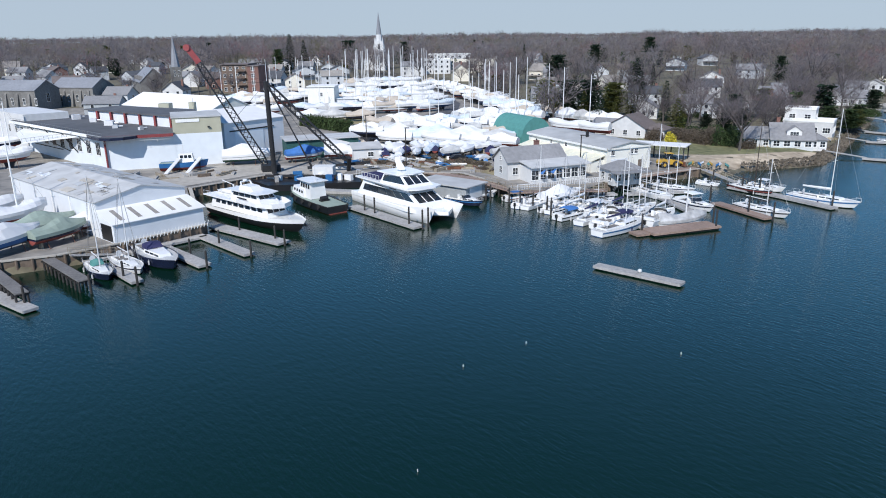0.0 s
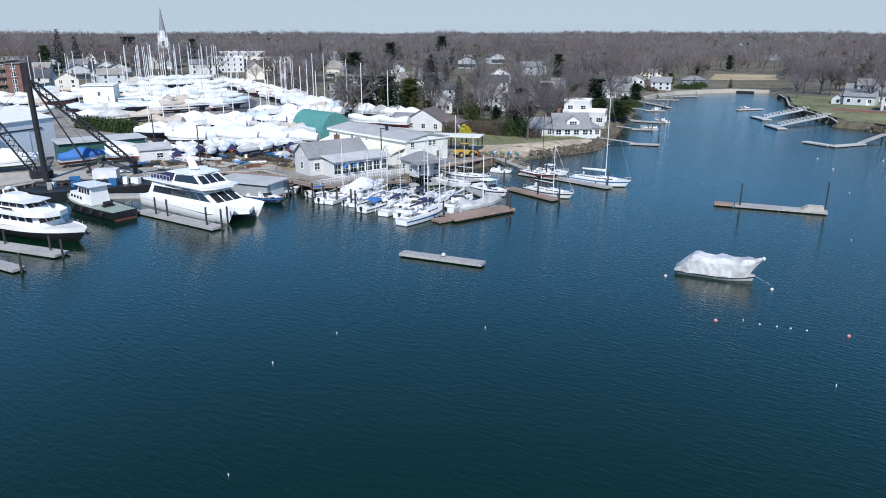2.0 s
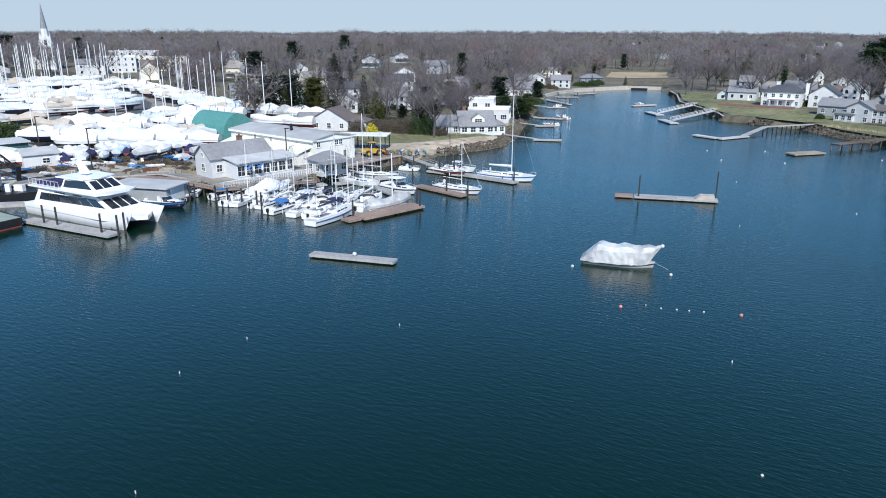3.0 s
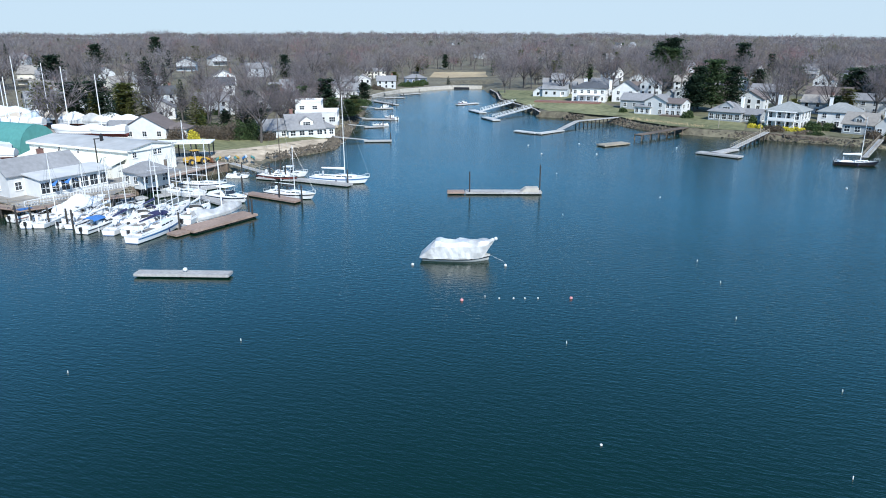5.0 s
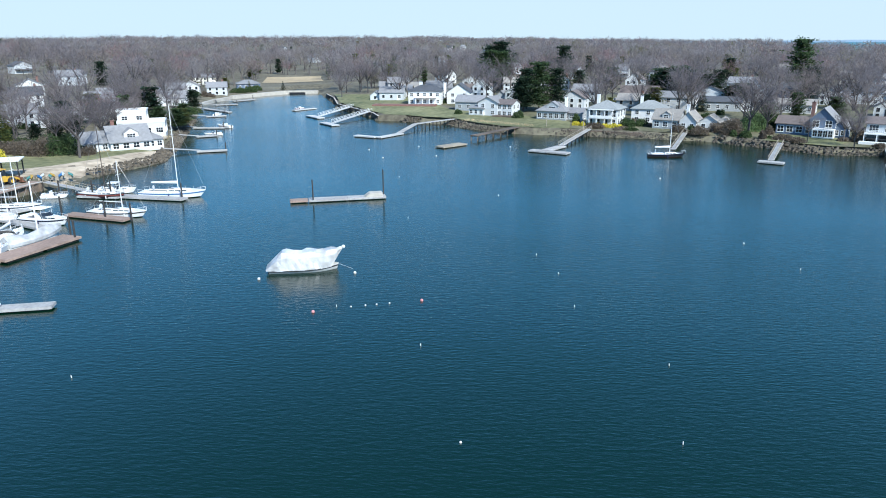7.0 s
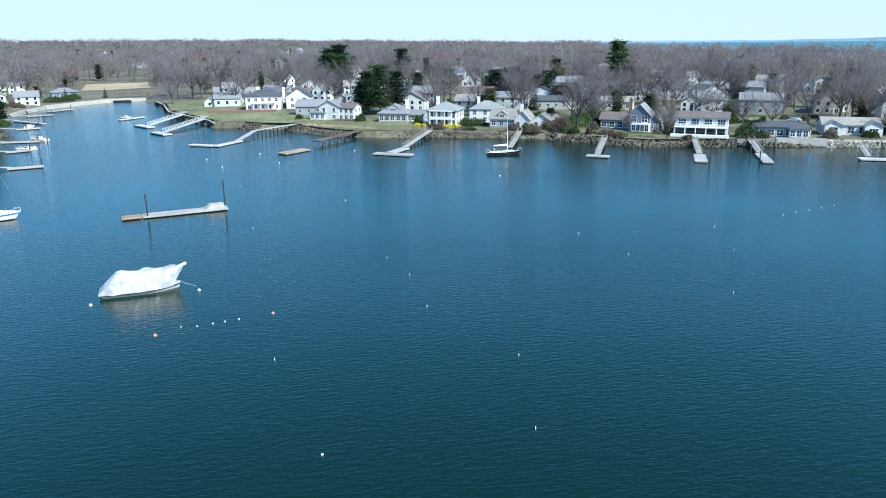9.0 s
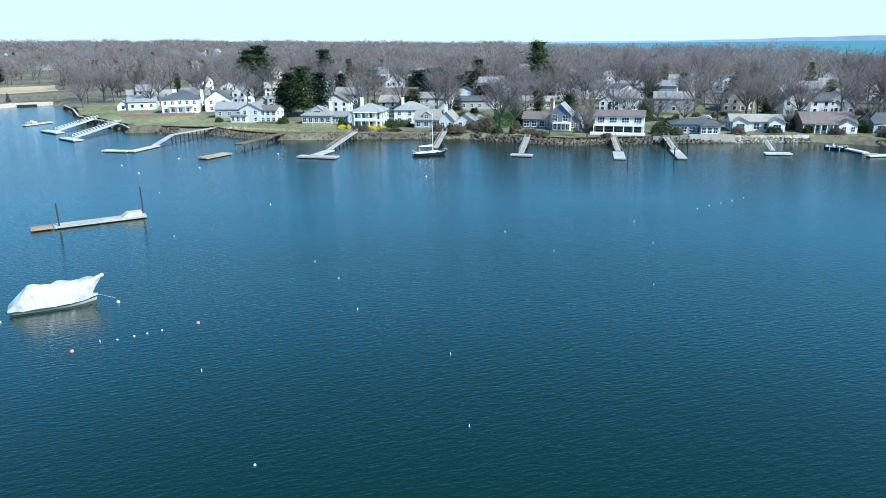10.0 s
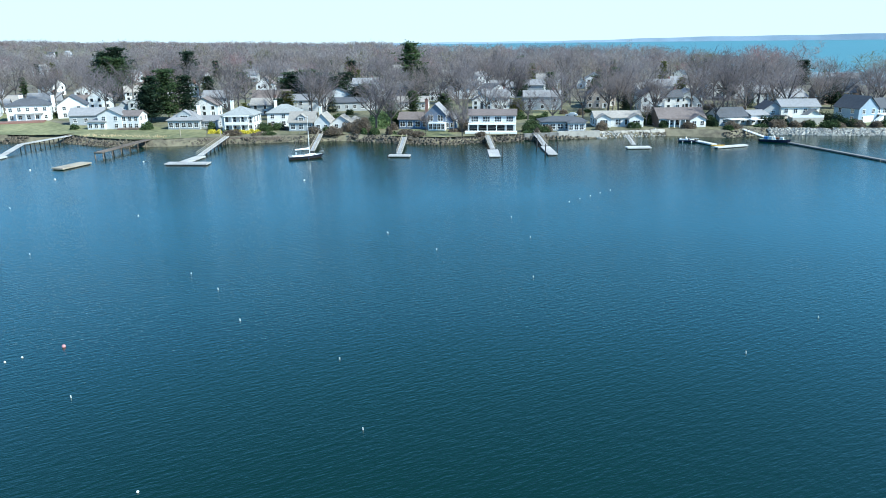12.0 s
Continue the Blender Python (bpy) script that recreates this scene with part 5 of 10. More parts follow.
part("white_fascia", Shape().beam((-75.65, 155.4, 7.7), (-118, 192.15, 7.7), 0.12, 0.7), TRIM, ob)
lip = [(-83.4, 163.9), (-81.0, 159.6), (-78.3, 156.2), (-75.6, 154.0), (-73.0, 153.6), (-70.6, 154.6), (-68.8, 157.2), (-68.6, 159.9)]
part("corner_canopy", Shape().prism(lip, 7.35, 7.95), NAVY, ob)
part("canopy_top", Shape().prism(lip, 7.95, 8.02), TARROOF, ob)
part("gallery_roof", Shape().add([(x, y, z + e) for e in (0, 0.35) for x, y, z in ((-83.6, 164.1, 7.1), (-102.5, 170.5, 4.6), (-112, 184.5, 5.2), (-111.5, 189.0, 6.4))], [(3, 2, 1, 0), (4, 5, 6, 7), (0, 1, 5, 4), (1, 2, 6, 5), (2, 3, 7, 6), (3, 0, 4, 7)]), TRIM, ob)
rail = Shape()
for k in range(15):
    f = k / 14
    rail.rod((-83.6 - 18.9 * f, 164.1 + 6.4 * f, 7.4 - 2.5 * f), (-83.6 - 18.9 * f, 164.1 + 6.4 * f, 8.3 - 2.5 * f), 0.035, n=4)
rail.beam((-83.6, 164.1, 8.3), (-102.5, 170.5, 5.8), 0.06)
part("gallery_rail", rail, WIRE, ob)
for f in (0.3, 0.55, 0.8):
    part("gallery_brace", Shape().beam((-83.6 - 18.9 * f, 164.1 + 6.4 * f, 7.0 - 2.5 * f), (-83.6 - 13.5 * f, 164.1 + 12.1 * f, 2.6), 0.2), STEEL, ob)
part("drain_pipe", Shape().rod((-75.7, 156.6, 0), (-75.7, 156.6, 7.6), 0.22), REDPAINT, ob)
dirx, diry = -0.745, 0.667
for k in range(9):
    cx, cy = -75.8 + dirx * (4 + 5.2 * k), 157 + diry * (4 + 5.2 * k)
    window(ob, cx - 0.02, cy - 0.02, 3.3, 2.3, 2.9, -41.8)
    if k % 2:
        part("roof_brace", Shape().beam((cx - 1.3, cy - 1.4, 7.5), (cx + 0.9, cy - 0.9, 4.4), 0.16), STEEL, ob)
rail = Shape()
for k in range(24):
    f = k / 23
    rail.rod((-75.6 - 42.0 * f, 155.6 + 36.5 * f, 8.0), (-75.6 - 42.0 * f, 155.6 + 36.5 * f, 8.7), 0.03, n=4)
rail.beam((-75.6, 155.6, 8.7), (-117.6, 192.1, 8.7), 0.05)
part("roof_rail", rail, WIRE, ob)
part("clerestory", Shape().prism([(-66, 172), (-62, 177), (-66, 187), (-92, 200), (-96, 192)], 7.9, 10.6), SHEETWALL, ob)
part("clerestory_roof", Shape().prism([(-65.5, 171), (-61, 177), (-65.5, 188), (-92, 201), (-97, 192)], 10.6, 10.9), TARROOF, ob)
for k in range(6):
    f = k / 5
    px, py = -66 - 26 * f, 171.6 + 17.2 * f
    part("red_pier", Shape().box(px - 0.2, px + 0.2, py - 0.5, py + 0.4, 7.9, 10.6), REDPAINT, ob)
part("annex", Shape().prism([(-112, 189), (-104, 197), (-124, 214), (-132, 206)], -0.5, 9.8), SIDINGS["white"], ob)
for k in range(5):
    window(ob, -113.5 - 3.6 * k, 190.2 + 3.1 * k, 4.6, 1.1, 1.9, -40)
part("roof_pile", Shape().box(-70, -68.5, 196, 198, 7.9, 12).box(-80, -77, 200, 203, 7.9, 11.4), OLIVEWALL, ob)
PLOTS.append((-90, 185, 30))

ob = thing("slipway_hall", pose(-58.8, 168.4, 1.7, 0, 0, 21), "tall hall bay, olive above and pale blue below", "industrial building")
part("wall", Shape().box(-5.4, 5.4, -4.5, 9, -0.4, 7.6), BLUEWALL, ob)
part("upper_wall", Shape().box(-5.4, 5.4, -4.5, 9, 7.6, 11.2), OLIVEWALL, ob)
part("roof", Shape().box(-5.6, 5.6, -4.7, 9.2, 11.2, 11.45), SHEDROOF, ob)
part("sign_board", Shape().box(-4.6, 0.6, -4.62, -4.5, 10.2, 10.9), TRIM, ob)
part("floodlight", Shape().box(2.3, 2.8, -5.0, -4.6, 8.8, 9.1), STEEL, ob)

ob = thing("storage_hall", pose(-57, 184.5, 1.7, 0, 0, 54.8), "white boat storage hall with broad white roof", "industrial building")
part("wall", wall_block(19, 24, -0.5, 9.0, 2.2, "x"), SHEETWALL, ob)
part("roof", gable_roof(19, 24, 9.0, 2.2, 0.3, 0.15, "x"), WHITEROOF, ob)
part("hall_door", Shape().box(-6.5, 2.5, -12.08, -11.98, 0, 6.8), BLUEWALL, ob)
part("door_track", Shape().box(-8, 6, -12.16, -12.0, 6.8, 7.1), STEEL, ob)
PLOTS.append((-57, 185, 18))
ob = thing("storage_hall", pose(-80, 222, 2.0, 0, 0, 54.8), "long white-roofed hall behind the works", "industrial building")
part("wall", wall_block(16, 44, -0.5, 8.5, 3.4, "y"), CREAMWALL, ob)
part("roof", gable_roof(16, 44, 8.5, 3.4, 0.3, 0.15, "y"), WHITEROOF, ob)
PLOTS.append((-80, 222, 24))
ob = thing("covered_berth", pose(-30.5, 176, 1.7, 0, 0, 20), "low green-fronted lean-to workshop with flat roof", "workshop")
part("wall", Shape().box(-9, 9, -3, 5, -0.3, 4.6), DARKTEAL, ob)
part("roof", Shape().box(-9.4, 9.4, -3.6, 5.4, 4.6, 4.85), SHEDROOF, ob)
ob = thing("white_tent", pose(-26, 176.5, 1.7, 0, 0, 60), "white fabric shelter beside the workshop", "shelter")
part("canopy", wall_block(9, 7, 0, 3.2, 1.6, "x"), WRAP, ob)
ob = thing("site_cabin", pose(-18.5, 169.5, 1.7, 0, 0, 15), "white site cabin with pale sloping roof", "cabin")
part("wall", Shape().box(-3.4, 3.4, -2, 2, 0, 2.9), SIDINGS["white"], ob)
part("roof", Shape().add([(x, y, z + e) for e in (0, 0.12) for x, y, z in ((-3.7, -2.4, 2.9), (3.7, -2.4, 2.9), (3.7, 2.4, 3.9), (-3.7, 2.4, 3.9))], [(3, 2, 1, 0), (4, 5, 6, 7), (0, 1, 5, 4), (1, 2, 6, 5), (2, 3, 7, 6), (3, 0, 4, 7)]), SHEDROOF, ob)
window(ob, 0.8, -2.01, 1.1, 1.3, 1.0, 0)

# a rail round the flat roof and scrap heaped in its corner
ob = thing("roof_rail", pose(0, 0, 8.0), "thin white guard rail along the flat roof's edge", "railing")
edge = ((-117, 191.6), (-75.4, 155.8), (-62.4, 160.6))
for (ax, ay), (bx, by) in zip(edge, edge[1:]):
    n = int(math.hypot(bx - ax, by - ay) / 2.6)
    for h in (0.5, 1.0):
        part("rail", Shape().rod((ax, ay, h), (bx, by, h), 0.035, n=5), TRIM, ob)
    for i in range(n):
        f = i / n
        part("rail_post", Shape().rod((ax + (bx - ax) * f, ay + (by - ay) * f, 0), (ax + (bx - ax) * f, ay + (by - ay) * f, 1.05), 0.04, n=5), TRIM, ob)
rng = random.Random(61)
for k in range(26):
    x, y = rng.uniform(-66, -56), rng.uniform(175, 186)
    ob = thing("roof_scrap", pose(x, y, 10.9 if x < -62 else 9.2, 0, 0, rng.uniform(0, 180)), "rusty scrap beams heaped behind the works roof", "scrap", "roof scrap")
    part("scrap_beam", Shape().beam((-rng.uniform(0.8, 2.4), 0, 0.2), (rng.uniform(0.8, 2.4), 0, rng.uniform(0.2, 1.6)), rng.uniform(0.2, 0.45)), rng.choice((RUST, STEEL, PALEPILE, OLIVEWALL)), ob)

roofbits = ((-84, 178, 2.2, 1.2), (-92, 186, 1.6, 1.0), (-80, 172, 1.2, 0.8), (-100, 193, 2.0, 1.3), (-72, 168, 1.0, 0.7))
for k, (x, y, w, h) in enumerate(roofbits):
    ob = thing("roof_unit", pose(x, y, 9.7, 0, 0, 15 * k), "grey ventilation unit on the flat roof", "roof unit", "roof units")
    part("casing", Shape().box(-w / 2, w / 2, -w / 3, w / 3, 0, h), ALU, ob)
    part("duct", Shape().rod((w / 2, 0, h * 0.5), (w / 2 + 1.2, 0, h * 0.5), 0.2), ALU, ob)

# the white clubhouse at the water's edge
ob = house(20.0, 144.6, 22, "white waterside clubhouse with grey shingle roofs and dark windows", 0, "clubhouse", "house")
block(ob, -0.5, 2.6, 13.5, 6.4, 4.0, 2.3, "gable", SIDINGS["white"], ROOFS["grey"], "x", 1, 4, 1)
window(ob, -7.27, 2.6, 4.0, 0.6, 0.7, -90)
part("dining_room", Shape().box(-4.5, 8.5, -5.4, -0.6, -0.5, 3.2), SIDINGS["white"], ob)
part("dining_roof", Shape().add([(x, y, z + e) for e in (0, 0.2) for x, y, z in ((-4.9, -6.2, 3.2), (9.2, -6.2, 3.2), (9.2, -0.4, 3.85), (-4.9, -0.4, 3.85))], [(3, 2, 1, 0), (4, 5, 6, 7), (0, 1, 5, 4), (1, 2, 6, 5), (2, 3, 7, 6), (3, 0, 4, 7)]), SHEDROOF, ob)
for k in range(7):
    window(ob, -3.6 + 1.85 * k, -5.42, 0.7, 1.5, 1.9, 0)
part("terrace", Shape().box(-10, 11, -10, -5.45, -1.0, 0.12), DECKING, ob)
fence = Shape()
for k in range(40):
    fence.box(-10 + 21 * k / 39 - 0.04, -10 + 21 * k / 39 + 0.04, -9.95, -9.85, 0.12, 1.1)
fence.box(-10, 11, -9.97, -9.83, 1.0, 1.1)
part("terrace_rail", fence, TRIM, ob)
for k, xx in enumerate((-2.0, 0.4)):
    part("awning", Shape().loft([[(xx - 1.2, -7.8, 2.2), (xx, -7.0, 3.0), (xx + 1.2, -7.8, 2.2)], [(xx - 1.2, -6.2, 2.2), (xx, -6.9, 3.0), (xx + 1.2, -6.2, 2.2)]]), CANVASB, ob)
    part("awning_post", Shape().rod((xx, -7, 0.1), (xx, -7, 3.0), 0.04), ALU, ob)
chimney(ob, 2, 4.2, 4.5, 7.0)

# the long cream storage hall
ob = house(34.3, 165.9, -64, "long cream two-tier storage hall with worn grey roof", 0, "storage_hall", "industrial building")
part("wall", wall_block(31, 12, -0.5, 5.2, 0.9, "x"), CREAMWALL, ob)
part("roof", gable_roof(31, 12, 5.2, 0.9, 0.35, 0.16, "x"), SHEDROOF, ob)
part("fascia", Shape().box(-15.8, 15.8, -6.5, -6.38, 4.75, 5.2), TRIM, ob)
part("lean_to_wall", Shape().box(-14, 14.4, -9.4, -6.01, -0.5, 2.5), CREAMWALL, ob)
lean = part("lean_to_roof", Shape().add([(x, y, z + e) for e in (0, 0.12) for x, y, z in ((-14.4, -9.9, 2.45), (14.8, -9.9, 2.45), (14.8, -6.02, 3.5), (-14.4, -6.02, 3.5))], [(3, 2, 1, 0), (4, 5, 6, 7), (0, 1, 5, 4), (1, 2, 6, 5), (2, 3, 7, 6), (3, 0, 4, 7)]), CREAMROOF, ob)
for k in range(11):
    part("roof_batten", Shape().beam((-13 + 2.6 * k, -9.85, 2.62), (-13 + 2.6 * k, -6.1, 3.64), 0.09), CREAMROOF, lean)
for k in range(9):
    part("wall_batten", Shape().box(-13.6 + 3.4 * k - 0.05, -13.6 + 3.4 * k + 0.05, -6.06, -6.0, 3.6, 4.75), TRIM, ob)
for xx in (-5.5, 0.4):
    window(ob, xx, -6.02, 3.75, 0.8, 0.95, 0)
part("hall_door", Shape().box(15.5, 15.57, -5, -0.5, 0, 2.7), SHEETWALL, ob)
for yy in (-4.6, 0.6, 1.8):
    window(ob, 15.52, yy, 3.6, 0.9, 1.0, 90)
part("end_gutter", Shape().beam((15.9, -6.3, 5.1), (15.9, 6.3, 5.1), 0.14), TRIM, ob)
part("side_door", Shape().box(15.5, 15.56, 2.6, 3.6, 0, 2.1), BULK, ob)
chimney(ob, 3, -2, 5.3, 7.0, STEEL, 0.5)
ob = house(22.6, 199.5, -64, "rounded green canvas boat shelter", 0, "canvas_shelter", "shelter")
arc = [(-5 * math.cos(math.pi * k / 12), 7.2 * math.sin(math.pi * k / 12) ** 0.85) for k in range(13)]
part("canopy", Shape().loft([[(x, y, z) for y, z in arc] for x in (-8, -2.7, 2.7, 8)]), CANVASGREEN, ob)
part("end_panel", Shape().add([(-7.96, y, z) for y, z in arc], [tuple(range(13))]).add([(7.96, y, z) for y, z in arc], [tuple(range(12, -1, -1))]), CANVASGREEN, ob)
ob = house(36.2, 139.6, 20, "small grey-roofed dock house on posts", 0, "dock_house", "house")
block(ob, 0, 0, 6.5, 5, 2.7, 1.7, "hip", SIDINGS["white"], ROOFS["grey"], "x", 1, 3, 2, z0=-0.3)
part("porch_roof", Shape().box(-4.2, 4.2, -5.0, -2.5, 2.5, 2.65), ROOFS["grey"], ob)
for xx in (-3.9, -1.3, 1.3, 3.9):
    part("porch_post", Shape().box(xx - 0.08, xx + 0.08, -4.9, -4.75, 0, 2.5), TRIM, ob)
ob = house(52.0, 165.5, -30, "open-sided boat rack with white roof", 0, "boat_rack", "shelter")
part("roof", Shape().box(-6.5, 6.5, -3, 3, 3.6, 3.8), WHITEROOF, ob)
for xx in (-6, -2, 2, 6):
    for yy in (-2.7, 2.7):
        part("post", Shape().box(xx - 0.12, xx + 0.12, yy - 0.12, yy + 0.12, 0, 3.6), STEEL, ob)

# white block among the masts
ob = house(-47.4, 284, 0, "plain cream storage block among masts", 0, "storage_block", "industrial building")
part("wall", Shape().box(-5.2, 5.2, -4, 9, -1, 9.0), CREAMWALL, ob)
part("roof", Shape().box(-5.6, 5.6, -4.4, 9.3, 9.0, 9.35), WHITEROOF, ob)
for xx in (-3.2, -1.0, 1.2, 3.4):
    part("wall_batten", Shape().box(xx - 0.08, xx + 0.08, -4.08, -4.0, -0.5, 8.9), TRIM, ob)
window(ob, 0.2, -4.02, 5.6, 0.8, 1.3, 0)
part("side_shed", Shape().box(5.3, 14, -2, 6, -1, 4.2), SHEETWALL, ob)
part("side_shed_roof", Shape().box(5.25, 14.4, -2.4, 6.4, 4.2, 4.4), WHITEROOF, ob)

# stone hall pair, stone church, brick and brown flats in the town
for px, py, w, d, hh in ((-172, 290, 28, 13, -14), (-152, 303, 20, 13, -14)):
    ob = house(px, py, hh, "grey granite hall with slate roof and buttresses", 18, "stone_hall", "hall")
    part("wall", wall_block(w, d, -2, 7.6, 3.6, "x"), STONE, ob)
    part("roof", gable_roof(w, d, 7.6, 3.6, 0.25, 0.2), SLATE, ob)
    for k in range(5):
        xx = -w / 2 + w * (k + 0.5) / 5
        part("buttress", Shape().loft([[(xx - 0.5, -d / 2, -1), (xx + 0.5, -d / 2, -1), (xx + 0.5, -d / 2 - 1.4, -1), (xx - 0.5, -d / 2 - 1.4, -1)], [(xx - 0.5, -d / 2, 6.5), (xx + 0.5, -d / 2, 6.5), (xx + 0.5, -d / 2 - 0.4, 6.0), (xx - 0.5, -d / 2 - 0.4, 6.0)]], True, (True, True)), STONE, ob)
        window(ob, xx + w / 10, -d / 2 - 0.02, 2.0, 1.0, 2.6, 0)
    window(ob, w / 2 + 0.02, 0, 3, 1.6, 3.2, 90)
ob = house(-143, 352, 30, "grey stone church with slate roof, rose window and slim spire", 24, "stone_church", "church")
part("wall", wall_block(13, 26, -2, 6.0, 6.2, "y"), STONE, ob)
part("roof", gable_roof(13, 26, 6.0, 6.2, 0.3, 0.2, "y"), SLATE, ob)
rose = part("rose_window", Shape().rod((0, -13.06, 5.2), (0, -13.0, 5.2), 2.1, n=20), GLASS, ob)
tr = Shape()
for k in range(8):
    a = math.pi * k / 8
    tr.beam((-2.1 * math.cos(a), -13.1, 5.2 - 2.1 * math.sin(a)), (2.1 * math.cos(a), -13.1, 5.2 + 2.1 * math.sin(a)), 0.14)
for k in range(16):
    a, b = math.pi * k / 8, math.pi * (k + 1) / 8
    tr.beam((2.15 * math.cos(a), -13.1, 5.2 + 2.15 * math.sin(a)), (2.15 * math.cos(b), -13.1, 5.2 + 2.15 * math.sin(b)), 0.3)
part("tracery", tr, STONE, rose)
for k in range(4):
    window(ob, 6.52, -9 + 6 * k, 1.5, 1.2, 2.6, 90)
    part("dormer_gable", wall_block(2.4, 3, 5.5, 7.2, 1.3, "x"), STONE, ob, m=pose(-4.8, -9 + 6 * k, 0))
part("tower", Shape().box(8.0, 12.4, -15.5, -11.1, -2, 12.6), STONE, ob)
for xx in (9.3, 11.1):
    window(ob, xx, -15.52, 8.5, 0.7, 2.4, 0)
    window(ob, 12.42, -14.2 + (xx - 9.3), 8.5, 0.7, 2.4, 90)
part("spire", Shape().loft([[(10.2 + 2.1 * math.cos(math.pi * k / 4 + 0.39), -13.3 + 2.1 * math.sin(math.pi * k / 4 + 0.39), 12.6) for k in range(8)], [(10.2 + 0.08 * math.cos(math.pi * k / 4), -13.3 + 0.08 * math.sin(math.pi * k / 4), 27.2) for k in range(8)]], True, (False, True)), SLATE, ob)
ob = house(-98, 358, -3, "brown and brick flats with balconies and flat roof", 16, "apartment_block", "apartment building")
part("wall", Shape().box(-9.5, 4, -6, 8, -2, 13.4), SIDINGS["brown"], ob)
part("brick_wing", Shape().box(4, 9.5, -8, 8, -2, 12.6), SIDINGS["brick"], ob)
part("roof", Shape().box(-10, 4.2, -6.8, 8.5, 13.4, 13.8).box(3.6, 10, -8.5, 8.5, 12.6, 13.0), ROOFS["brown"], ob)
for r in range(4):
    for k in range(4):
        window(ob, -8 + 3.2 * k, -6.02, 0.8 + 3.3 * r, 1.3, 1.6, 0)
    window(ob, 6.7, -8.02, 0.8 + 3.3 * r, 1.6, 1.8, 0)
    part("balcony", Shape().box(-1.6, 2.6, -7.6, -6.02, 0.3 + 3.3 * r, 0.5 + 3.3 * r).box(-1.6, 2.6, -7.6, -7.5, 0.5 + 3.3 * r, 1.4 + 3.3 * r), SIDINGS["brown"], ob)
# the white church with its tall steeple
ob = house(-43, 506, 0, "white clapboard church with tall tapering steeple", 22, "steeple_church", "church")
part("wall", wall_block(15, 28, -3, 9, 6, "y"), SIDINGS["white"], ob, m=pose(-3, 15, 0))
part("roof", gable_roof(15, 28, 9, 6, 0.4, 0.2, "y"), ROOFS["grey"], ob, m=pose(-3, 15, 0))
part("tower", Shape().box(-4, 4, -4, 4, -3, 13), SIDINGS["white"], ob)
part("belfry", Shape().box(-3.1, 3.1, -3.1, 3.1, 13, 19.5), SIDINGS["white"], ob)
part("lantern", Shape().rod((0, 0, 19.5), (0, 0, 24), 2.2, 2.0, 8), SIDINGS["white"], ob)
part("spire", Shape().rod((0, 0, 24), (0, 0, 38.7), 1.9, 0.08, 8), SLATE, ob)
pin = Shape()
for a in (-1, 1):
    for b in (-1, 1):
        pin.rod((a * 3.6, b * 3.6, 13), (a * 3.6, b * 3.6, 17.5), 0.5, 0.05, 6).rod((a * 2.7, b * 2.7, 19.5), (a * 2.7, b * 2.7, 22.5), 0.35, 0.04, 6)
part("pinnacle", pin, SIDINGS["white"], ob)
for z, w, h in ((4, 1.6, 4), (14.2, 1.6, 3.4)):
    f = 4.02 if z < 10 else 3.12
    window(ob, 0, -f, z, w, h, 0)
    window(ob, f, 0, z, w, h, 90)
    window(ob, -f, 0, z, w, h, -90)


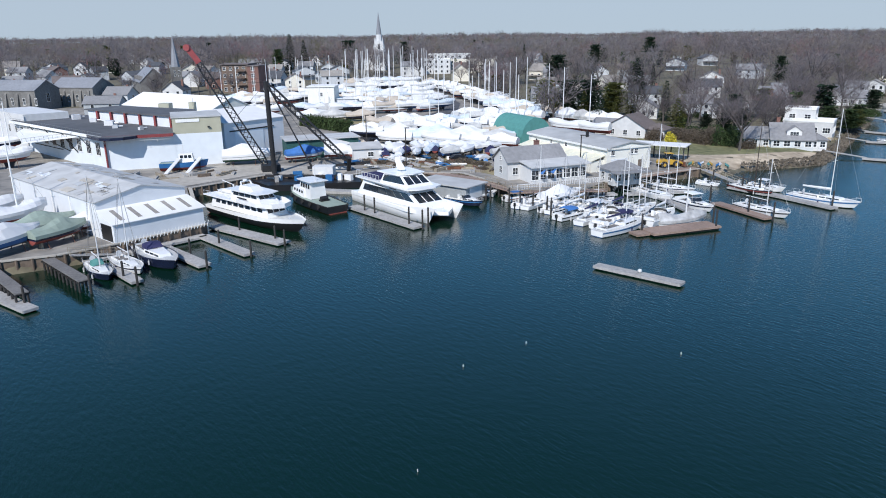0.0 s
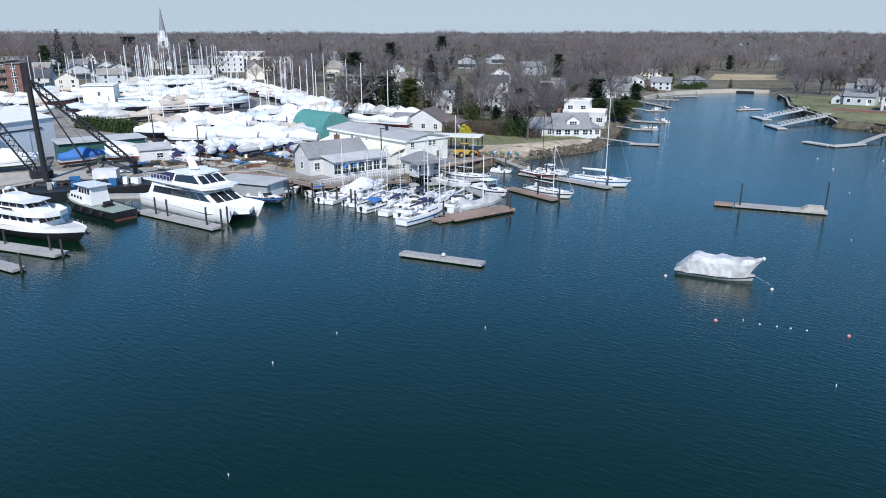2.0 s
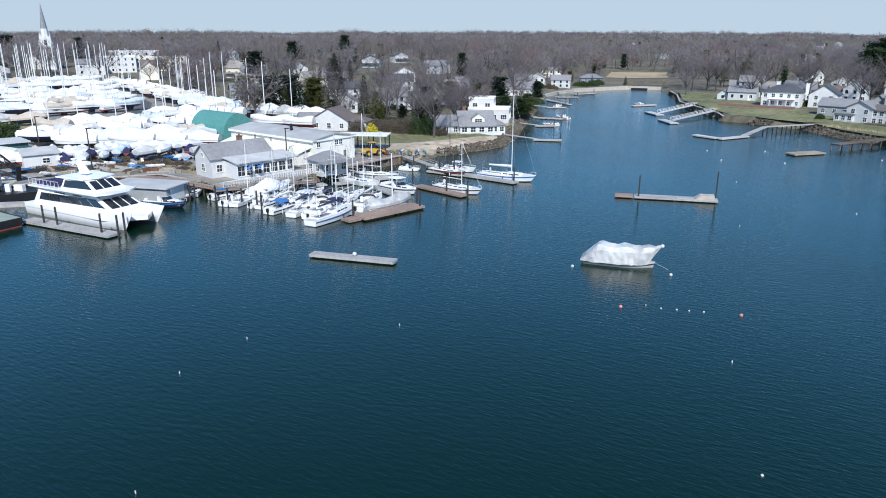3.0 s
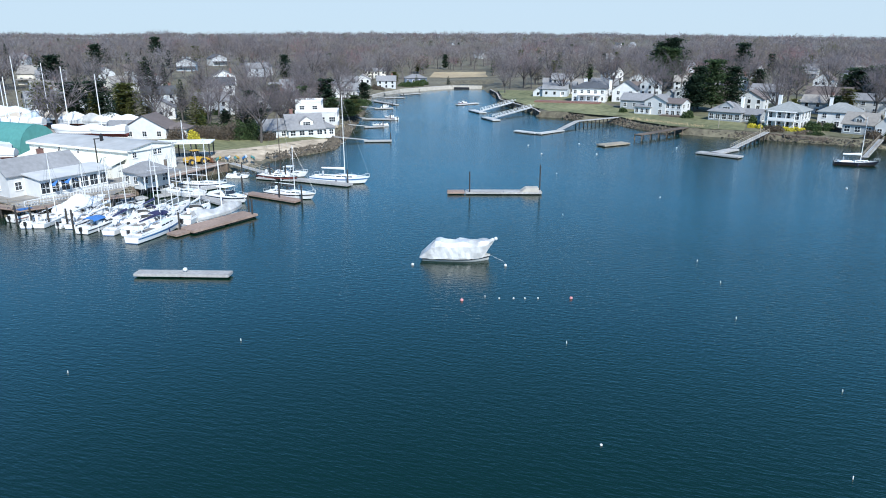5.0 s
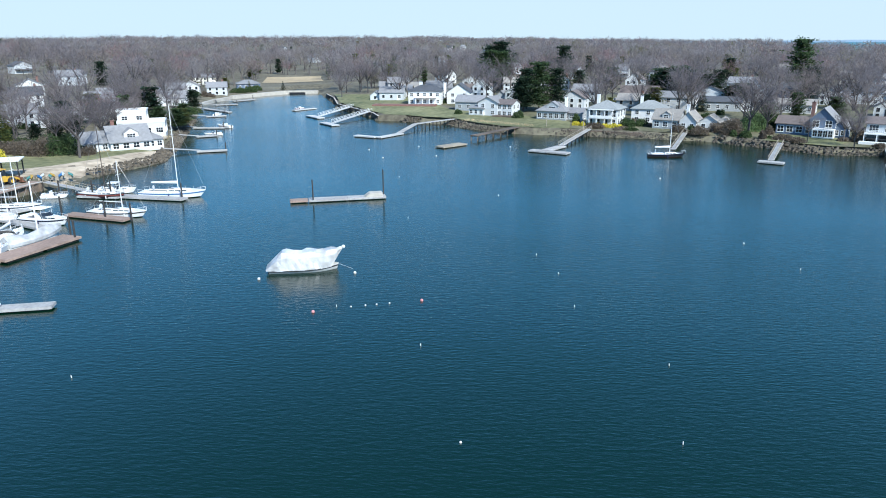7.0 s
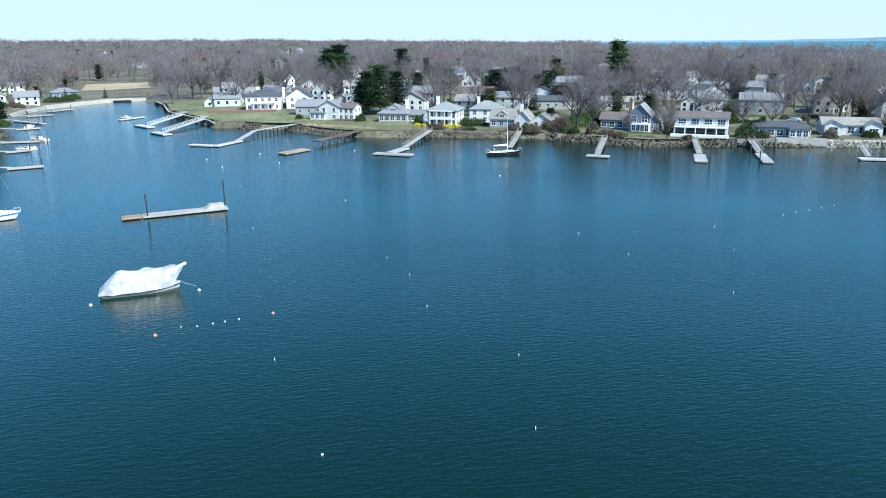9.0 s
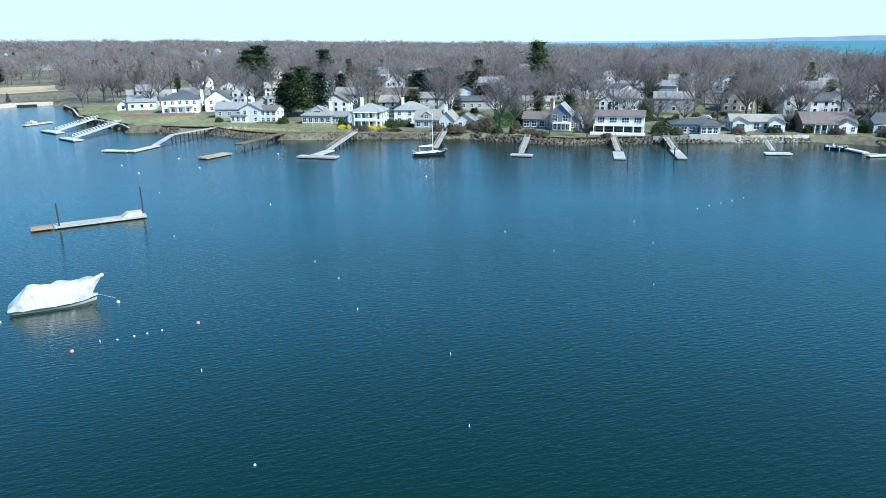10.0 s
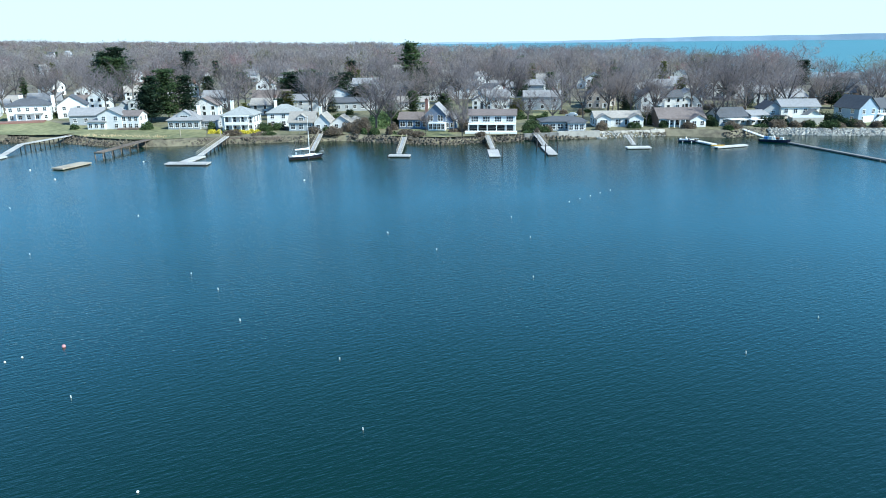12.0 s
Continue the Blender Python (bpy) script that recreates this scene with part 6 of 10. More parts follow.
# ---- working vessels ----
def ferry(x, y, heading):
    ob = thing("catamaran_ferry", pose(x, y, 0, 0, 0, heading), "white catamaran ferry with dark wraparound windows at its dock", "ferry")
    ob.scale = (1.25, 1.12, 1.14)
    for d in (1, -1):
        ln = Lines(21, 2.3, 1.9, 0.6, 0.9, 0.55, 0.14)
        h = Shape()
        S = [i / 14 for i in range(15)]
        for q in (1, -1):
            hs = (1, 0.5, 0, -0.5) if q > 0 else (-0.5, 0, 0.5, 1)
            h.loft([[(ln.point(s, k, q)[0], ln.point(s, k, q)[1] + d * 2.6, ln.point(s, k, q)[2]) for k in hs] for s in S])
        part("hull", h, GEL, ob, smooth=True)
    deckln = Lines(20.6, 7.6, 2.2, 0.4, 0.97, 0.72, 0.05)
    dk = Shape()
    S = [i / 14 for i in range(15)]
    for q in (1, -1):
        dk.loft([[(deckln.x(s, 1), q * deckln.half(s), z0) for z0 in ((1.7, 1.15) if q > 0 else (1.15, 1.7))] for s in S])
    dk.loft([[(deckln.x(s, 1), deckln.half(s) * k, 1.7) for k in (-1, 1)] for s in S])
    dk.add([(-10.3, -3.7, 1.15), (-10.3, 3.7, 1.15), (-10.3, 3.7, 1.7), (-10.3, -3.7, 1.7)], [(0, 3, 2, 1)])
    part("deck", dk, GEL, ob)
    b = (-8.6, 7.8, 7.0, 5.2, 1.7, 2.4)
    part("saloon", cabin_shape(*b, 1.3), GEL, ob)
    window_panes(ob, "saloon_window", *b, 0.32, 0.74, 0.003, True, 1.3, 6)
    up = part("upper_deck", Shape().prism([(-9.2, -3.5), (4.6, -3.3), (5.4, -1.6), (5.4, 1.6), (4.6, 3.3), (-9.2, 3.5)], 4.2, 4.42), GEL, ob)
    b = (-2.6, 3.8, 6.2, 4.8, 4.42, 1.5)
    part("wheelhouse", cabin_shape(*b, 1.0), GEL, ob)
    window_panes(ob, "wheelhouse_window", *b, 0.22, 0.86, 0.002, True, 1.0, 3)
    part("wheelhouse_roof", Shape().prism([(-3.6, -2.9), (1.4, -2.6), (2.0, 0), (1.4, 2.6), (-3.6, 2.9)], 5.92, 6.08), GEL, ob)
    mast = part("radar_mast", Shape().loft([[(-1.6, -0.5, 6.3), (-0.6, -0.5, 6.3), (-0.6, 0.5, 6.3), (-1.6, 0.5, 6.3)], [(-2.6, -0.25, 8.2), (-2.1, -0.25, 8.2), (-2.1, 0.25, 8.2), (-2.6, 0.25, 8.2)]], True, (True, True)), GEL, ob)
    part("radar", Shape().box(-2.6, -2.2, -0.9, 0.9, 8.25, 8.45), GEL, mast)
    rails = Shape()
    for d in (1, -1):
        for k in range(9):
            rails.rod((-9 + 0.8 * k, d * 3.35, 4.42), (-9 + 0.8 * k, d * 3.35, 5.4), 0.03, n=4)
        rails.beam((-9, d * 3.35, 5.4), (-2.6, d * 3.35, 5.4), 0.05)
    rails.beam((-9, -3.35, 5.4), (-9, 3.35, 5.4), 0.05)
    for d in (1, -1):
        for k in range(6):
            s = 0.72 + 0.26 * k / 5
            rails.rod((deckln.x(s, 1), d * deckln.half(s) * 0.97, 1.7), (deckln.x(s, 1), d * deckln.half(s) * 0.97, 2.6), 0.03, n=4)
    part("guard_rail", rails, ALU, ob)
    for k in range(4):
        part("bench", Shape().box(-8.4 + 1.3 * k, -7.9 + 1.3 * k, -2.6, 2.6, 4.42, 4.85), CANVASNAVY, ob)
    st = Shape()
    for d in (1, -1):
        st.add([(-9.5, d * 3.83, 1.32), (6.5, d * 3.78, 1.32), (6.5, d * 3.78, 1.45), (-9.5, d * 3.83, 1.45)], [(0, 1, 2, 3)])
    part("lettering_bars", Shape().box(-3.5, -1.2, -3.53, -3.515, 3.88, 4.05).box(0.2, 2.0, -3.36, -3.345, 3.88, 4.05), STEEL, ob)
    return ob


def motor_yacht(x, y, heading):
    ob = thing("motor_yacht", pose(x, y, 0, 0, 0, heading), "large white three-deck motor yacht with black lower hull", "motor yacht")
    ob.scale = (1.03, 1.0, 0.8)
    ln = Lines(25, 6.2, 2.05, 0.8, 0.85, 0.55, 0.12)
    S = [i / 14 for i in range(15)]
    lo, hi = Shape(), Shape()
    for q in (1, -1):
        a = (0.74, 0.3, -0.3) if q > 0 else (-0.3, 0.3, 0.74)
        lo.loft([[ln.point(s, k, q) for k in a] for s in S])
        a = (1.12, 0.74) if q > 0 else (0.74, 1.12)
        hi.loft([[(ln.x(s, k), q * ln.half(s) * 1.0, ln.sheer(s) * k) for k in a] for s in S])
    lo.add([ln.point(0, k, q) for k in (0.74, -0.3) for q in (1, -1)], [(0, 1, 3, 2)])
    hi.add([(ln.x(0, 1), q * ln.half(0), ln.sheer(0) * k) for k in (1.12, 0.74) for q in (1, -1)], [(0, 1, 3, 2)])
    part("hull", lo, BLACKHULL, ob, smooth=True)
    part("bulwark", hi, GEL, ob, smooth=True)
    part("deck", Shape().loft([[(ln.x(s, 1), ln.half(s) * k * 0.98, ln.sheer(s)) for k in (-1, 1)] for s in S]), NONSKID, ob)
    b = (-10.5, 5.6, 5.2, 4.2, 2.1, 2.3)
    part("saloon", cabin_shape(*b, 0.3), GEL, ob)
    window_panes(ob, "saloon_window", *b, 0.45, 0.8, 0.03, True, 0.3, 8)
    part("boat_deck", Shape().prism([(-12.3, -3.0), (3.6, -3.0), (6.6, -1.9), (7.4, 0), (6.6, 1.9), (3.6, 3.0), (-12.3, 3.0)], 4.4, 4.6), GEL, ob)
    bw = Shape()
    pts = [(-2, -3.0), (3.6, -3.0), (6.6, -1.9), (7.4, 0), (6.6, 1.9), (3.6, 3.0), (-2, 3.0)]
    for a, c in zip(pts, pts[1:]):
        bw.beam((*a, 4.95), (*c, 4.95), 0.08, 0.75)
    part("portuguese_bridge", bw, GEL, ob)
    b = (-5.0, 3.6, 4.2, 3.6, 4.6, 2.0)
    part("wheelhouse", cabin_shape(*b, 0.5), GEL, ob)
    window_panes(ob, "wheelhouse_window", *b, 0.5, 0.88, 0.02, True, 0.5, 4)
    part("wheelhouse_roof", Shape().prism([(-6, -2.5), (2.9, -2.2), (3.6, 0), (2.9, 2.2), (-6, 2.5)], 6.6, 6.76), GEL, ob)
    part("fly_bridge", cabin_shape(-3.5, 0.5, 2.6, 2.2, 6.76, 0.9, 0.8), GEL, ob)
    mast = part("radar_arch", Shape().beam((-2.5, -1.3, 6.7), (-3.3, -0.9, 8.3), 0.2).beam((-2.5, 1.3, 6.7), (-3.3, 0.9, 8.3), 0.2).beam((-3.3, -0.9, 8.3), (-3.3, 0.9, 8.3), 0.25), GEL, ob)
    part("radar", Shape().rod((-3.3, 0, 8.4), (-3.3, 0, 8.7), 0.4, n=10), GEL, mast)
    part("tender", Shape().loft([[(-11.3 + 3.6 * s, y * (0.75 - 0.6 * s ** 3), 4.75 + z) for y, z in ((-1, 0.5), (-0.6, 0), (0.6, 0), (1, 0.5))] for s in (0, 0.4, 0.75, 1)], False, (True, True)), GEL, ob)
    part("davit", Shape().rod((-7, 0, 4.6), (-7, 0, 6.9), 0.1).rod((-7, 0, 6.9), (-10.5, 0, 7.4), 0.08), GEL, ob)
    r = Shape()
    for q in (1, -1):
        for k in range(13):
            s = 0.05 + 0.93 * k / 12
            p = (ln.x(s, 1.12), q * ln.half(s), ln.sheer(s) * 1.12)
            r.rod(p, (p[0], p[1], p[2] + 0.5), 0.025, n=4)
        for k in range(8):
            r.rod((-12 + 1.3 * k, q * 2.95, 4.6), (-12 + 1.3 * k, q * 2.95, 5.5), 0.025, n=4)
        r.beam((-12, q * 2.95, 5.5), (-2.5, q * 2.95, 5.5), 0.04)
    part("guard_rail", r, ALU, ob)
    part("boot_stripe", Shape().beam((-12.2, -2.7, 0.35), (-11, -2.75, 0.35), 0.05), FOULRED, ob)
    part("lettering_bars", Shape().box(-2.6, 0.2, -2.36, -2.34, 5.2, 5.5), STEEL, ob)
    part("anchor", Shape().beam((11.6, 0.4, 2.2), (12.0, 0.5, 1.4), 0.18).beam((11.7, 0.1, 1.5), (11.9, 0.9, 1.5), 0.16), STEEL, ob)
    return ob


def workboat(x, y, heading):
    ob = thing("workboat", pose(x, y, 0, 0, 0, heading), "black-hulled workboat with white wheelhouse and green aft deck", "workboat")
    ob.scale = (1.18, 1.1, 1.05)
    ln = Lines(15.5, 4.8, 1.5, 0.6, 0.85, 0.5, 0.1)
    hull_parts(ob, ln, BLACKHULL, FOULRED, CANVASG, TYRE)
    b = (0.2, 5.2, 3.4, 2.4, 1.5, 1.5)
    part("trunk_cabin", cabin_shape(*b, 0.2), GEL, ob)
    window_panes(ob, "trunk_window", *b, 0.45, 0.75, 0.08, False, 0.2, 4)
    b = (-1.8, 2.6, 3.0, 2.6, 1.5, 3.0)
    part("wheelhouse", cabin_shape(*b, 0.12), GEL, ob)
    window_panes(ob, "wheelhouse_window", *b, 0.58, 0.85, 0.05, True, 0.12, 4)
    part("roof", Shape().prism([(-2.2, -1.8), (2.5, -1.6), (2.8, 0), (2.5, 1.6), (-2.2, 1.8)], 4.5, 4.62), GEL, ob)
    part("mast", Shape().rod((-1, 0, 4.6), (-1, 0, 7.0), 0.07), ALU, ob)
    part("winch", Shape().rod((-3.6, -0.6, 1.9), (-3.6, 0.6, 1.9), 0.4).box(-4, -3.2, -0.8, 0.8, 1.45, 1.7), STEEL, ob)
    for k in range(5):
        for d in (1, -1):
            s = 0.15 + 0.16 * k
            p = ln.point(s, 0.7, d)
            part("tyre_fender", Shape().rod((p[0], p[1] + d * 0.02, p[2]), (p[0], p[1] + d * 0.22, p[2]), 0.38, n=10), TYRE, ob)
    return ob


ferry(-6.6, 124.4, -53.5)
motor_yacht(-31.6, 116.6, -41.7)
workboat(-24.4, 128.8, 128)


def lattice(shape, a, b, w0, w1, n, bar):
    """A square lattice boom from a to b."""
    a, b = Vector(a), Vector(b)
    d = (b - a).normalized()
    s = d.cross(Vector((0, 0, 1))).normalized()
    u = s.cross(d)
    ring = []
    for k in range(n + 1):
        f = k / n
        w = (w0 + (w1 - w0) * f) / 2 * min(1.0, 0.35 + f * 8, 0.35 + (1 - f) * 8)
        c = a.lerp(b, f)
        ring.append([c + s * i * w + u * j * w for i, j in ((1, 1), (-1, 1), (-1, -1), (1, -1))])
    for k in range(n):
        for i in range(4):
            shape.beam(ring[k][i], ring[k + 1][i], bar)
            shape.beam(ring[k][i], ring[k + 1][(i + 1) % 4], bar * 0.6)


ob = thing("crane_barge", pose(0, 0, 0), "black steel crane barge with lattice booms and red boom tip", "crane barge")
part("barge_hull", Shape().prism([(-41, 147), (-36, 141), (-17, 144), (-18.5, 151), (-22, 149.5), (-30, 152)], -0.8, 1.3), BLACKHULL, ob)
part("barge_hull", Shape().box(-9, 9, -5.0, 5.0, -0.8, 1.35), BLACKHULL, ob, m=pose(-29, 149.4, 0, 0, 0, -4))
part("mast_post", Shape().rod((-37.0, 152.0, 1.0), (-37.3, 152.0, 21.6), 0.55, 0.5, 10), STEEL, ob)
bm1 = Shape()
lattice(bm1, (-39.5, 156.5, 2.4), (-52.0, 153.4, 26.2), 1.5, 1.3, 22, 0.2)
part("boom", bm1, STEEL, ob)
part("boom_tip", Shape().beam((-51.5, 153.5, 25.5), (-53.7, 152.9, 28.9), 1.0, 1.2).rod((-53.5, 152.3, 28.6), (-53.5, 153.5, 28.6), 0.7, n=12), REDPAINT, ob)
bm2 = Shape()
lattice(bm2, (-37.2, 152.0, 21.0), (-21.0, 153.0, 4.2), 1.2, 1.0, 16, 0.22)
bm2.beam((-36.8, 151.6, 20.5), (-27.5, 150.0, 2.0), 0.22).beam((-36.8, 152.4, 20.5), (-29.0, 154.5, 2.0), 0.22)
part("back_leg", bm2, STEEL, ob)
part("deck_beam", Shape().beam((-38, 148, 2.0), (-18.5, 146.5, 2.0), 0.5).beam((-30, 154, 2.6), (-16, 154.6, 3.6), 0.6).beam((-21, 154.5, 1.5), (-20.4, 152.4, 5.0), 0.8), STEEL, ob)
lines = Shape()
for q in ((-49, 154.2, 21), (-45, 155.2, 14), (-53, 153, 28.0)):
    lines.rod((-37.2, 152, 21.4), q, 0.035, n=4, cap=False)
lines.rod((-53.5, 152.6, 28.4), (-53.5, 152.6, 16), 0.03, n=4, cap=False).rod((-37.2, 152, 21.4), (-24, 150.5, 2), 0.035, n=4, cap=False)
part("hoist_wire", lines, STEEL, ob)
rng = random.Random(41)
for k in range(16):
    px, py = rng.uniform(-38, -19), rng.uniform(144.5, 150.5)
    part("deck_gear", Shape().box(-rng.uniform(0.3, 1.4), rng.uniform(0.3, 1.4), -0.4, 0.4, 1.3, 1.3 + rng.uniform(0.4, 1.5)), rng.choice((STEEL, RUST, STEEL, GEL, DECKING, BLUEHULL)), ob, m=pose(px, py, 0, 0, 0, rng.uniform(0, 180)))
part("crane_house", Shape().box(-2, 2, -1.5, 1.5, 1.3, 3.2).box(0.8, 1.9, -1.9, -1.5, 1.5, 3.0), STEEL, ob, m=pose(-38.5, 155.2, 0, 0, 0, 20))
part("work_raft", Shape().box(-7, 7, -1.2, 1.2, -0.3, 0.5), DECKING, ob, m=pose(-24, 140.0, 0, 0, 0, -12))
part("deck_cabin", Shape().box(-2.2, 2.2, -1.5, 1.5, 1.3, 3.9), SIDINGS["white"], ob, m=pose(-25.5, 149.0, 0, 0, 0, -4))

# the floating grey workshop behind the ferry
ob = thing("floating_workshop", pose(1.6, 133.8, 0, 0, 0, -38), "low floating workshop with flat grey roof", "boathouse")
part("pontoon", Shape().box(-6.5, 6.5, -3.6, 3.6, -0.4, 0.55), PILE, ob)
part("wall", Shape().box(-6, 6, -3.1, 3.1, 0.55, 3.1), SIDINGS["grey"], ob)
part("roof", Shape().box(-6.5, 6.5, -3.6, 3.6, 3.1, 3.3), SHEDROOF, ob)
part("end_panel", Shape().box(6.0, 6.05, -2.0, 2.0, 0.7, 2.9), GEL, ob)
motorboat(pose(4.3, 128.2, 0, 0, 0, -42), 8.5, NAVY, FOULBLACK, label="dark blue motorboat with white cuddy beside the workshop", outboard=True)


# ---- quay walls, docks, piles and buoys ----
def bulkhead(points, top, label, spacing=1.6):
    ob = thing("bulkhead_1", pose(0, 0, 0), label, "quay wall", kind="structure")
    wall, cap = Shape(), Shape()
    piles = []
    for (ax, ay), (bx, by) in zip(points, points[1:]):
        wall.beam((ax, ay, (top - 1.2) / 2), (bx, by, (top - 1.2) / 2), 0.35, top + 1.2)
        cap.beam((ax, ay, top + 0.06), (bx, by, top + 0.06), 0.7, 0.16)
        n = max(1, int(math.hypot(bx - ax, by - ay) / spacing))
        piles += [(ax + (bx - ax) * (k + 0.5) / n, ay + (by - ay) * (k + 0.5) / n, (by - ay), -(bx - ax)) for k in range(n)]
    part("sheet_wall", wall, BULK, ob)
    part("capping", cap, CONCRETE, ob)
    me = Shape().rod((0, 0, -1.2), (0, 0, top + 0.05), 0.2, n=7).mesh("post", BULK)
    for x, y, nx, ny in piles:
        k = 0.3 / math.hypot(nx, ny)
        part("post", me, None, ob, m=pose(x + nx * k, y + ny * k, 0))


bulkhead([(-75, 82), (-60.6, 89), (-53.5, 92), (-47.6, 97.4), (-38.2, 108), (-42, 116), (-50.5, 137), (-38.5, 150)], 1.75, "dark timber bulkhead with concrete capping along the yard quay")
bulkhead([(-38.5, 150), (-22, 147), (-17, 152), (4.5, 150), (11, 139)], 1.75, "stained timber quay wall behind the crane barge")
bulkhead([(33, 138), (45.5, 147), (57, 152)], 1.75, "timber bulkhead beside the launching ramp")
bulkhead([(253, 286), (239, 265), (215, 236), (196, 195), (189.5, 186)], 1.75, "dark stained sea wall below the lawn", 3.0)
patch("quay", ((-40.5, 112), (-44, 117), (-53, 138), (-40, 152), (-22, 149), (-20, 160), (-52, 163), (-64, 150), (-50, 112)), CONCRETE, 0.1, "cracked tan concrete apron round the slip", "quay", 5)

PILEMESH = {}


def piling(x, y, top=2.6, material=None, r=0.16, group="mooring piles"):
    key = (top, r, material.name if material else "")
    if key not in PILEMESH:
        PILEMESH[key] = Shape().rod((0, 0, -1.5), (0, 0, top - 0.15), r, r * 0.95, 9, False).rod((0, 0, top - 0.15), (0, 0, top), r * 0.95, r * 0.45, 9).mesh("piling", material or PILE)
    ob = new("piling", PILEMESH[key])
    ob.matrix_basis = pose(x, y, 0)
    return tagged(ob, "tarred timber mooring pile standing in the water" if not material else "bare weathered timber pile standing in the water", "piling", group)


def dock(x0, y0, x1, y1, w, label, material=None, z=0.5, group="floating docks"):
    L = math.hypot(x1 - x0, y1 - y0)
    ob = thing("floating_dock", pose((x0 + x1) / 2, (y0 + y1) / 2, 0, 0, 0, math.degrees(math.atan2(y1 - y0, x1 - x0))), label, "dock", group)
    n = max(1, round(L / 6))
    for k in range(n):
        a, b = -L / 2 + L * k / n + 0.03, -L / 2 + L * (k + 1) / n - 0.03
        part("deck_section", Shape().box(a, b, -w / 2, w / 2, z - 0.08, z), material or DECKING, ob)
        part("float_tank", Shape().box(a + 0.3, b - 0.3, -w / 2 + 0.15, w / 2 - 0.15, -0.3, z - 0.3), TYRE, ob)
    part("fascia", Shape().box(-L / 2, L / 2, -w / 2 - 0.07, -w / 2, z - 0.32, z - 0.01).box(-L / 2, L / 2, w / 2, w / 2 + 0.07, z - 0.32, z - 0.01).box(-L / 2 - 0.07, -L / 2, -w / 2, w / 2, z - 0.32, z - 0.01).box(L / 2, L / 2 + 0.07, -w / 2, w / 2, z - 0.32, z - 0.01), material or DECKING, ob)
    return ob


def pier(x0, y0, x1, y1, w, z0, z1, label, material=None, rail=True, bents=True, name="pier", posts=None, tint=None, bay=3.6):
    L = math.hypot(x1 - x0, y1 - y0)
    ob = thing(name, pose(x0, y0, 0, 0, 0, math.degrees(math.atan2(y1 - y0, x1 - x0))), label, name, "piers and gangways")

    def at(x, y, dz=0.0):
        return (x, y, z0 + (z1 - z0) * x / L + dz)

    dk = Shape()
    dk.add([at(x, y, e) for e in (-0.14, 0) for x, y in ((0, -w / 2), (L, -w / 2), (L, w / 2), (0, w / 2))], [(3, 2, 1, 0), (4, 5, 6, 7), (0, 1, 5, 4), (1, 2, 6, 5), (2, 3, 7, 6), (3, 0, 4, 7)])
    part("walkway", dk, material or DECKING, ob)
    if bents:
        n = max(1, int(L / bay))
        for k in range(n + 1):
            x = 0.3 + (L - 0.6) * k / n
            for d in (1, -1):
                q = at(x, d * (w / 2 - 0.1))
                part("post", Shape().rod((q[0], q[1], -2), (q[0], q[1], q[2] - 0.1), 0.15, n=7), posts or PILE, ob)
            a, b = at(x, w / 2 + 0.2, -0.25), at(x, -w / 2 - 0.2, -0.25)
            part("cross_beam", Shape().beam(a, b, 0.2), posts or PILE, ob)
    if rail:
        for d in (1, -1):
            n = max(2, int(L / 2))
            r = Shape()
            for k in range(n + 1):
                q = at(L * k / n, d * (w / 2 - 0.04))
                r.beam(q, (q[0], q[1], q[2] + 0.95), 0.07)
            r.beam(at(0, d * (w / 2 - 0.04), 0.95), at(L, d * (w / 2 - 0.04), 0.95), 0.08).beam(at(0, d * (w / 2 - 0.04), 0.5), at(L, d * (w / 2 - 0.04), 0.5), 0.05)
            part("hand_rail", r, tint or PALEPILE, ob)
    return ob


# yard docks
pier(-54.4, 91.4, -44.7, 82.0, 1.5, 1.6, 1.6, "narrow dark timber finger pier on close-set piles", OLDDECK, rail=False, bay=1.5)
pier(-61.5, 89.0, -50.0, 77.6, 1.5, 1.6, 1.6, "narrow dark timber finger pier on piles", OLDDECK, rail=False, bay=1.5)
dock(-57.5, 82.0, -47.8, 75.2, 1.7, "weathered grey finger dock")
dock(-50.6, 93.4, -37.8, 106.6, 1.8, "weathered grey floating walkway along the quay")
dock(-46.6, 92.0, -39.4, 84.7, 1.5, "weathered grey finger dock between moored yachts")
dock(-41.6, 99.8, -32.8, 91.2, 1.9, "weathered grey finger dock")
dock(-37.9, 106.2, -28.0, 96.2, 1.7, "weathered grey finger dock")
dock(-38.0, 112.4, -24.2, 101.9, 2.4, "weathered grey dock beside the motor yacht")
pier(-52.0, 92.6, -47.5, 96.6, 1.2, 1.7, 0.6, "short grey gangway to the floating walkway", rail=True, bents=False, name="gangway")
for p in ((-39.2, 84.2), (-32.4, 90.8), (-27.7, 96.0), (-24.0, 101.4), (-26.0, 103.9), (-33.0, 109.2), (-44.2, 95.5), (-43.8, 81.4), (-49.6, 77.2), (-36.8, 97.0), (-34, 101.6), (-42.0, 86.6)):
    piling(*p, 2.6)
dock(-16.7, 125.6, -3.9, 110.2, 2.3, "weathered dock alongside the catamaran ferry")
for p in ((-3.3, 110.0), (-5.6, 112.0), (-12.0, 119.6), (-14.0, 121.8), (-2.4, 111.6)):
    piling(*p, 3.4)
for p in ((8.4, 131.2), (9.2, 130.4), (12.5, 127.4), (16.4, 123.0), (18.5, 120.0), (19.0, 118.6), (31.6, 106.6), (44.8, 111.6), (5.0, 135.0), (14.2, 124.4)):
    piling(*p, 3.2)
dock(32.6, 108.6, 21.6, 127.0, 1.3, "grey marina pontoon among moored boats")
dock(41.6, 131.5, 43.6, 119.0, 1.6, "grey marina pontoon among moored boats")
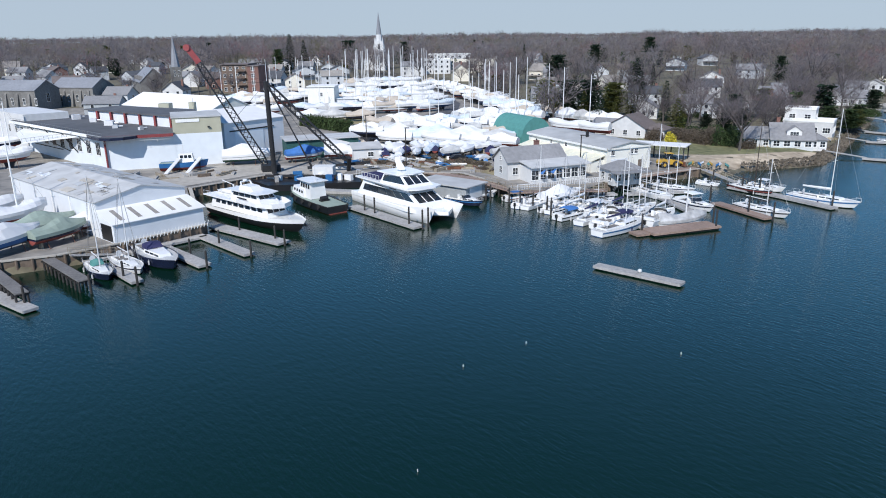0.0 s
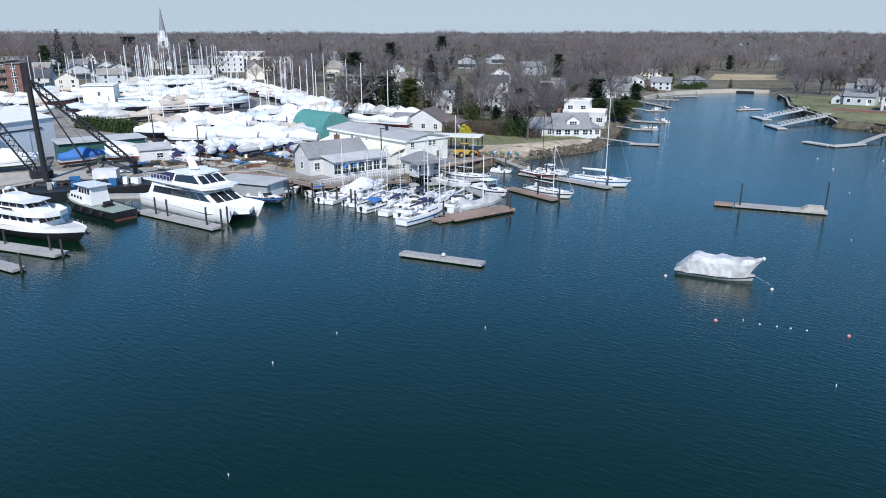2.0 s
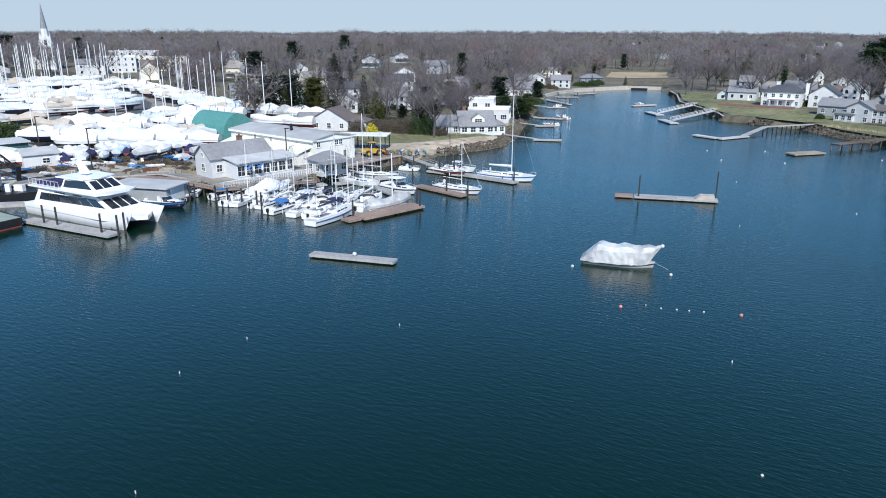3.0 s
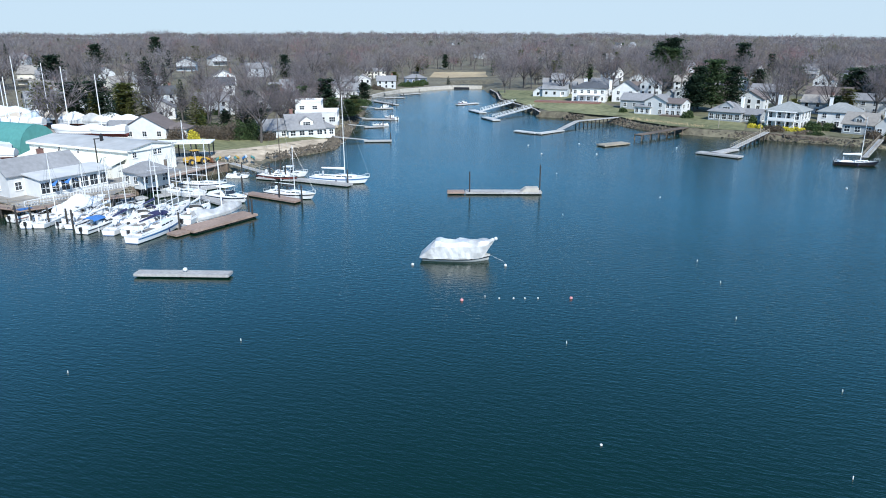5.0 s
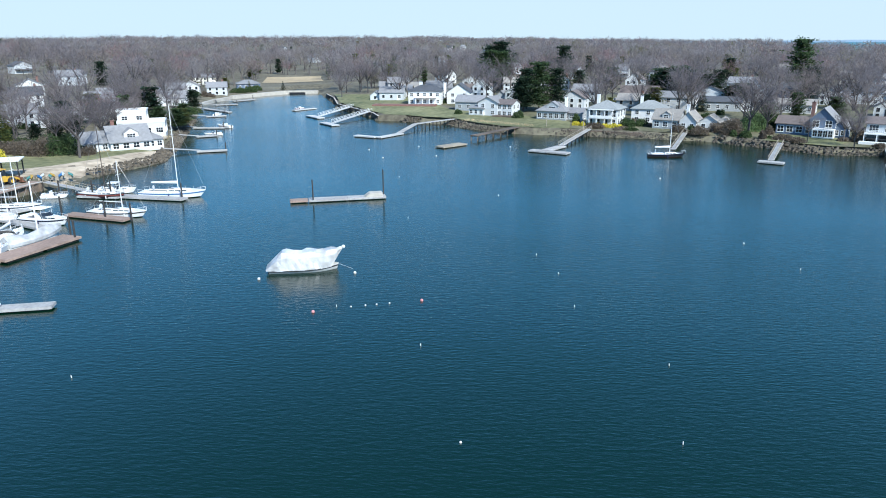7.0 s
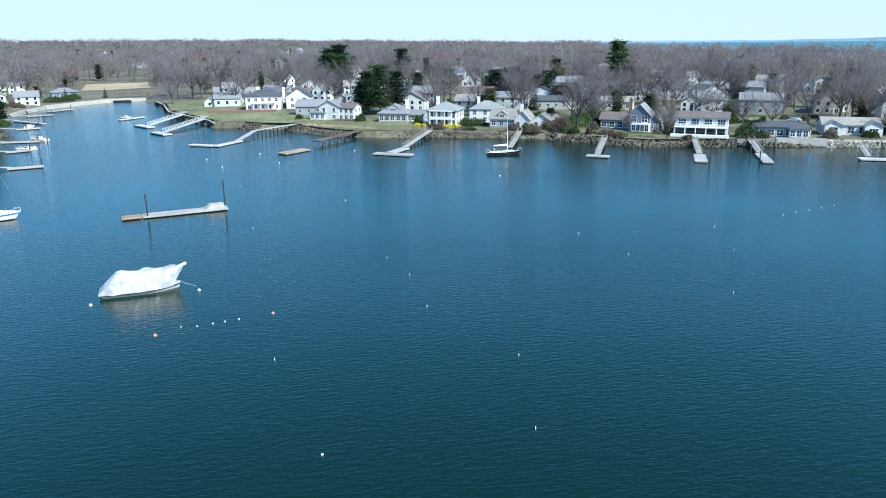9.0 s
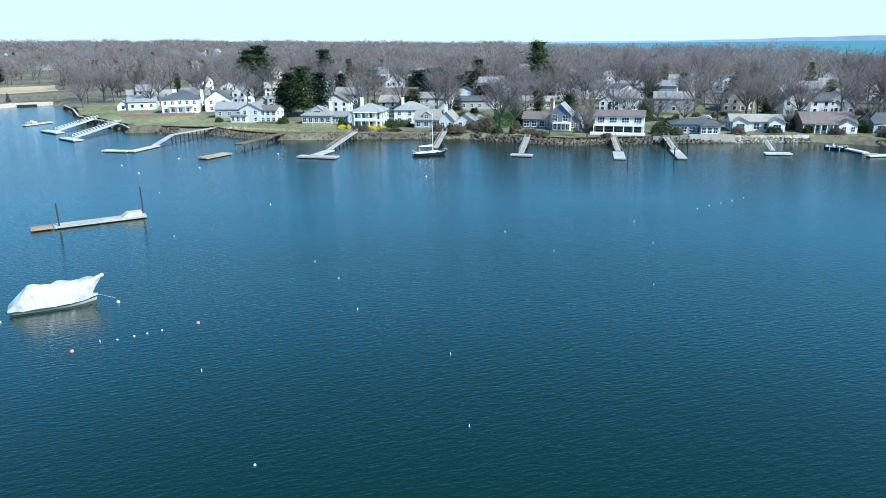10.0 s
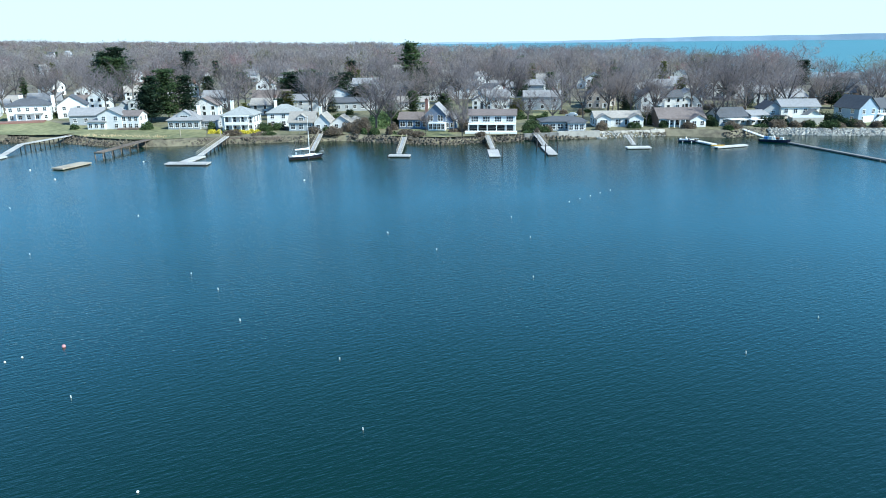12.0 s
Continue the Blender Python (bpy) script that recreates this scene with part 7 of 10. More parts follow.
dock(15.0, 129.8, 34.0, 134.0, 2.0, "grey marina pontoon below the clubhouse terrace")
dock(32.2, 105.5, 44.2, 109.7, 3.6, "broad reddish-brown plank dock", REDDECK, 0.6)
dock(29.8, 104.9, 32.0, 105.7, 2.2, "lower reddish-brown plank platform", REDDECK, 0.45)
wrapped_boat(40.0, 112.8, 17, 9.5, 1, 8.6, 0, "moored boats", cover=CLOUDYWRAP, z=-2.6)
dock(50.5, 125.3, 54.9, 113.4, 2.0, "pale reddish plank floating dock", REDDECK)
dock(62.8, 133.6, 69.6, 120.2, 2.0, "pale grey outer floating dock")
dock(36.0, 133.5, 50.0, 135.5, 1.8, "grey marina pontoon by the dock house")
for p in ((55.4, 113.0), (53.2, 117.6), (69.8, 121.4), (60.6, 138.0), (62.2, 133.8), (44.0, 108.2), (50.2, 127.5), (56.5, 143.0)):
    piling(*p, 3.3)
pier(33.5, 139.5, 56.5, 153.0, 2.6, 1.85, 1.85, "brown timber boardwalk with rail beside the ramp", REDDECK, rail=False)
pier(57.5, 151.5, 61.5, 139.5, 1.3, 1.8, 0.6, "sloping timber gangway to the outer dock", rail=True, bents=False, name="gangway")
dock(58.5, 139.0, 63.0, 131.8, 1.8, "pale grey floating dock at the gangway foot")
pier(8, 141, 14, 131, 2.2, 1.7, 1.7, "reddish plank walkway beside the clubhouse", REDDECK, rail=True)
pier(-4, 152.5, 10, 141, 3.0, 1.75, 1.75, "rusty brown timber walkway at the quay edge", REDDECK, rail=False)
pier(12.5, 130.5, 31.5, 131.5, 2.4, 1.7, 1.7, "reddish-brown boardwalk in front of the clubhouse", REDDECK, rail=True)

# lone floats in the harbour
dock(20.7, 89.4, 29.8, 81.7, 1.6, "long weathered plank float lying at anchor")
solid("mooring_ball", Shape().ball((0, 0, 0.3), 0.3, 0.9, 12, 8), BUOYWHITE, "white mooring ball lying on the plank float", "buoy", m=pose(25.5, 85.5, 0.52), smooth=True)
ob = dock(83.6, 100.8, 94.8, 91.8, 2.4, "long grey float with a ramp box at its end")
part("ramp_box", Shape().loft([[(3.2, -1.0, 0.5), (6.6, -1.0, 0.5), (6.6, -1.0, 1.2), (4.2, -1.0, 1.2)], [(3.2, 1.0, 0.5), (6.6, 1.0, 0.5), (6.6, 1.0, 1.2), (4.2, 1.0, 1.2)]], True, (True, True)), CONCRETE, ob)
dock(80.9, 102.9, 83.4, 101.0, 2.0, "small brown float moored at the end of a longer one", REDDECK)
piling(83.6, 99.6, 4.4, None, 0.13)
piling(95.2, 92.6, 5.4, None, 0.13)
dock(150.0, 123.8, 159.2, 122.6, 3.4, "pinkish grey plank swim float", PALEPILE)

# creek and east bank docks
for a in ((104.2, 171.2, 110.6, 166.8), (121.0, 198.5, 127.0, 196.0), (133.5, 220.0, 140.2, 211.6), (157.0, 249.0, 164.0, 246.0), (176.0, 279.0, 173.4, 257.0), (189.0, 291.0, 198.0, 287.0), (206.0, 302.0, 219.0, 303.0)):
    pier(a[0] - 7, a[1] + 6, a[0] + 1, a[1], 1.2, 1.6, 0.6, "pale timber gangway on the creek bank", rail=False, bents=False, name="gangway")
    dock(*a, 1.9, "pale weathered creek dock")
    piling(a[2] + 0.6, a[3] + 1.4, 2.4)
motorboat(pose(142, 214.5, 0, 0, 0, 100), 6.5, label="small white motorboat at a creek dock")
motorboat(pose(163, 250, 0, 0, 0, 35), 6.5, label="small white motorboat at a creek dock")
motorboat(pose(127.5, 199, 0, 0, 0, 160), 5.5, label="small white launch at a creek dock")
pier(209.7, 221.4, 183.5, 212.0, 1.6, 2.0, 0.7, "long white gangway over the creek", PALEDECK, rail=True, bents=False, name="gangway", tint=TRIM)
dock(184.0, 219.0, 180.6, 208.0, 3.0, "white plastic-decked float in the creek", PALEDECK)
pier(199.5, 200.2, 171.0, 190.6, 1.6, 2.0, 0.7, "long white gangway over the creek", PALEDECK, rail=True, bents=False, name="gangway", tint=TRIM)
dock(171.0, 196.0, 167.6, 185.6, 3.0, "white plastic-decked float in the creek", PALEDECK)
dock(206.0, 241.0, 194.0, 241.0, 2.2, "pale creek dock with a dinghy", PALEDECK)
motorboat(pose(199.0, 243.4, 0, 0, 0, 190), 5.5, FOULRED, label="small red-hulled launch at a creek dock")
dock(153.2, 160.5, 154.2, 152.4, 2.2, "pale float at the end of the white pier", PALEDECK)
dock(153.8, 151.2, 165.2, 152.2, 2.0, "pale float at the end of the white pier", PALEDECK)
pier(164.6, 152.6, 178.0, 157.4, 1.8, 0.6, 1.9, "sloping pale gangway to the long pier", rail=False, bents=False, name="gangway")
pier(178.0, 157.4, 201.0, 156.0, 1.9, 1.9, 1.9, "long pale timber pier on dark pile bents", rail=False)
pier(167.0, 124.6, 192.0, 125.2, 2.6, 1.7, 1.9, "old rust-brown timber pier without floats", BULK, rail=False, posts=BULK)
dock(160.4, 100.6, 161.6, 89.8, 3.0, "pale grey float below the white villa", DECKING)
dock(161.5, 97.0, 171.6, 97.4, 2.6, "pale grey float below the white villa", DECKING)
pier(171.0, 97.4, 199.0, 103.6, 1.5, 0.7, 2.0, "pale gangway up to the villa's sea wall", rail=True, bents=True)
dock(178.6, 47.2, 179.0, 41.6, 2.6, "pale timber float with a gangway")
pier(180.0, 44.8, 203.0, 48.6, 1.4, 0.7, 1.9, "slim pale gangway down to the float", rail=True, bents=False, name="gangway")
dock(180.0, 19.2, 191.0, 21.0, 2.8, "narrow pale float leading from the rocks")
pier(191.0, 21.0, 211.0, 25.0, 1.4, 0.7, 1.8, "slim pale gangway down to the float", rail=True, bents=False, name="gangway")
dock(184.8, 4.4, 198.5, 7.0, 2.4, "long pale float leading from the rocks")
pier(198.5, 7.0, 225.0, 12.2, 1.6, 0.7, 2.2, "long pale gangway from the sea wall", rail=True, bents=True)
for p in ((186, 6.4), (191, 3.4), (181.5, 17.4), (197, 9.2)):
    piling(*p, 3.0)
dock(199.4, -15.4, 200.6, -21.8, 2.8, "white float with a folded gangway", PALEDECK)
pier(202.6, -17.6, 214.0, -16.4, 1.3, 0.7, 1.9, "short pale gangway to the white float", rail=True, bents=False, name="gangway")
dock(214.4, -36.2, 207.4, -40.0, 1.8, "pale float near the rock wall", PALEDECK)
dock(207.2, -48.4, 202.0, -39.4, 1.8, "pale float near the rock wall", PALEDECK)
ob = thing("kayak", pose(203.6, -40.2, 0.5, 0, 0, 100), "yellow kayak lying on a pale float", "kayak")
part("hull", Shape().loft([[(-1.9 + 3.8 * s, y * 0.36 * math.sin(math.pi * (0.06 + 0.88 * s)), z * 0.3) for y, z in ((-1, 0.5), (-0.6, 0), (0.6, 0), (1, 0.5), (0, 0.95))] for s in (0, 0.2, 0.5, 0.8, 1)], True, (True, True)), YELLOW, ob)
dock(213.6, -61.6, 185.4, -75.0, 1.3, "long floating walkway boom with grey deck and dark sides", OLDDECK, 0.4)
dock(185.0, -75.2, 140.0, -96.0, 1.3, "long floating walkway boom with grey deck and dark sides", OLDDECK, 0.4)
pier(238.0, -50.0, 221.0, -57.0, 1.2, 2.6, 0.8, "white gangway down to the work raft", TRIM, rail=True, bents=False, name="gangway")
ob = thing("work_skiff", pose(216.4, -58.4, 0, 0, 0, 240), "low dark work skiff with gear at the end of the boom", "workboat")
hull_parts(ob, Lines(8.5, 2.8, 0.75, 0.4, 0.9, 0.5, 0.08), NAVY, FOULBLACK, CANVASG)
for gx, gy, gh, gm in ((-2.6, 0.3, 0.7, BLUEHULL), (-1.2, -0.4, 0.9, NONSKID), (0.4, 0.3, 0.6, RUST), (1.8, -0.1, 0.8, NONSKID)):
    part("gear_crate", Shape().box(gx - 0.5, gx + 0.5, gy - 0.45, gy + 0.45, 0.7, 0.7 + gh), gm, ob)
part("console", cabin_shape(-0.6, 0.3, 0.8, 0.7, 0.7, 1.1), GEL, ob)
motorboat(pose(214.0, -34.0, 0, 0, 0, 250), 5.5, NAVY, label="small dark launch beside a pale float")
sailboat(pose(173.8, 68.3, 0, 0, 0, -54), 9.4, 10.0, BLACKHULL, FOULRED, WHITESPAR, WRAP, "black-hulled sailing yacht with white mast near the east bank", True, None)
pier(181.5, 69.6, 206.5, 76.0, 1.3, 0.9, 2.2, "slim pale gangway behind the black yacht", rail=True, bents=False, name="gangway")
for p in ((197, 117.8), (196, 104)):
    piling(*p, 4.6, PALEPILE, 0.14)

# the film-wrapped boat on its mooring
ob = thing("wrapped_boat", pose(56.6, 69.9, 0, 0, 0, -43), "boat wrapped in cloudy white film, lying on its mooring", "boat")
ln = Lines(9.0, 3.3, 0.6, 0.5, 0.85, 0.5, 0.05)
S = [i / 12 for i in range(13)]
hl = Shape()
for q in (1, -1):
    a = (1, 0.5, 0, -0.4) if q > 0 else (-0.4, 0, 0.5, 1)
    hl.loft([[ln.point(s, k, q) for k in a] for s in S])
hl.add([ln.point(0, k, q) for k in (1, -0.4) for q in (1, -1)], [(0, 1, 3, 2)])
part("hull", hl, NONSKID, ob, smooth=True)
part("rub_rail", Shape().loft([[(ln.x(s, 0.6), ln.half(s) * 0.99 + 0.04, ln.sheer(s) * 0.5), (ln.x(s, 0.6), ln.half(s) * 0.99 + 0.04, ln.sheer(s) * 0.72)] for s in S]).loft([[(ln.x(s, 0.6), -ln.half(s) * 0.99 - 0.04, ln.sheer(s) * 0.72), (ln.x(s, 0.6), -ln.half(s) * 0.99 - 0.04, ln.sheer(s) * 0.5)] for s in S]), TYRE, ob)
rng = random.Random(3)
rings = []
for s in [i / 20 for i in range(21)]:
    x = -4.85 + 9.9 * s
    h = np.interp(s, (0, 0.06, 0.16, 0.22, 0.45, 0.7, 0.9, 1.0), (0.7, 1.3, 2.4, 2.8, 2.65, 2.75, 2.85, 2.95))
    w = np.interp(s, (0, 0.1, 0.5, 0.75, 0.9, 1.0), (1.45, 1.6, 1.65, 1.35, 0.7, 0.12))
    base = np.interp(s, (0, 0.7, 0.85, 1.0), (0.4, 0.45, 0.6, 2.75))
    lean = 0.9 * s
    sag = 0.12 * math.sin(s * 21)
    rings.append([(x + lean * (z - base) * 0.25, y * w + rng.uniform(-0.07, 0.07), z + rng.uniform(-0.07, 0.07)) for y, z in ((1, base), (0.99, base + (h - base) * 0.35), (0.93, base + (h - base) * 0.72), (0.6, base + (h - base) * 0.94 - sag), (0, h + sag), (-0.6, base + (h - base) * 0.94 - sag), (-0.93, base + (h - base) * 0.72), (-0.99, base + (h - base) * 0.35), (-1, base))])
part("film_cover", Shape().loft(rings, False, (True, True)), CLOUDYWRAP, ob)
part("covered_console", cabin_shape(-3.3, -1.2, 1.7, 1.5, 1.5, 0.7), CANVASNAVY, ob)
part("bow_knot", Shape().ball((5.2, 0, 2.95), 0.25, 1, 8, 6), BUOYWHITE, ob, smooth=True)
part("mooring_line", Shape().rod((4.4, 0.2, 0.6), (6.3, -0.6, 0.03), 0.014, n=4), BUOYWHITE, ob)

# mooring markers
STICK = Shape().rod((0, 0, -0.3), (0, 0, 0.2), 0.048, 0.044, 8).rod((0, 0, 0.2), (0, 0, 0.25), 0.044, 0.02, 8).mesh("stick_buoy", BUOYWHITE)
BALL = Shape().ball((0, 0, 0.08), 0.2, 1.0, 12, 8).mesh("ball_buoy", BUOYWHITE)
RED = Shape().ball((0, 0, 0.08), 0.19, 1.0, 12, 8).mesh("ball_buoy", BUOYRED)
SMALL = Shape().ball((0, 0, 0.04), 0.11, 0.9, 10, 6).mesh("ball_buoy", BUOYWHITE)
for name, me, label, places in (
        ("stick_buoy", STICK, "slim white winter stick buoy upright in the water", ((-2.0, 43.5), (8.4, 65.3), (23.3, 62.4), (48.1, 42.2), (1.8, 60.2), (59.1, 21.3), (47.1, 15.4), (75.8, 42.7), (66.8, 35.4), (86.2, 4.1), (50.1, 56.6),
                                                                            (96.6, 18.8), (81.0, 49.3), (104.4, 28.2), (105.1, 5.6), (109.8, 75.8), (85.7, 77.7), (66.5, -17.6), (77.1, -27.4), (117.5, 9.6), (104.6, 28.4), (111.8, 103.8))),
        ("ball_buoy", BALL, "round white mooring ball", ((59.7, 63.6), (50.4, 71.4), (144.6, 57.8), (135.8, 137.2), (128.4, 124.8), (138.8, 115.6), (148.8, 130.4), (163.4, 109.1))),
        ("ball_buoy", RED, "round pinkish red mooring ball", ((57.5, 50.2), (47.3, 57.4))),
        ("ball_buoy", SMALL, "small white float on a line", ((36.9, 28.5), (51.1, 55.3), (52.4, 54.3), (53.4, 53.5), (54.6, 52.6), (130.7, -0.2), (133.6, -2.2), (136.5, -4.2), (139.5, -6.2), (142.4, -8.3), (109.5, 75.6)))):
    for bx, by in places:
        tagged(place_at(new(name, me), pose(bx, by, 0, 4, 3, bx * 40 % 360)), label, "buoy", "mooring buoys")


# causeway at the creek's head
ob = thing("causeway_1", pose(0, 0, 0), "pale stone causeway with a dark culvert at the head of the creek", "causeway", kind="structure")
part("wall", Shape().beam((184, 296, 0.6), (200, 309, 0.6), 1.6, 1.6).beam((200, 309, 0.6), (216, 318, 0.6), 1.8, 1.6).beam((216, 318, 0.8), (240, 322, 0.8), 2.2, 2.0).beam((240, 322, 0.8), (256, 323, 0.8), 2.2, 2.0).beam((256, 323, 0.8), (268, 310, 0.8), 2.2, 2.0), CONCRETE, ob)
# solid black block: the shade in the culvert's mouth is painted, nothing is hollow
part("culvert", Shape().beam((257, 321.6, 0.4), (263, 315.1, 0.4), 2.5, 1.1), BLACKHULL, ob)


# ---- loose rock along the shores ----
def riprap(runs, material, label, seed):
    rng = random.Random(seed)
    s = Shape()
    for (ax, ay), (bx, by), n, size in runs:
        for _ in range(int(n * 2.6)):
            f = rng.random()
            nx, ny = (by - ay), -(bx - ax)
            k = rng.uniform(-2.4, 0.4) / math.hypot(nx, ny)
            x, y = ax + (bx - ax) * f + nx * k, ay + (by - ay) * f + ny * k
            r = size * rng.uniform(0.3, 0.62) * (1.6 if rng.random() < 0.12 else 1)
            z = rng.uniform(-0.1, 0.25) - 0.66 * k * math.hypot(nx, ny)
            turn = rng.random() * 6
            pts = []
            for a, e, q in ((0, -0.5, 0.8), (1.5, -0.5, 0.9), (3.1, -0.5, 0.8), (4.6, -0.5, 0.9), (0.5, 0.35, 0.7), (2.1, 0.45, 0.6), (3.6, 0.35, 0.75), (5.2, 0.5, 0.6)):
                q *= rng.uniform(0.8, 1.2)
                pts.append((x + r * q * math.cos(a + turn), y + r * q * math.sin(a + turn), z + r * e * rng.uniform(0.7, 1.2)))
            s.add(pts, [(3, 2, 1, 0), (4, 5, 6, 7), (0, 1, 5, 4), (1, 2, 6, 5), (2, 3, 7, 6), (3, 0, 4, 7)])
    return solid("riprap", s, material, label, "rocks", "stuff")


RUNS = (((206, 68), (200.5, 37), 90, 1.0), ((200.5, 37), (212, 13), 90, 0.8), ((212, 13), (228, -30), 150, 0.9), ((224, -47), (234, -61), 40, 0.9), 
            ((206, 206), (190, 173), 70, 0.7), ((195, 158), (189, 143), 60, 0.8), ((189, 143), (187, 130), 50, 0.7), ((187, 130), (193, 110), 60, 0.6), ((193, 178), (192.5, 169), 40, 0.8), ((193, 110), (207, 70), 130, 0.6), ((105.5, 183), (129, 216), 120, 0.9), ((129, 216), (148, 242), 60, 0.7), ((70, 158), (90, 164), 130, 0.7), ((90, 164), (105.5, 183), 150, 0.9), ((253, 286), (215, 236), 90, 0.8))
riprap(RUNS, ROCK, "loose brown shore rocks along the waterline", 11)
riprap((((233.2, -61), (232.6, -77), 210, 1.0), ((232.6, -77), (234.4, -95), 230, 1.0), ((234.4, -95), (242.4, -125), 260, 1.0), ((219, -8), (228, -29), 70, 0.8)), PALEROCK, "pale grey rubble bank below the lawn", 12)


def sea_wall(number, pts, top, material, label):
    """Coursed blocks set end to end along the shore, a step up from the water."""
    ob = thing("sea_wall_%d" % number, pose(0, 0, 0), label, "sea wall", kind="structure")
    rng = random.Random(number)
    for (ax, ay), (bx, by) in zip(pts, pts[1:]):
        n = max(1, int(math.hypot(bx - ax, by - ay) / 2.4))
        for i in range(n):
            p, q = [(ax + (bx - ax) * f, ay + (by - ay) * f) for f in (i / n + 0.004, (i + 1) / n - 0.004)]
            h = top + rng.uniform(-0.12, 0.12)
            part("block", Shape().beam((*p, h / 2 - 0.2), (*q, h / 2 - 0.2), rng.uniform(0.8, 1.05), h + 0.4), material, ob)
    return ob


sea_wall(1, ((213.6, 14), (222, -8)), 2.0, STONE, "grey stone sea wall below the low dark house")
sea_wall(2, ((222, -8.2), (229.5, -29)), 1.7, CONCRETE, "pale concrete sea wall before the bungalows")
sea_wall(4, ((196, 109), (199, 102), (203, 88)), 1.6, BULK, "low brown timber sea wall before the villa")


# ---- houses of the east bank ----
W, G, BL, CR, BR, TP, PL = (SIDINGS[k] for k in ("white", "grey", "blue", "cream", "brown", "taupe", "pale"))
RG, RD, RB, RN, RT = (ROOFS[k] for k in ("grey", "dark", "brown", "green", "tan"))

ob = house(234.0, 199.0, -60, "large white villa with dark grey hipped roof and terrace", 17)
block(ob, -1, 0, 14, 9, 5.6, 2.4, "hip", W, RD, "x", 2, 5, 2)
block(ob, 13, 4, 10, 9, 5.0, 3.4, "gable", W, RD, "y", 2, 2, 2)
part("porch", Shape().box(-5, 4, -6.6, -4.5, -0.6, 0.1), TRIM, ob)
for k in range(4):
    part("porch_column", Shape().rod((-4.6 + 3 * k, -6.4, 0.1), (-4.6 + 3 * k, -6.4, 2.9), 0.14), TRIM, ob)
part("porch_roof", Shape().box(-5.2, 4.2, -6.8, -4.5, 2.9, 3.1), TRIM, ob)
chimney(ob, -3.5, 1, 5.5, 9.0, TRIM, 1.3)
chimney(ob, 6.8, 2, 4.5, 8.6, TRIM, 1.1)
part("terrace", Shape().box(-22, 5, -12.5, -7.2, -0.7, 0.5), SIDINGS["brick"], ob)
ob = house(214.5, 151, -80, "white house with grey roof and low glazed wing in pine shade", 11)
block(ob, -1, 0.5, 8, 7, 4.8, 2.0, "gable", W, RG, "y", 2, 2, 2)
block(ob, 5.5, 1, 6, 7, 4.4, 1.4, "gable", W, RB, "x", 2, 3, 2)
block(ob, -5.5, -1.5, 6, 4, 2.6, 1.0, "hip", W, RG, "x", 1, 3, 1)
part("deck", Shape().box(2, 9, -5.5, -2.6, -0.5, 0.5), BULK, ob)
ob = house(225, 169, -72, "pale house with broad grey roof behind the lawn", 9)
block(ob, 0, 0, 11, 8, 3.4, 2.2, "gable", G, RG, "x", 1, 3, 2)
ob = house(218, 127, -80, "grey shingled cottage with hipped roof and wide dormer", 9)
block(ob, 0, 0, 10.5, 8.5, 3.0, 3.0, "hip", G, RG, "x", 1, 5, 2, win=(1.3, 1.6))
dormer(ob, 0, -2.0, 3.2, 4.4, G, RG)
chimney(ob, 3.6, 1, 4.2, 7.4, TRIM)
block(ob, 8, 1, 5, 6, 2.6, 1.4, "gable", G, RG, "x", 1, 2, 1)
ob = house(213, 105, -80, "white two-storey villa with grey-green hipped roof and stacked balconies", 9)
block(ob, 0, 0, 10, 9.5, 5.4, 2.6, "hip", W, RN, "x", 2, 4, 3, win=(1.5, 1.9))
part("balcony", Shape().box(-3.8, 3.8, -6.4, -4.76, 2.6, 2.8).box(-3.8, 3.8, -6.42, -6.32, 2.8, 3.6), TRIM, ob)
for xx in (-3.7, -1.3, 1.3, 3.7):
    part("column", Shape().box(xx - 0.13, xx + 0.13, -6.4, -6.14, 0, 5.3), TRIM, ob)
part("balcony_roof", Shape().box(-4, 4, -6.6, -4.76, 5.3, 5.45), TRIM, ob)
chimney(ob, -3.5, 2.5, 6, 9.4, TRIM)
ob = house(229.5, 97, -75, "white house with grey-green hipped roof and dormers", 8)
block(ob, 0, 0, 11, 9, 4.6, 2.6, "hip", W, RN, "x", 2, 3, 2)
chimney(ob, -3, 0, 5, 8.4, TRIM)
ob = house(219.0, 81.0, -83, "low rambling grey house with several tan gables", 11)
block(ob, -5, 0, 8, 8, 3.0, 2.8, "gable", G, RT, "x", 1, 3, 2, win=(1.4, 1.5))
dormer(ob, -5, -2.4, 3.0, 2.6, G, RT)
block(ob, 2, -1, 5, 8, 3.0, 2.6, "gable", W, RT, "y", 1, 2, 2)
block(ob, 7.5, 1, 6, 6, 2.6, 2.0, "gable", W, RT, "y", 1, 2, 2)
block(ob, 11.5, 2, 4, 5, 2.5, 1.8, "hip", W, RT, "x", 1, 3, 2, win=(0.9, 1.4))
chimney(ob, 0, 3, 4, 7, TRIM)
ob = house(275, 106, -82, "white two-storey house with grey shingle roof", 10)
block(ob, 0, 0, 15, 9, 4.8, 2.0, "gable", W, RG, "x", 2, 4, 2)
chimney(ob, 6, 0, 5, 8)
ob = house(281, 124, -70, "white house with brown roof and bright gable end", 10)
block(ob, 0, 0, 15, 9, 4.6, 3.2, "gable", W, RB, "x", 2, 4, 2)
ob = house(281, 90, -70, "grey bungalow with low slate-blue roof", 10)
block(ob, 0, 0, 13, 8, 3.6, 1.6, "gable", G, RD, "x", 1, 4, 2)
block(ob, 9, 1, 5, 6, 3.2, 2.2, "gable", W, RG, "y", 1, 1, 2)
ob = house(290, 66, -84, "low white house with pale roof among trees", 9)
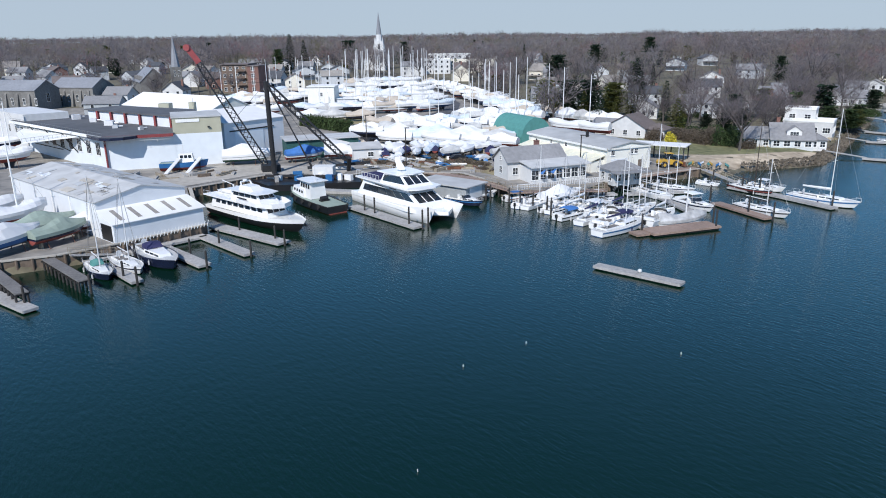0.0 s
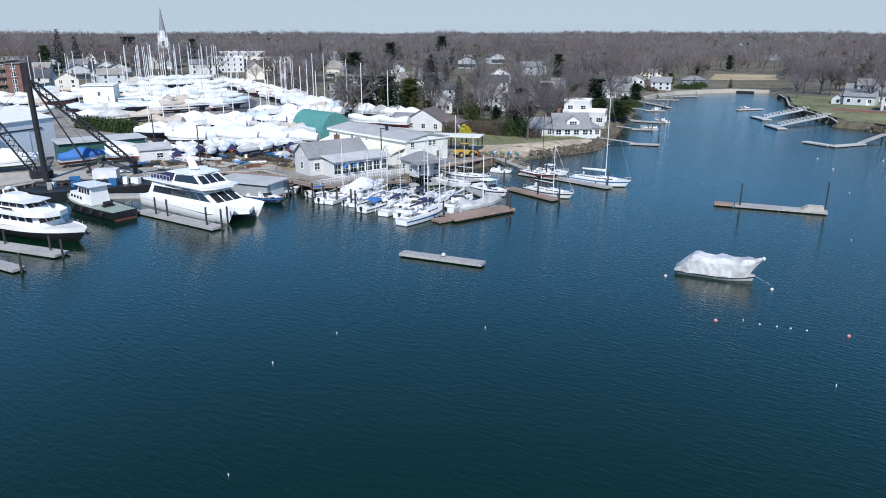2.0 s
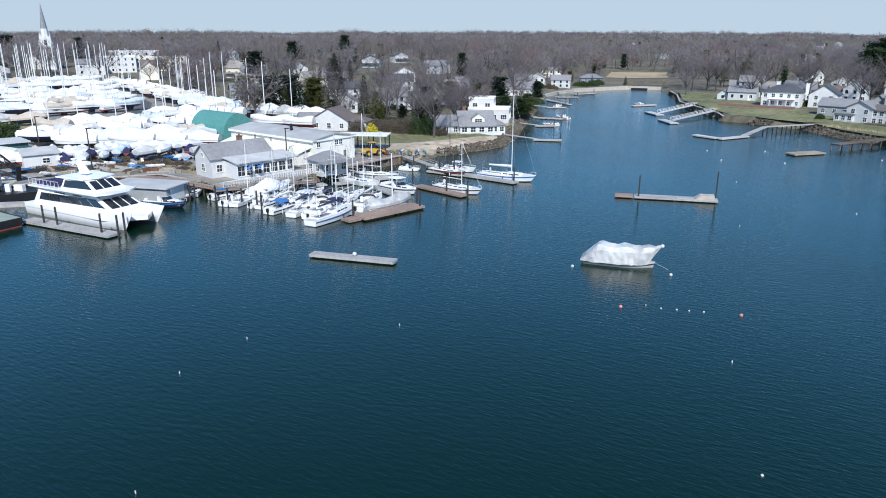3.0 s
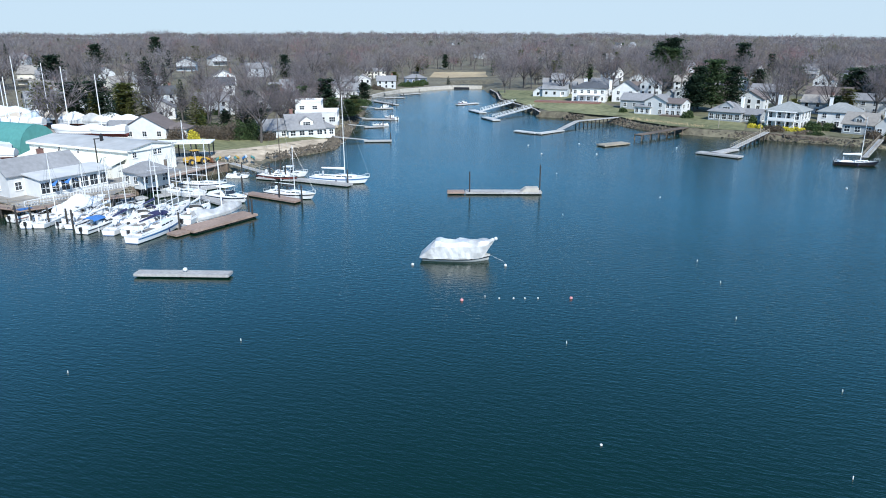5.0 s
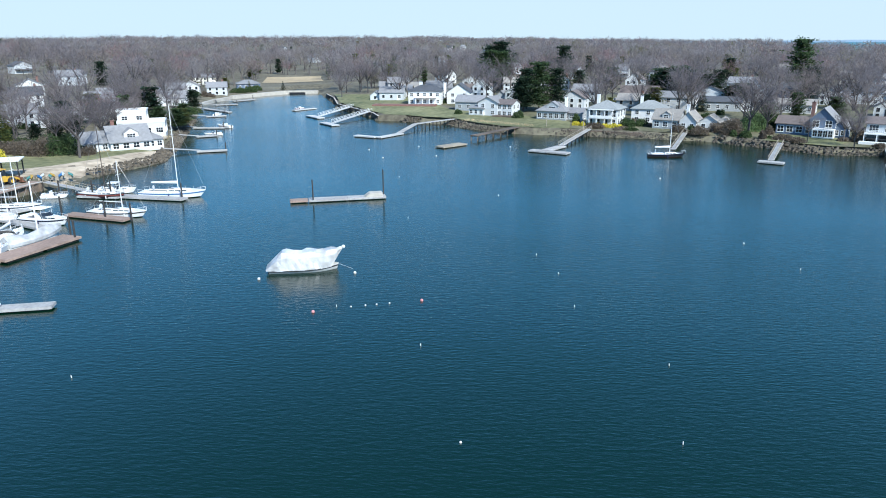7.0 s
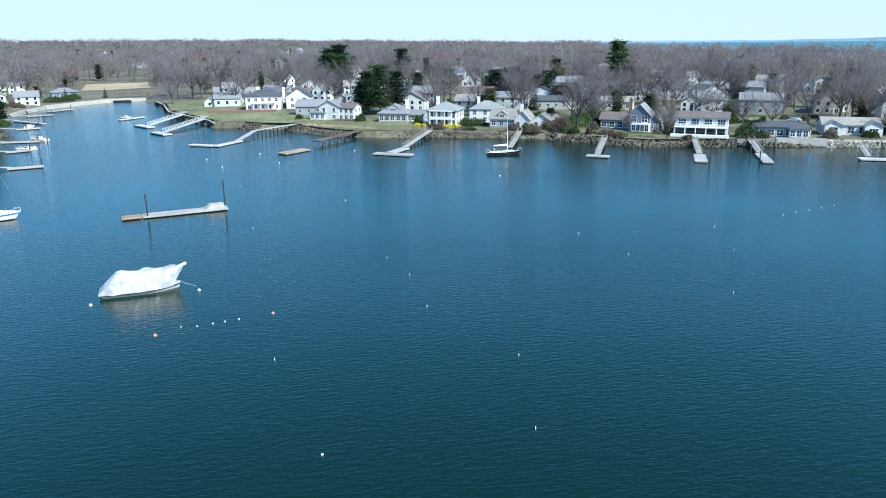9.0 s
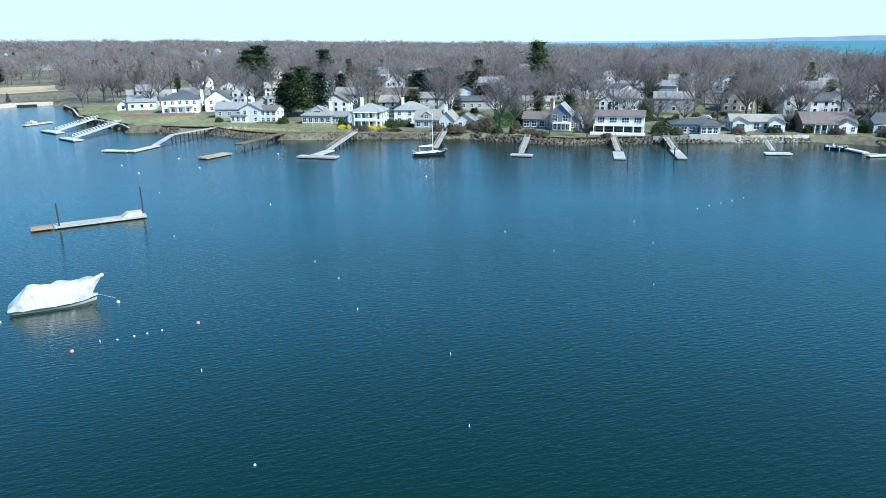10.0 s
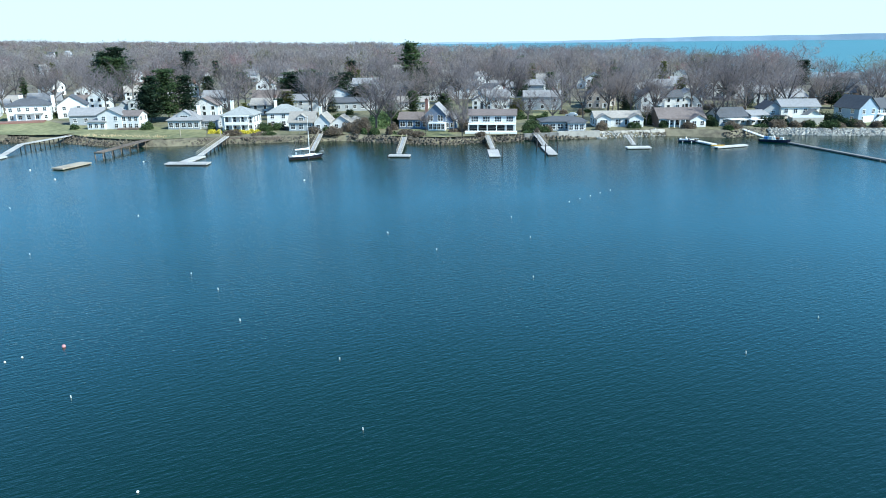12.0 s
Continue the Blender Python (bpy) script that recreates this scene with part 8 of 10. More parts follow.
block(ob, 0, 0, 14, 8, 3.2, 1.8, "gable", W, RT, "x", 1, 4, 2)
ob = house(226.5, 46, -88, "slate-blue shingled house with white-trimmed gables", 10)
block(ob, 3, -1, 6.5, 8, 5.0, 3.2, "gable", BL, RG, "y", 2, 2, 2, win=(1.6, 1.8))
block(ob, -4.5, 1, 10, 7, 3.2, 1.8, "gable", BL, RB, "x", 1, 4, 2, win=(1.6, 1.7))
block(ob, 7.4, -0.5, 3.5, 6, 3.0, 1.8, "gable", BL, RG, "y", 1, 2, 1)
part("sun_room", Shape().box(1, 6.5, -7.2, -5.0, -0.3, 2.6), TRIM, ob)
for k in range(4):
    window(ob, 1.8 + 1.3 * k, -7.22, 0.5, 1.0, 1.7, 0)
chimney(ob, -0.8, 1, 4, 9.2)
ob = house(222.5, 24.5, -86, "white two-storey house with brown roof and full-width balcony", 9)
# pale grey siding on this white house puts its front's shade into the colour
block(ob, 0, 0, 14.5, 8, 5.2, 1.4, "gable", PL, RB, "x", 2, 4, 2, win=(2.1, 1.7))
part("balcony", Shape().box(-7.4, 7.4, -6.4, -4.02, 2.5, 2.7), TRIM, ob)
for k in range(5):
    part("porch_glazing", Shape().box(-6.9 + 2.8 * k, -4.6 + 2.8 * k, -4.14, -4.08, 0.1, 2.2), GLASS, ob)
part("terrace", Shape().box(-8.2, 7.8, -8.4, -6.5, -0.6, 0.7), TRIM, ob)
r = Shape()
for k in range(30):
    r.box(-7.3 + 14.6 * k / 29 - 0.03, -7.3 + 14.6 * k / 29 + 0.03, -6.38, -6.32, 2.7, 3.6)
r.box(-7.4, 7.4, -6.4, -6.3, 3.55, 3.65)
part("balcony_rail", r, TRIM, ob)
for k in range(6):
    part("post", Shape().box(-7.3 + 2.92 * k - 0.1, -7.3 + 2.92 * k + 0.1, -6.35, -6.15, -0.2, 2.5), TRIM, ob)
chimney(ob, -3.5, 1.5, 5, 8.2, BLACKHULL)
ob = house(227, 3, -78, "low dark grey house with wide windows and a broad shallow roof", 9)
block(ob, 0, 0, 14, 8, 2.9, 1.4, "hip", G, RD, "x", 1, 6, 2, win=(1.8, 1.5))
block(ob, 3.5, -4.5, 5, 3, 2.7, 0.8, "hip", W, RD, "x", 1, 3, 1, win=(1.2, 1.6))
part("sea_wall", Shape().box(-3, 10, -9.5, -8.9, -1.5, 0.6), CONCRETE, ob)
ob = house(238, -14.5, -80, "white single-storey house with two gabled wings and tan roof", 9)
block(ob, 0, 1, 15, 8, 3.0, 1.7, "gable", W, RT, "x", 1, 5, 2, win=(1.6, 1.7))
block(ob, -5, -3.4, 4.6, 3, 3.0, 1.2, "gable", W, RT, "y", 1, 1, 1, win=(2.2, 1.8))
block(ob, 5.4, -3.4, 4.6, 3, 3.0, 1.2, "gable", W, RT, "y", 1, 1, 1, win=(2.2, 1.4))
ob = house(241, -34, -76, "brown-roofed bungalow with dark gable end and white porch", 9)
block(ob, 0, 0, 15, 9, 2.9, 2.8, "gable", W, RB, "x", 1, 6, 1, win=(1.5, 1.6))
part("gable_cladding", Shape().loft([[(x, -4.45, -0.3), (x, 4.45, -0.3), (x, 4.45, 2.75), (x, 0, 5.5), (x, -4.45, 2.75)] for x in (-7.58, -7.5)], True, (True, True)), BR, ob)
block(ob, 4.5, -5.2, 5, 3, 2.6, 1.4, "gable", W, RB, "y", 1, 2, 1)
part("porch_roof", Shape().box(-5, 2, -6.8, -4.5, 2.5, 2.65), RB, ob)
for k in range(5):
    part("porch_post", Shape().box(-4.9 + 1.7 * k - 0.1, -4.9 + 1.7 * k + 0.1, -6.7, -6.5, 0, 2.5), TRIM, ob)
ob = house(246, -53, -68, "grey cottage with pale canopies and a white-roofed wing", 9)
block(ob, -3, 0, 10, 8, 3.0, 2.4, "gable", G, RD, "x", 1, 3, 2)
block(ob, 6, -1, 6, 7, 3.2, 1.2, "gable", W, RG, "x", 1, 3, 2)
part("canopy", Shape().box(-6, 0, -7.5, -4.2, 2.2, 2.35), WRAP, ob)
part("canopy", Shape().box(1, 5, -8.2, -4.6, 2.0, 2.15), WRAP, ob)
ob = house(252, -71, -84, "cream and brick house with terraces and outside stairs", 11)
block(ob, 2, 0, 12, 9, 5.6, 2.0, "gable", CR, RG, "x", 2, 4, 2)
block(ob, -6, 1, 6, 8, 4.6, 2.2, "gable", G, RD, "y", 2, 1, 2)
block(ob, 5, -6, 5, 4, 3.0, 1.8, "gable", CR, RT, "y", 1, 2, 1)
part("stair", Shape().loft([[(-3.5, -9, -0.4), (-3.5, -4.5, 2.6), (-3.5, -4.5, -0.4)], [(-1.8, -9, -0.4), (-1.8, -4.5, 2.6), (-1.8, -4.5, -0.4)]], True, (True, True)), CONCRETE, ob)
part("terrace", Shape().box(-1.7, 8, -8.5, -4.6, -0.5, 2.4), CONCRETE, ob)
part("terrace_rail", Shape().box(-1.7, 8, -8.5, -8.42, 2.4, 3.2), TRIM, ob)
part("sun_shade", Shape().box(-5.8, -2.4, -7.6, -3.2, 2.7, 2.85), STEEL, ob)
ob = house(259, -97, -62, "blue gambrel-fronted house with white decks", 11)
block(ob, -4, 0, 8, 10, 4.8, 3.6, "gable", SIDINGS["mist"], RD, "y", 2, 2, 2)
block(ob, 4, 0, 8, 8, 4.6, 2.6, "gable", SIDINGS["mist"], RD, "x", 2, 3, 2, win=(1.5, 1.7))
part("deck", Shape().box(0, 8, -7.5, -4.1, 2.4, 2.6), TRIM, ob)
part("deck_stair", Shape().loft([[(0, -7.5, 2.4), (-3.6, -7.5, 0), (0, -7.5, 0)], [(0, -6.2, 2.4), (-3.6, -6.2, 0), (0, -6.2, 0)]], True, (True, True)), TRIM, ob)
part("garage_door", Shape().box(-6, -1.6, -5.06, -5.0, 0, 2.2), TRIM, ob)

# second row
for hx, hy, hh, w, d, e, r, wall, rf, along, label in (
        (294, 31, -84, 11, 9, 5.0, 2.8, W, RG, "x", "white house with grey roof behind the balcony house"),
        (288, 36, -84, 8, 7, 4.0, 2.4, W, RD, "y", "dark-roofed gabled house with a bright dormer front"),
        (293, 12, -86, 15, 9, 5.2, 2.2, G, RG, "x", "grey two-storey house with long roof"),
        (301, -10, -86, 9, 10, 5.2, 3.4, TP, RB, "y", "half-timbered taupe house with steep gables"),
        (310, -14, -86, 8, 8, 5.2, 3.4, TP, RB, "y", "half-timbered taupe house with steep gables"),
        (288, -30, -80, 9, 9, 6.0, 3.0, W, RD, "y", "white gabled house with dark roof"),
        (296, -37, -80, 11, 8, 5.0, 2.4, W, RD, "x", "white two-storey house with dark roof"),
        (300, -46, -80, 10, 9, 5.0, 2.6, G, RG, "y", "grey gabled house among bare trees"),
        (322, -107, -70, 14, 10, 5.0, 5.6, BR, RD, "x", "dark steep-roofed house with a white gable"),
        (345, -40, -85, 13, 9, 6.2, 2.6, W, RG, "x", "tall pale house among bare trees"),
        (352, -66, -85, 10, 9, 6.4, 2.6, W, RT, "y", "tall white house among bare trees"),
        (262, 216, -60, 12, 9, 4.4, 3.0, G, RG, "x", "grey cottage at the wood's edge"),
        (268, 240, -55, 10, 8, 3.4, 2.4, G, RT, "x", "pale cottage at the wood's edge"),
        (256, 234, -55, 9, 8, 3.2, 2.2, G, RG, "x", "grey cottage beside the lawn"),
        (275, 200, -60, 9, 9, 5.0, 3.6, PL, RB, "y", "pale grey gabled house up the slope"),
        (262, 172, -70, 9, 8, 4.4, 2.8, G, RG, "y", "grey gabled house beneath pines"),
        (255, 140, -75, 10, 8, 4.2, 2.8, PL, RB, "y", "pale house with brown gable behind pines"),
        (262, 118, -78, 11, 8, 4.0, 2.2, G, RT, "x", "grey house with tan roof in the second row"),
        (330, 92, -80, 9, 9, 5.2, 4.4, W, RB, "y", "white house with red-brown turret roof"),
        (280, -118, -60, 12, 9, 5.0, 2.8, W, RD, "x", "white house with dark roof beside the lawn"),
        (303, -84, -70, 12, 9, 4.6, 2.6, W, RG, "x", "white house with grey roof behind a hedge"),
        (284, 150, -75, 11, 9, 4.6, 2.6, G, RG, "x", "grey house with grey roof behind the pines"),
        (352, 158, -75, 9, 9, 5.4, 3.6, W, RB, "y", "white gabled house deep among bare trees"),
        (372, 110, -80, 13, 9, 5.0, 2.6, PL, RG, "x", "pale grey house with long roof among trees"),
        (340, 78, -82, 12, 9, 5.0, 3.0, BL, RD, "x", "slate-blue house with dark roof among trees"),
        (332, 62, -84, 9, 8, 4.2, 2.6, W, RG, "y", "small white gabled house among trees"),
        (345, 52, -85, 13, 9, 5.2, 2.6, PL, RD, "x", "pale grey house with dark roof among trees"),
        (356, 34, -86, 12, 9, 5.0, 2.8, W, RG, "x", "white house with grey roof on the back street"),
        (405, 14, -88, 12, 9, 5.6, 2.8, W, RT, "x", "white house with tan roof far among trees"),
        (412, -12, -88, 10, 9, 5.6, 3.0, W, RG, "y", "white gabled house far among trees"),
        (385, -18, -88, 11, 9, 4.8, 2.6, BR, RB, "x", "brown shingled house with brown roof among trees"),
        (372, -54, -85, 13, 9, 6.0, 2.6, CR, RG, "x", "cream house with grey roof among trees"),
        (400, -88, -80, 13, 9, 6.2, 2.6, W, RT, "x", "tall white house with tan roof among trees"),
        (350, -78, -80, 11, 9, 6.0, 2.8, W, RD, "y", "tall white gabled house behind the hedge"),
        (326, -80, -75, 10, 8, 4.6, 2.6, G, RG, "x", "grey cottage with grey roof behind the hedge"),
        (283, 262, -50, 11, 8, 4.2, 2.6, G, RG, "x", "grey cottage above the creek lawn"),
        (300, 225, -55, 10, 9, 5.0, 3.2, PL, RG, "y", "pale grey gabled house up the wooded slope"),
        (308, 205, -60, 9, 8, 4.2, 2.6, PL, RT, "x", "pale house with tan roof on the slope"),
        (330, 190, -62, 11, 9, 5.0, 2.8, W, RB, "y", "white house with brown gable on the slope"),
        (240, 226, -55, 11, 8, 3.6, 2.4, PL, RG, "x", "low pale cottage beside the creek lawn")):
    ob = house(hx, hy, hh, label, 8)
    block(ob, 0, 0, w, d, e, r, "gable", wall, rf, along, 2 if e > 3.8 else 1, 3, 1, window=far_window)
    if (hx + hy) % 3:
        q = 1 if hy % 2 else -1
        block(ob, q * (w * 0.5 + 2.3), 0.7, 4.6, d * 0.72, e * 0.6, r * 0.75, "gable", wall, rf, "x" if hx % 2 else "y", 1, 1, 0, window=far_window)
    if w > 10:
        chimney(ob, w * 0.3, 0.5, e, e + r + 1.0)
    door_part(ob, w * 0.28, -d / 2 - 0.02, 1.0, 2.1)

# ---- houses of the west bank ----
ob = house(106.5, 203.0, -33, "white flat-roofed modern house of stacked storeys", 12)
block(ob, 0, 0, 13, 9, 4.4, 0, "flat", W, WHITEROOF, "x", 1, 4, 3, win=(1.8, 1.4))
block(ob, -2.5, 1, 8, 7, 7.6, 0, "flat", W, WHITEROOF, "x", 2, 2, 2, win=(1.5, 1.1))
part("terrace_rail", Shape().box(-6.5, 6.5, -4.6, -4.5, 4.4, 5.2), TRIM, ob)
ob = house(88.5, 184.5, -16, "low grey-roofed house with a dormer above the beach", 11)
block(ob, 3.2, 0, 10, 9, 2.4, 3.6, "gable", PL, RG, "x", 1, 4, 2, win=(1.4, 1.3))
dormer(ob, 3.6, -2.4, 2.8, 3.6, W, RG)
block(ob, -5.6, 0.6, 8, 8, 2.4, 2.4, "gable", PL, RG, "x", 1, 3, 2)
block(ob, 9.4, -1, 4, 6, 2.3, 1.4, "hip", W, RG, "x", 1, 2, 1)
chimney(ob, 0.2, 1.5, 4, 7.2)
ob = house(56, 206.5, -38, "brown-roofed house with a white-edged broad gable", 11)
block(ob, 0, 0, 12, 9, 3.0, 3.4, "gable", W, RB, "y", 1, 3, 2)
block(ob, -8, 2, 8, 7, 2.8, 1.6, "gable", W, RG, "x", 1, 3, 2)
block(ob, 8, 0, 6, 6, 2.6, 1.6, "hip", W, RB, "x", 1, 3, 2)
ob = house(163, 287, -40, "white twin-gabled cape house on the creek", 11)
block(ob, -4, 0, 8, 9, 4.0, 3.6, "gable", W, RG, "y", 2, 2, 2)
block(ob, 4, 0, 8, 8, 3.4, 2.6, "gable", W, RG, "x", 1, 3, 2)
dormer(ob, 4, -2.2, 3.2, 2.4, W, RG)
ob = house(254, 356, -30, "blue-grey pavilion with hipped grey roof by the marsh", 10)
block(ob, 0, 0, 13, 9, 3.0, 2.2, "hip", BL, RG, "x", 1, 4, 2)
for hx, hy, hh, w, d, e, r, wall, rf, along in (
        (214, 327, -35, 10, 8, 4.0, 2.4, PL, RG, "x"), (205, 337, -35, 9, 8, 4.4, 2.4, W, RT, "y"), (193, 331, -35, 9, 8, 4.0, 2.4, PL, RG, "x"), (256, 404, -30, 14, 9, 4.6, 1.8, CR, RG, "x"),
        (120, 322, -20, 12, 8, 4.8, 3.0, W, RD, "x"), (92, 256, -20, 11, 9, 4.6, 2.6, PL, RG, "x"), (100, 248, -20, 9, 8, 3.8, 2.2, W, RG, "y"), (84, 292, -20, 13, 8, 4.8, 2.6, PL, RD, "x"),
        (72, 250, -20, 9, 8, 3.8, 2.6, W, RG, "y"), (118, 262, -30, 12, 8, 3.6, 2.4, G, RT, "x"), (150, 310, -30, 11, 8, 4.2, 2.6, CR, RG, "x"), (60, 290, -10, 11, 8, 4.4, 2.6, PL, RG, "y"), (44, 300, 0, 12, 8, 4.4, 2.4, G, RG, "x"),
        (52, 340, 0, 12, 9, 4.8, 2.6, PL, RT, "x"), (96, 350, -15, 12, 9, 4.4, 2.6, W, RG, "x"), (64, 400, -10, 13, 9, 4.8, 2.8, PL, RG, "x"), (140, 370, -20, 12, 9, 4.8, 2.8, W, RG, "y"), (110, 420, -15, 13, 9, 5, 3, G, RB, "x"),
        (180, 420, -20, 13, 9, 5, 3, PL, RG, "x"), (40, 450, 0, 13, 10, 5, 3, W, RG, "y"), (20, 480, 0, 30, 12, 8, 0, CR, RT, "f"), (-5, 470, 0, 22, 12, 9, 0, W, RG, "f"), (-18, 455, 0, 14, 12, 6, 2.5, W, RG, "x"), (6, 520, 0, 30, 14, 10, 0, W, RT, "f")):
    ob = house(hx, hy, hh, {True: "pale flat-roofed block among the trees", False: "%s house with %s roof among bare trees" % (wall.name.split("_")[0], rf.name.split("_")[0])}[along == "f"], 8)
    if along == "f":
        block(ob, 0, 0, w, d, e, 0, "flat", wall, rf, "x", 3, 6, 2, window=far_window)
    else:
        block(ob, 0, 0, w, d, e, r, "gable", wall, rf, along, 2 if e > 3.8 else 1, 3, 1, window=far_window)
        if w > 9:
            chimney(ob, w * 0.3, 0.5, e, e + r + 1.0)

# ---- the town behind the yard and houses scattered through the woods ----
TEMPLATES = []
for k, (w, d, e, r, wall, rf, along) in enumerate(((11, 8, 5.0, 2.8, PL, RG, "x"), (9, 9, 5.0, 3.4, W, RD, "y"), (13, 8, 4.6, 2.4, G, RG, "x"), (10, 9, 4.8, 3.0, CR, RB, "y"), (12, 9, 5.2, 2.6, PL, RT, "x"), (12, 9, 5.4, 2.8, SIDINGS["brick"], RB, "x"))):
    hx, hy = ((-135, 300), (-118, 318), (-128, 270), (-76, 372), (-60, 392), (-118, 378))[k]
    ob = house(hx, hy, -10 + 7 * k, "%s two-storey town house with %s shingle roof" % (wall.name.split("_")[0], rf.name.split("_")[0]), 8)
    block(ob, 0, 0, w, d, e, r, "gable", wall, rf, along, 2, 2, 1, window=far_window)
    part("chimney", Shape().box(w * 0.3 - 0.4, w * 0.3 + 0.4, 0.1, 0.9, e, e + r + 0.9), SIDINGS["brick"], ob)
    TEMPLATES.append(ob)
SMALL_HOUSES = []
for k, (w, d, e, r, wall, rf) in enumerate(((10, 8, 4.8, 3.2, W, RG), (12, 8, 5.2, 2.6, PL, RD), (9, 9, 5.4, 3.6, CR, RT))):
    hx, hy = ((-150, 372), (-66, 410), (78, 330))[k]
    ob = house(hx, hy, 12 * k, "%s frame house with %s shingle roof among bare trees" % (wall.name.split("_")[0], rf.name.split("_")[0]), 7)
    block(ob, 0, 0, w, d, e, r, "gable", wall, rf, ("x", "y")[k % 2], 1, 2, 0, window=far_window, win=(1.3, 1.8))
    part("porch_roof", Shape().add([(x, y, z) for x, y, z in ((-w / 2, -d / 2 - 2, 2.4), (w / 2, -d / 2 - 2, 2.4), (w / 2, -d / 2, 3.0), (-w / 2, -d / 2, 3.0), (-w / 2, -d / 2 - 2, 2.25), (w / 2, -d / 2 - 2, 2.25), (w / 2, -d / 2, 2.85), (-w / 2, -d / 2, 2.85))], [(0, 1, 2, 3), (7, 6, 5, 4), (0, 4, 5, 1), (1, 5, 6, 2), (3, 7, 4, 0)]), rf, ob)
    SMALL_HOUSES.append(ob)
rng = random.Random(21)
spots = [(-196, 330), (-210, 352), (-184, 352), (-230, 330), (-240, 372), (-215, 392), (-190, 385), (-168, 392), (-172, 418), (-205, 430), (-240, 440), (-262, 410), (-140, 400), (-120, 418), (-96, 402), (-82, 428), (-104, 446), (-130, 452),
         (-160, 460), (-190, 480), (-230, 500), (-280, 470), (-72, 460), (-62, 436), (-90, 480), (-110, 505), (-140, 520), (-300, 380), (-270, 340), (-150, 342), (-134, 388), (-112, 392), (-176, 338), (-88, 382)]
for _ in range(150):
    a, r = radians(rng.uniform(-32, 110)), rng.uniform(290, 620) if rng.random() < 0.62 else rng.uniform(620, 1300)
    spots.append((r * math.sin(a), r * math.cos(a)))
for hx, hy in spots:
    if float(inland(np.array([hx]), np.array([hy]))[0]) < 14 or any(math.hypot(hx - p[0], hy - p[1]) < p[2] + 6 for p in PLOTS) or float(inland(np.array([hx]), np.array([hy]), YARD)[0]) > -8 or math.hypot(hx - 330, hy - 410) < 140:
        continue
    copy_thing(rng.choice(SMALL_HOUSES if len(PLOTS) % 2 else TEMPLATES[:5] if hx > -60 else TEMPLATES), pose(hx, hy, gz(hx, hy), 0, 0, rng.choice((-85, -40, 0, 20, 90)) + rng.uniform(-12, 12)))
    PLOTS.append((hx, hy, 6.5))


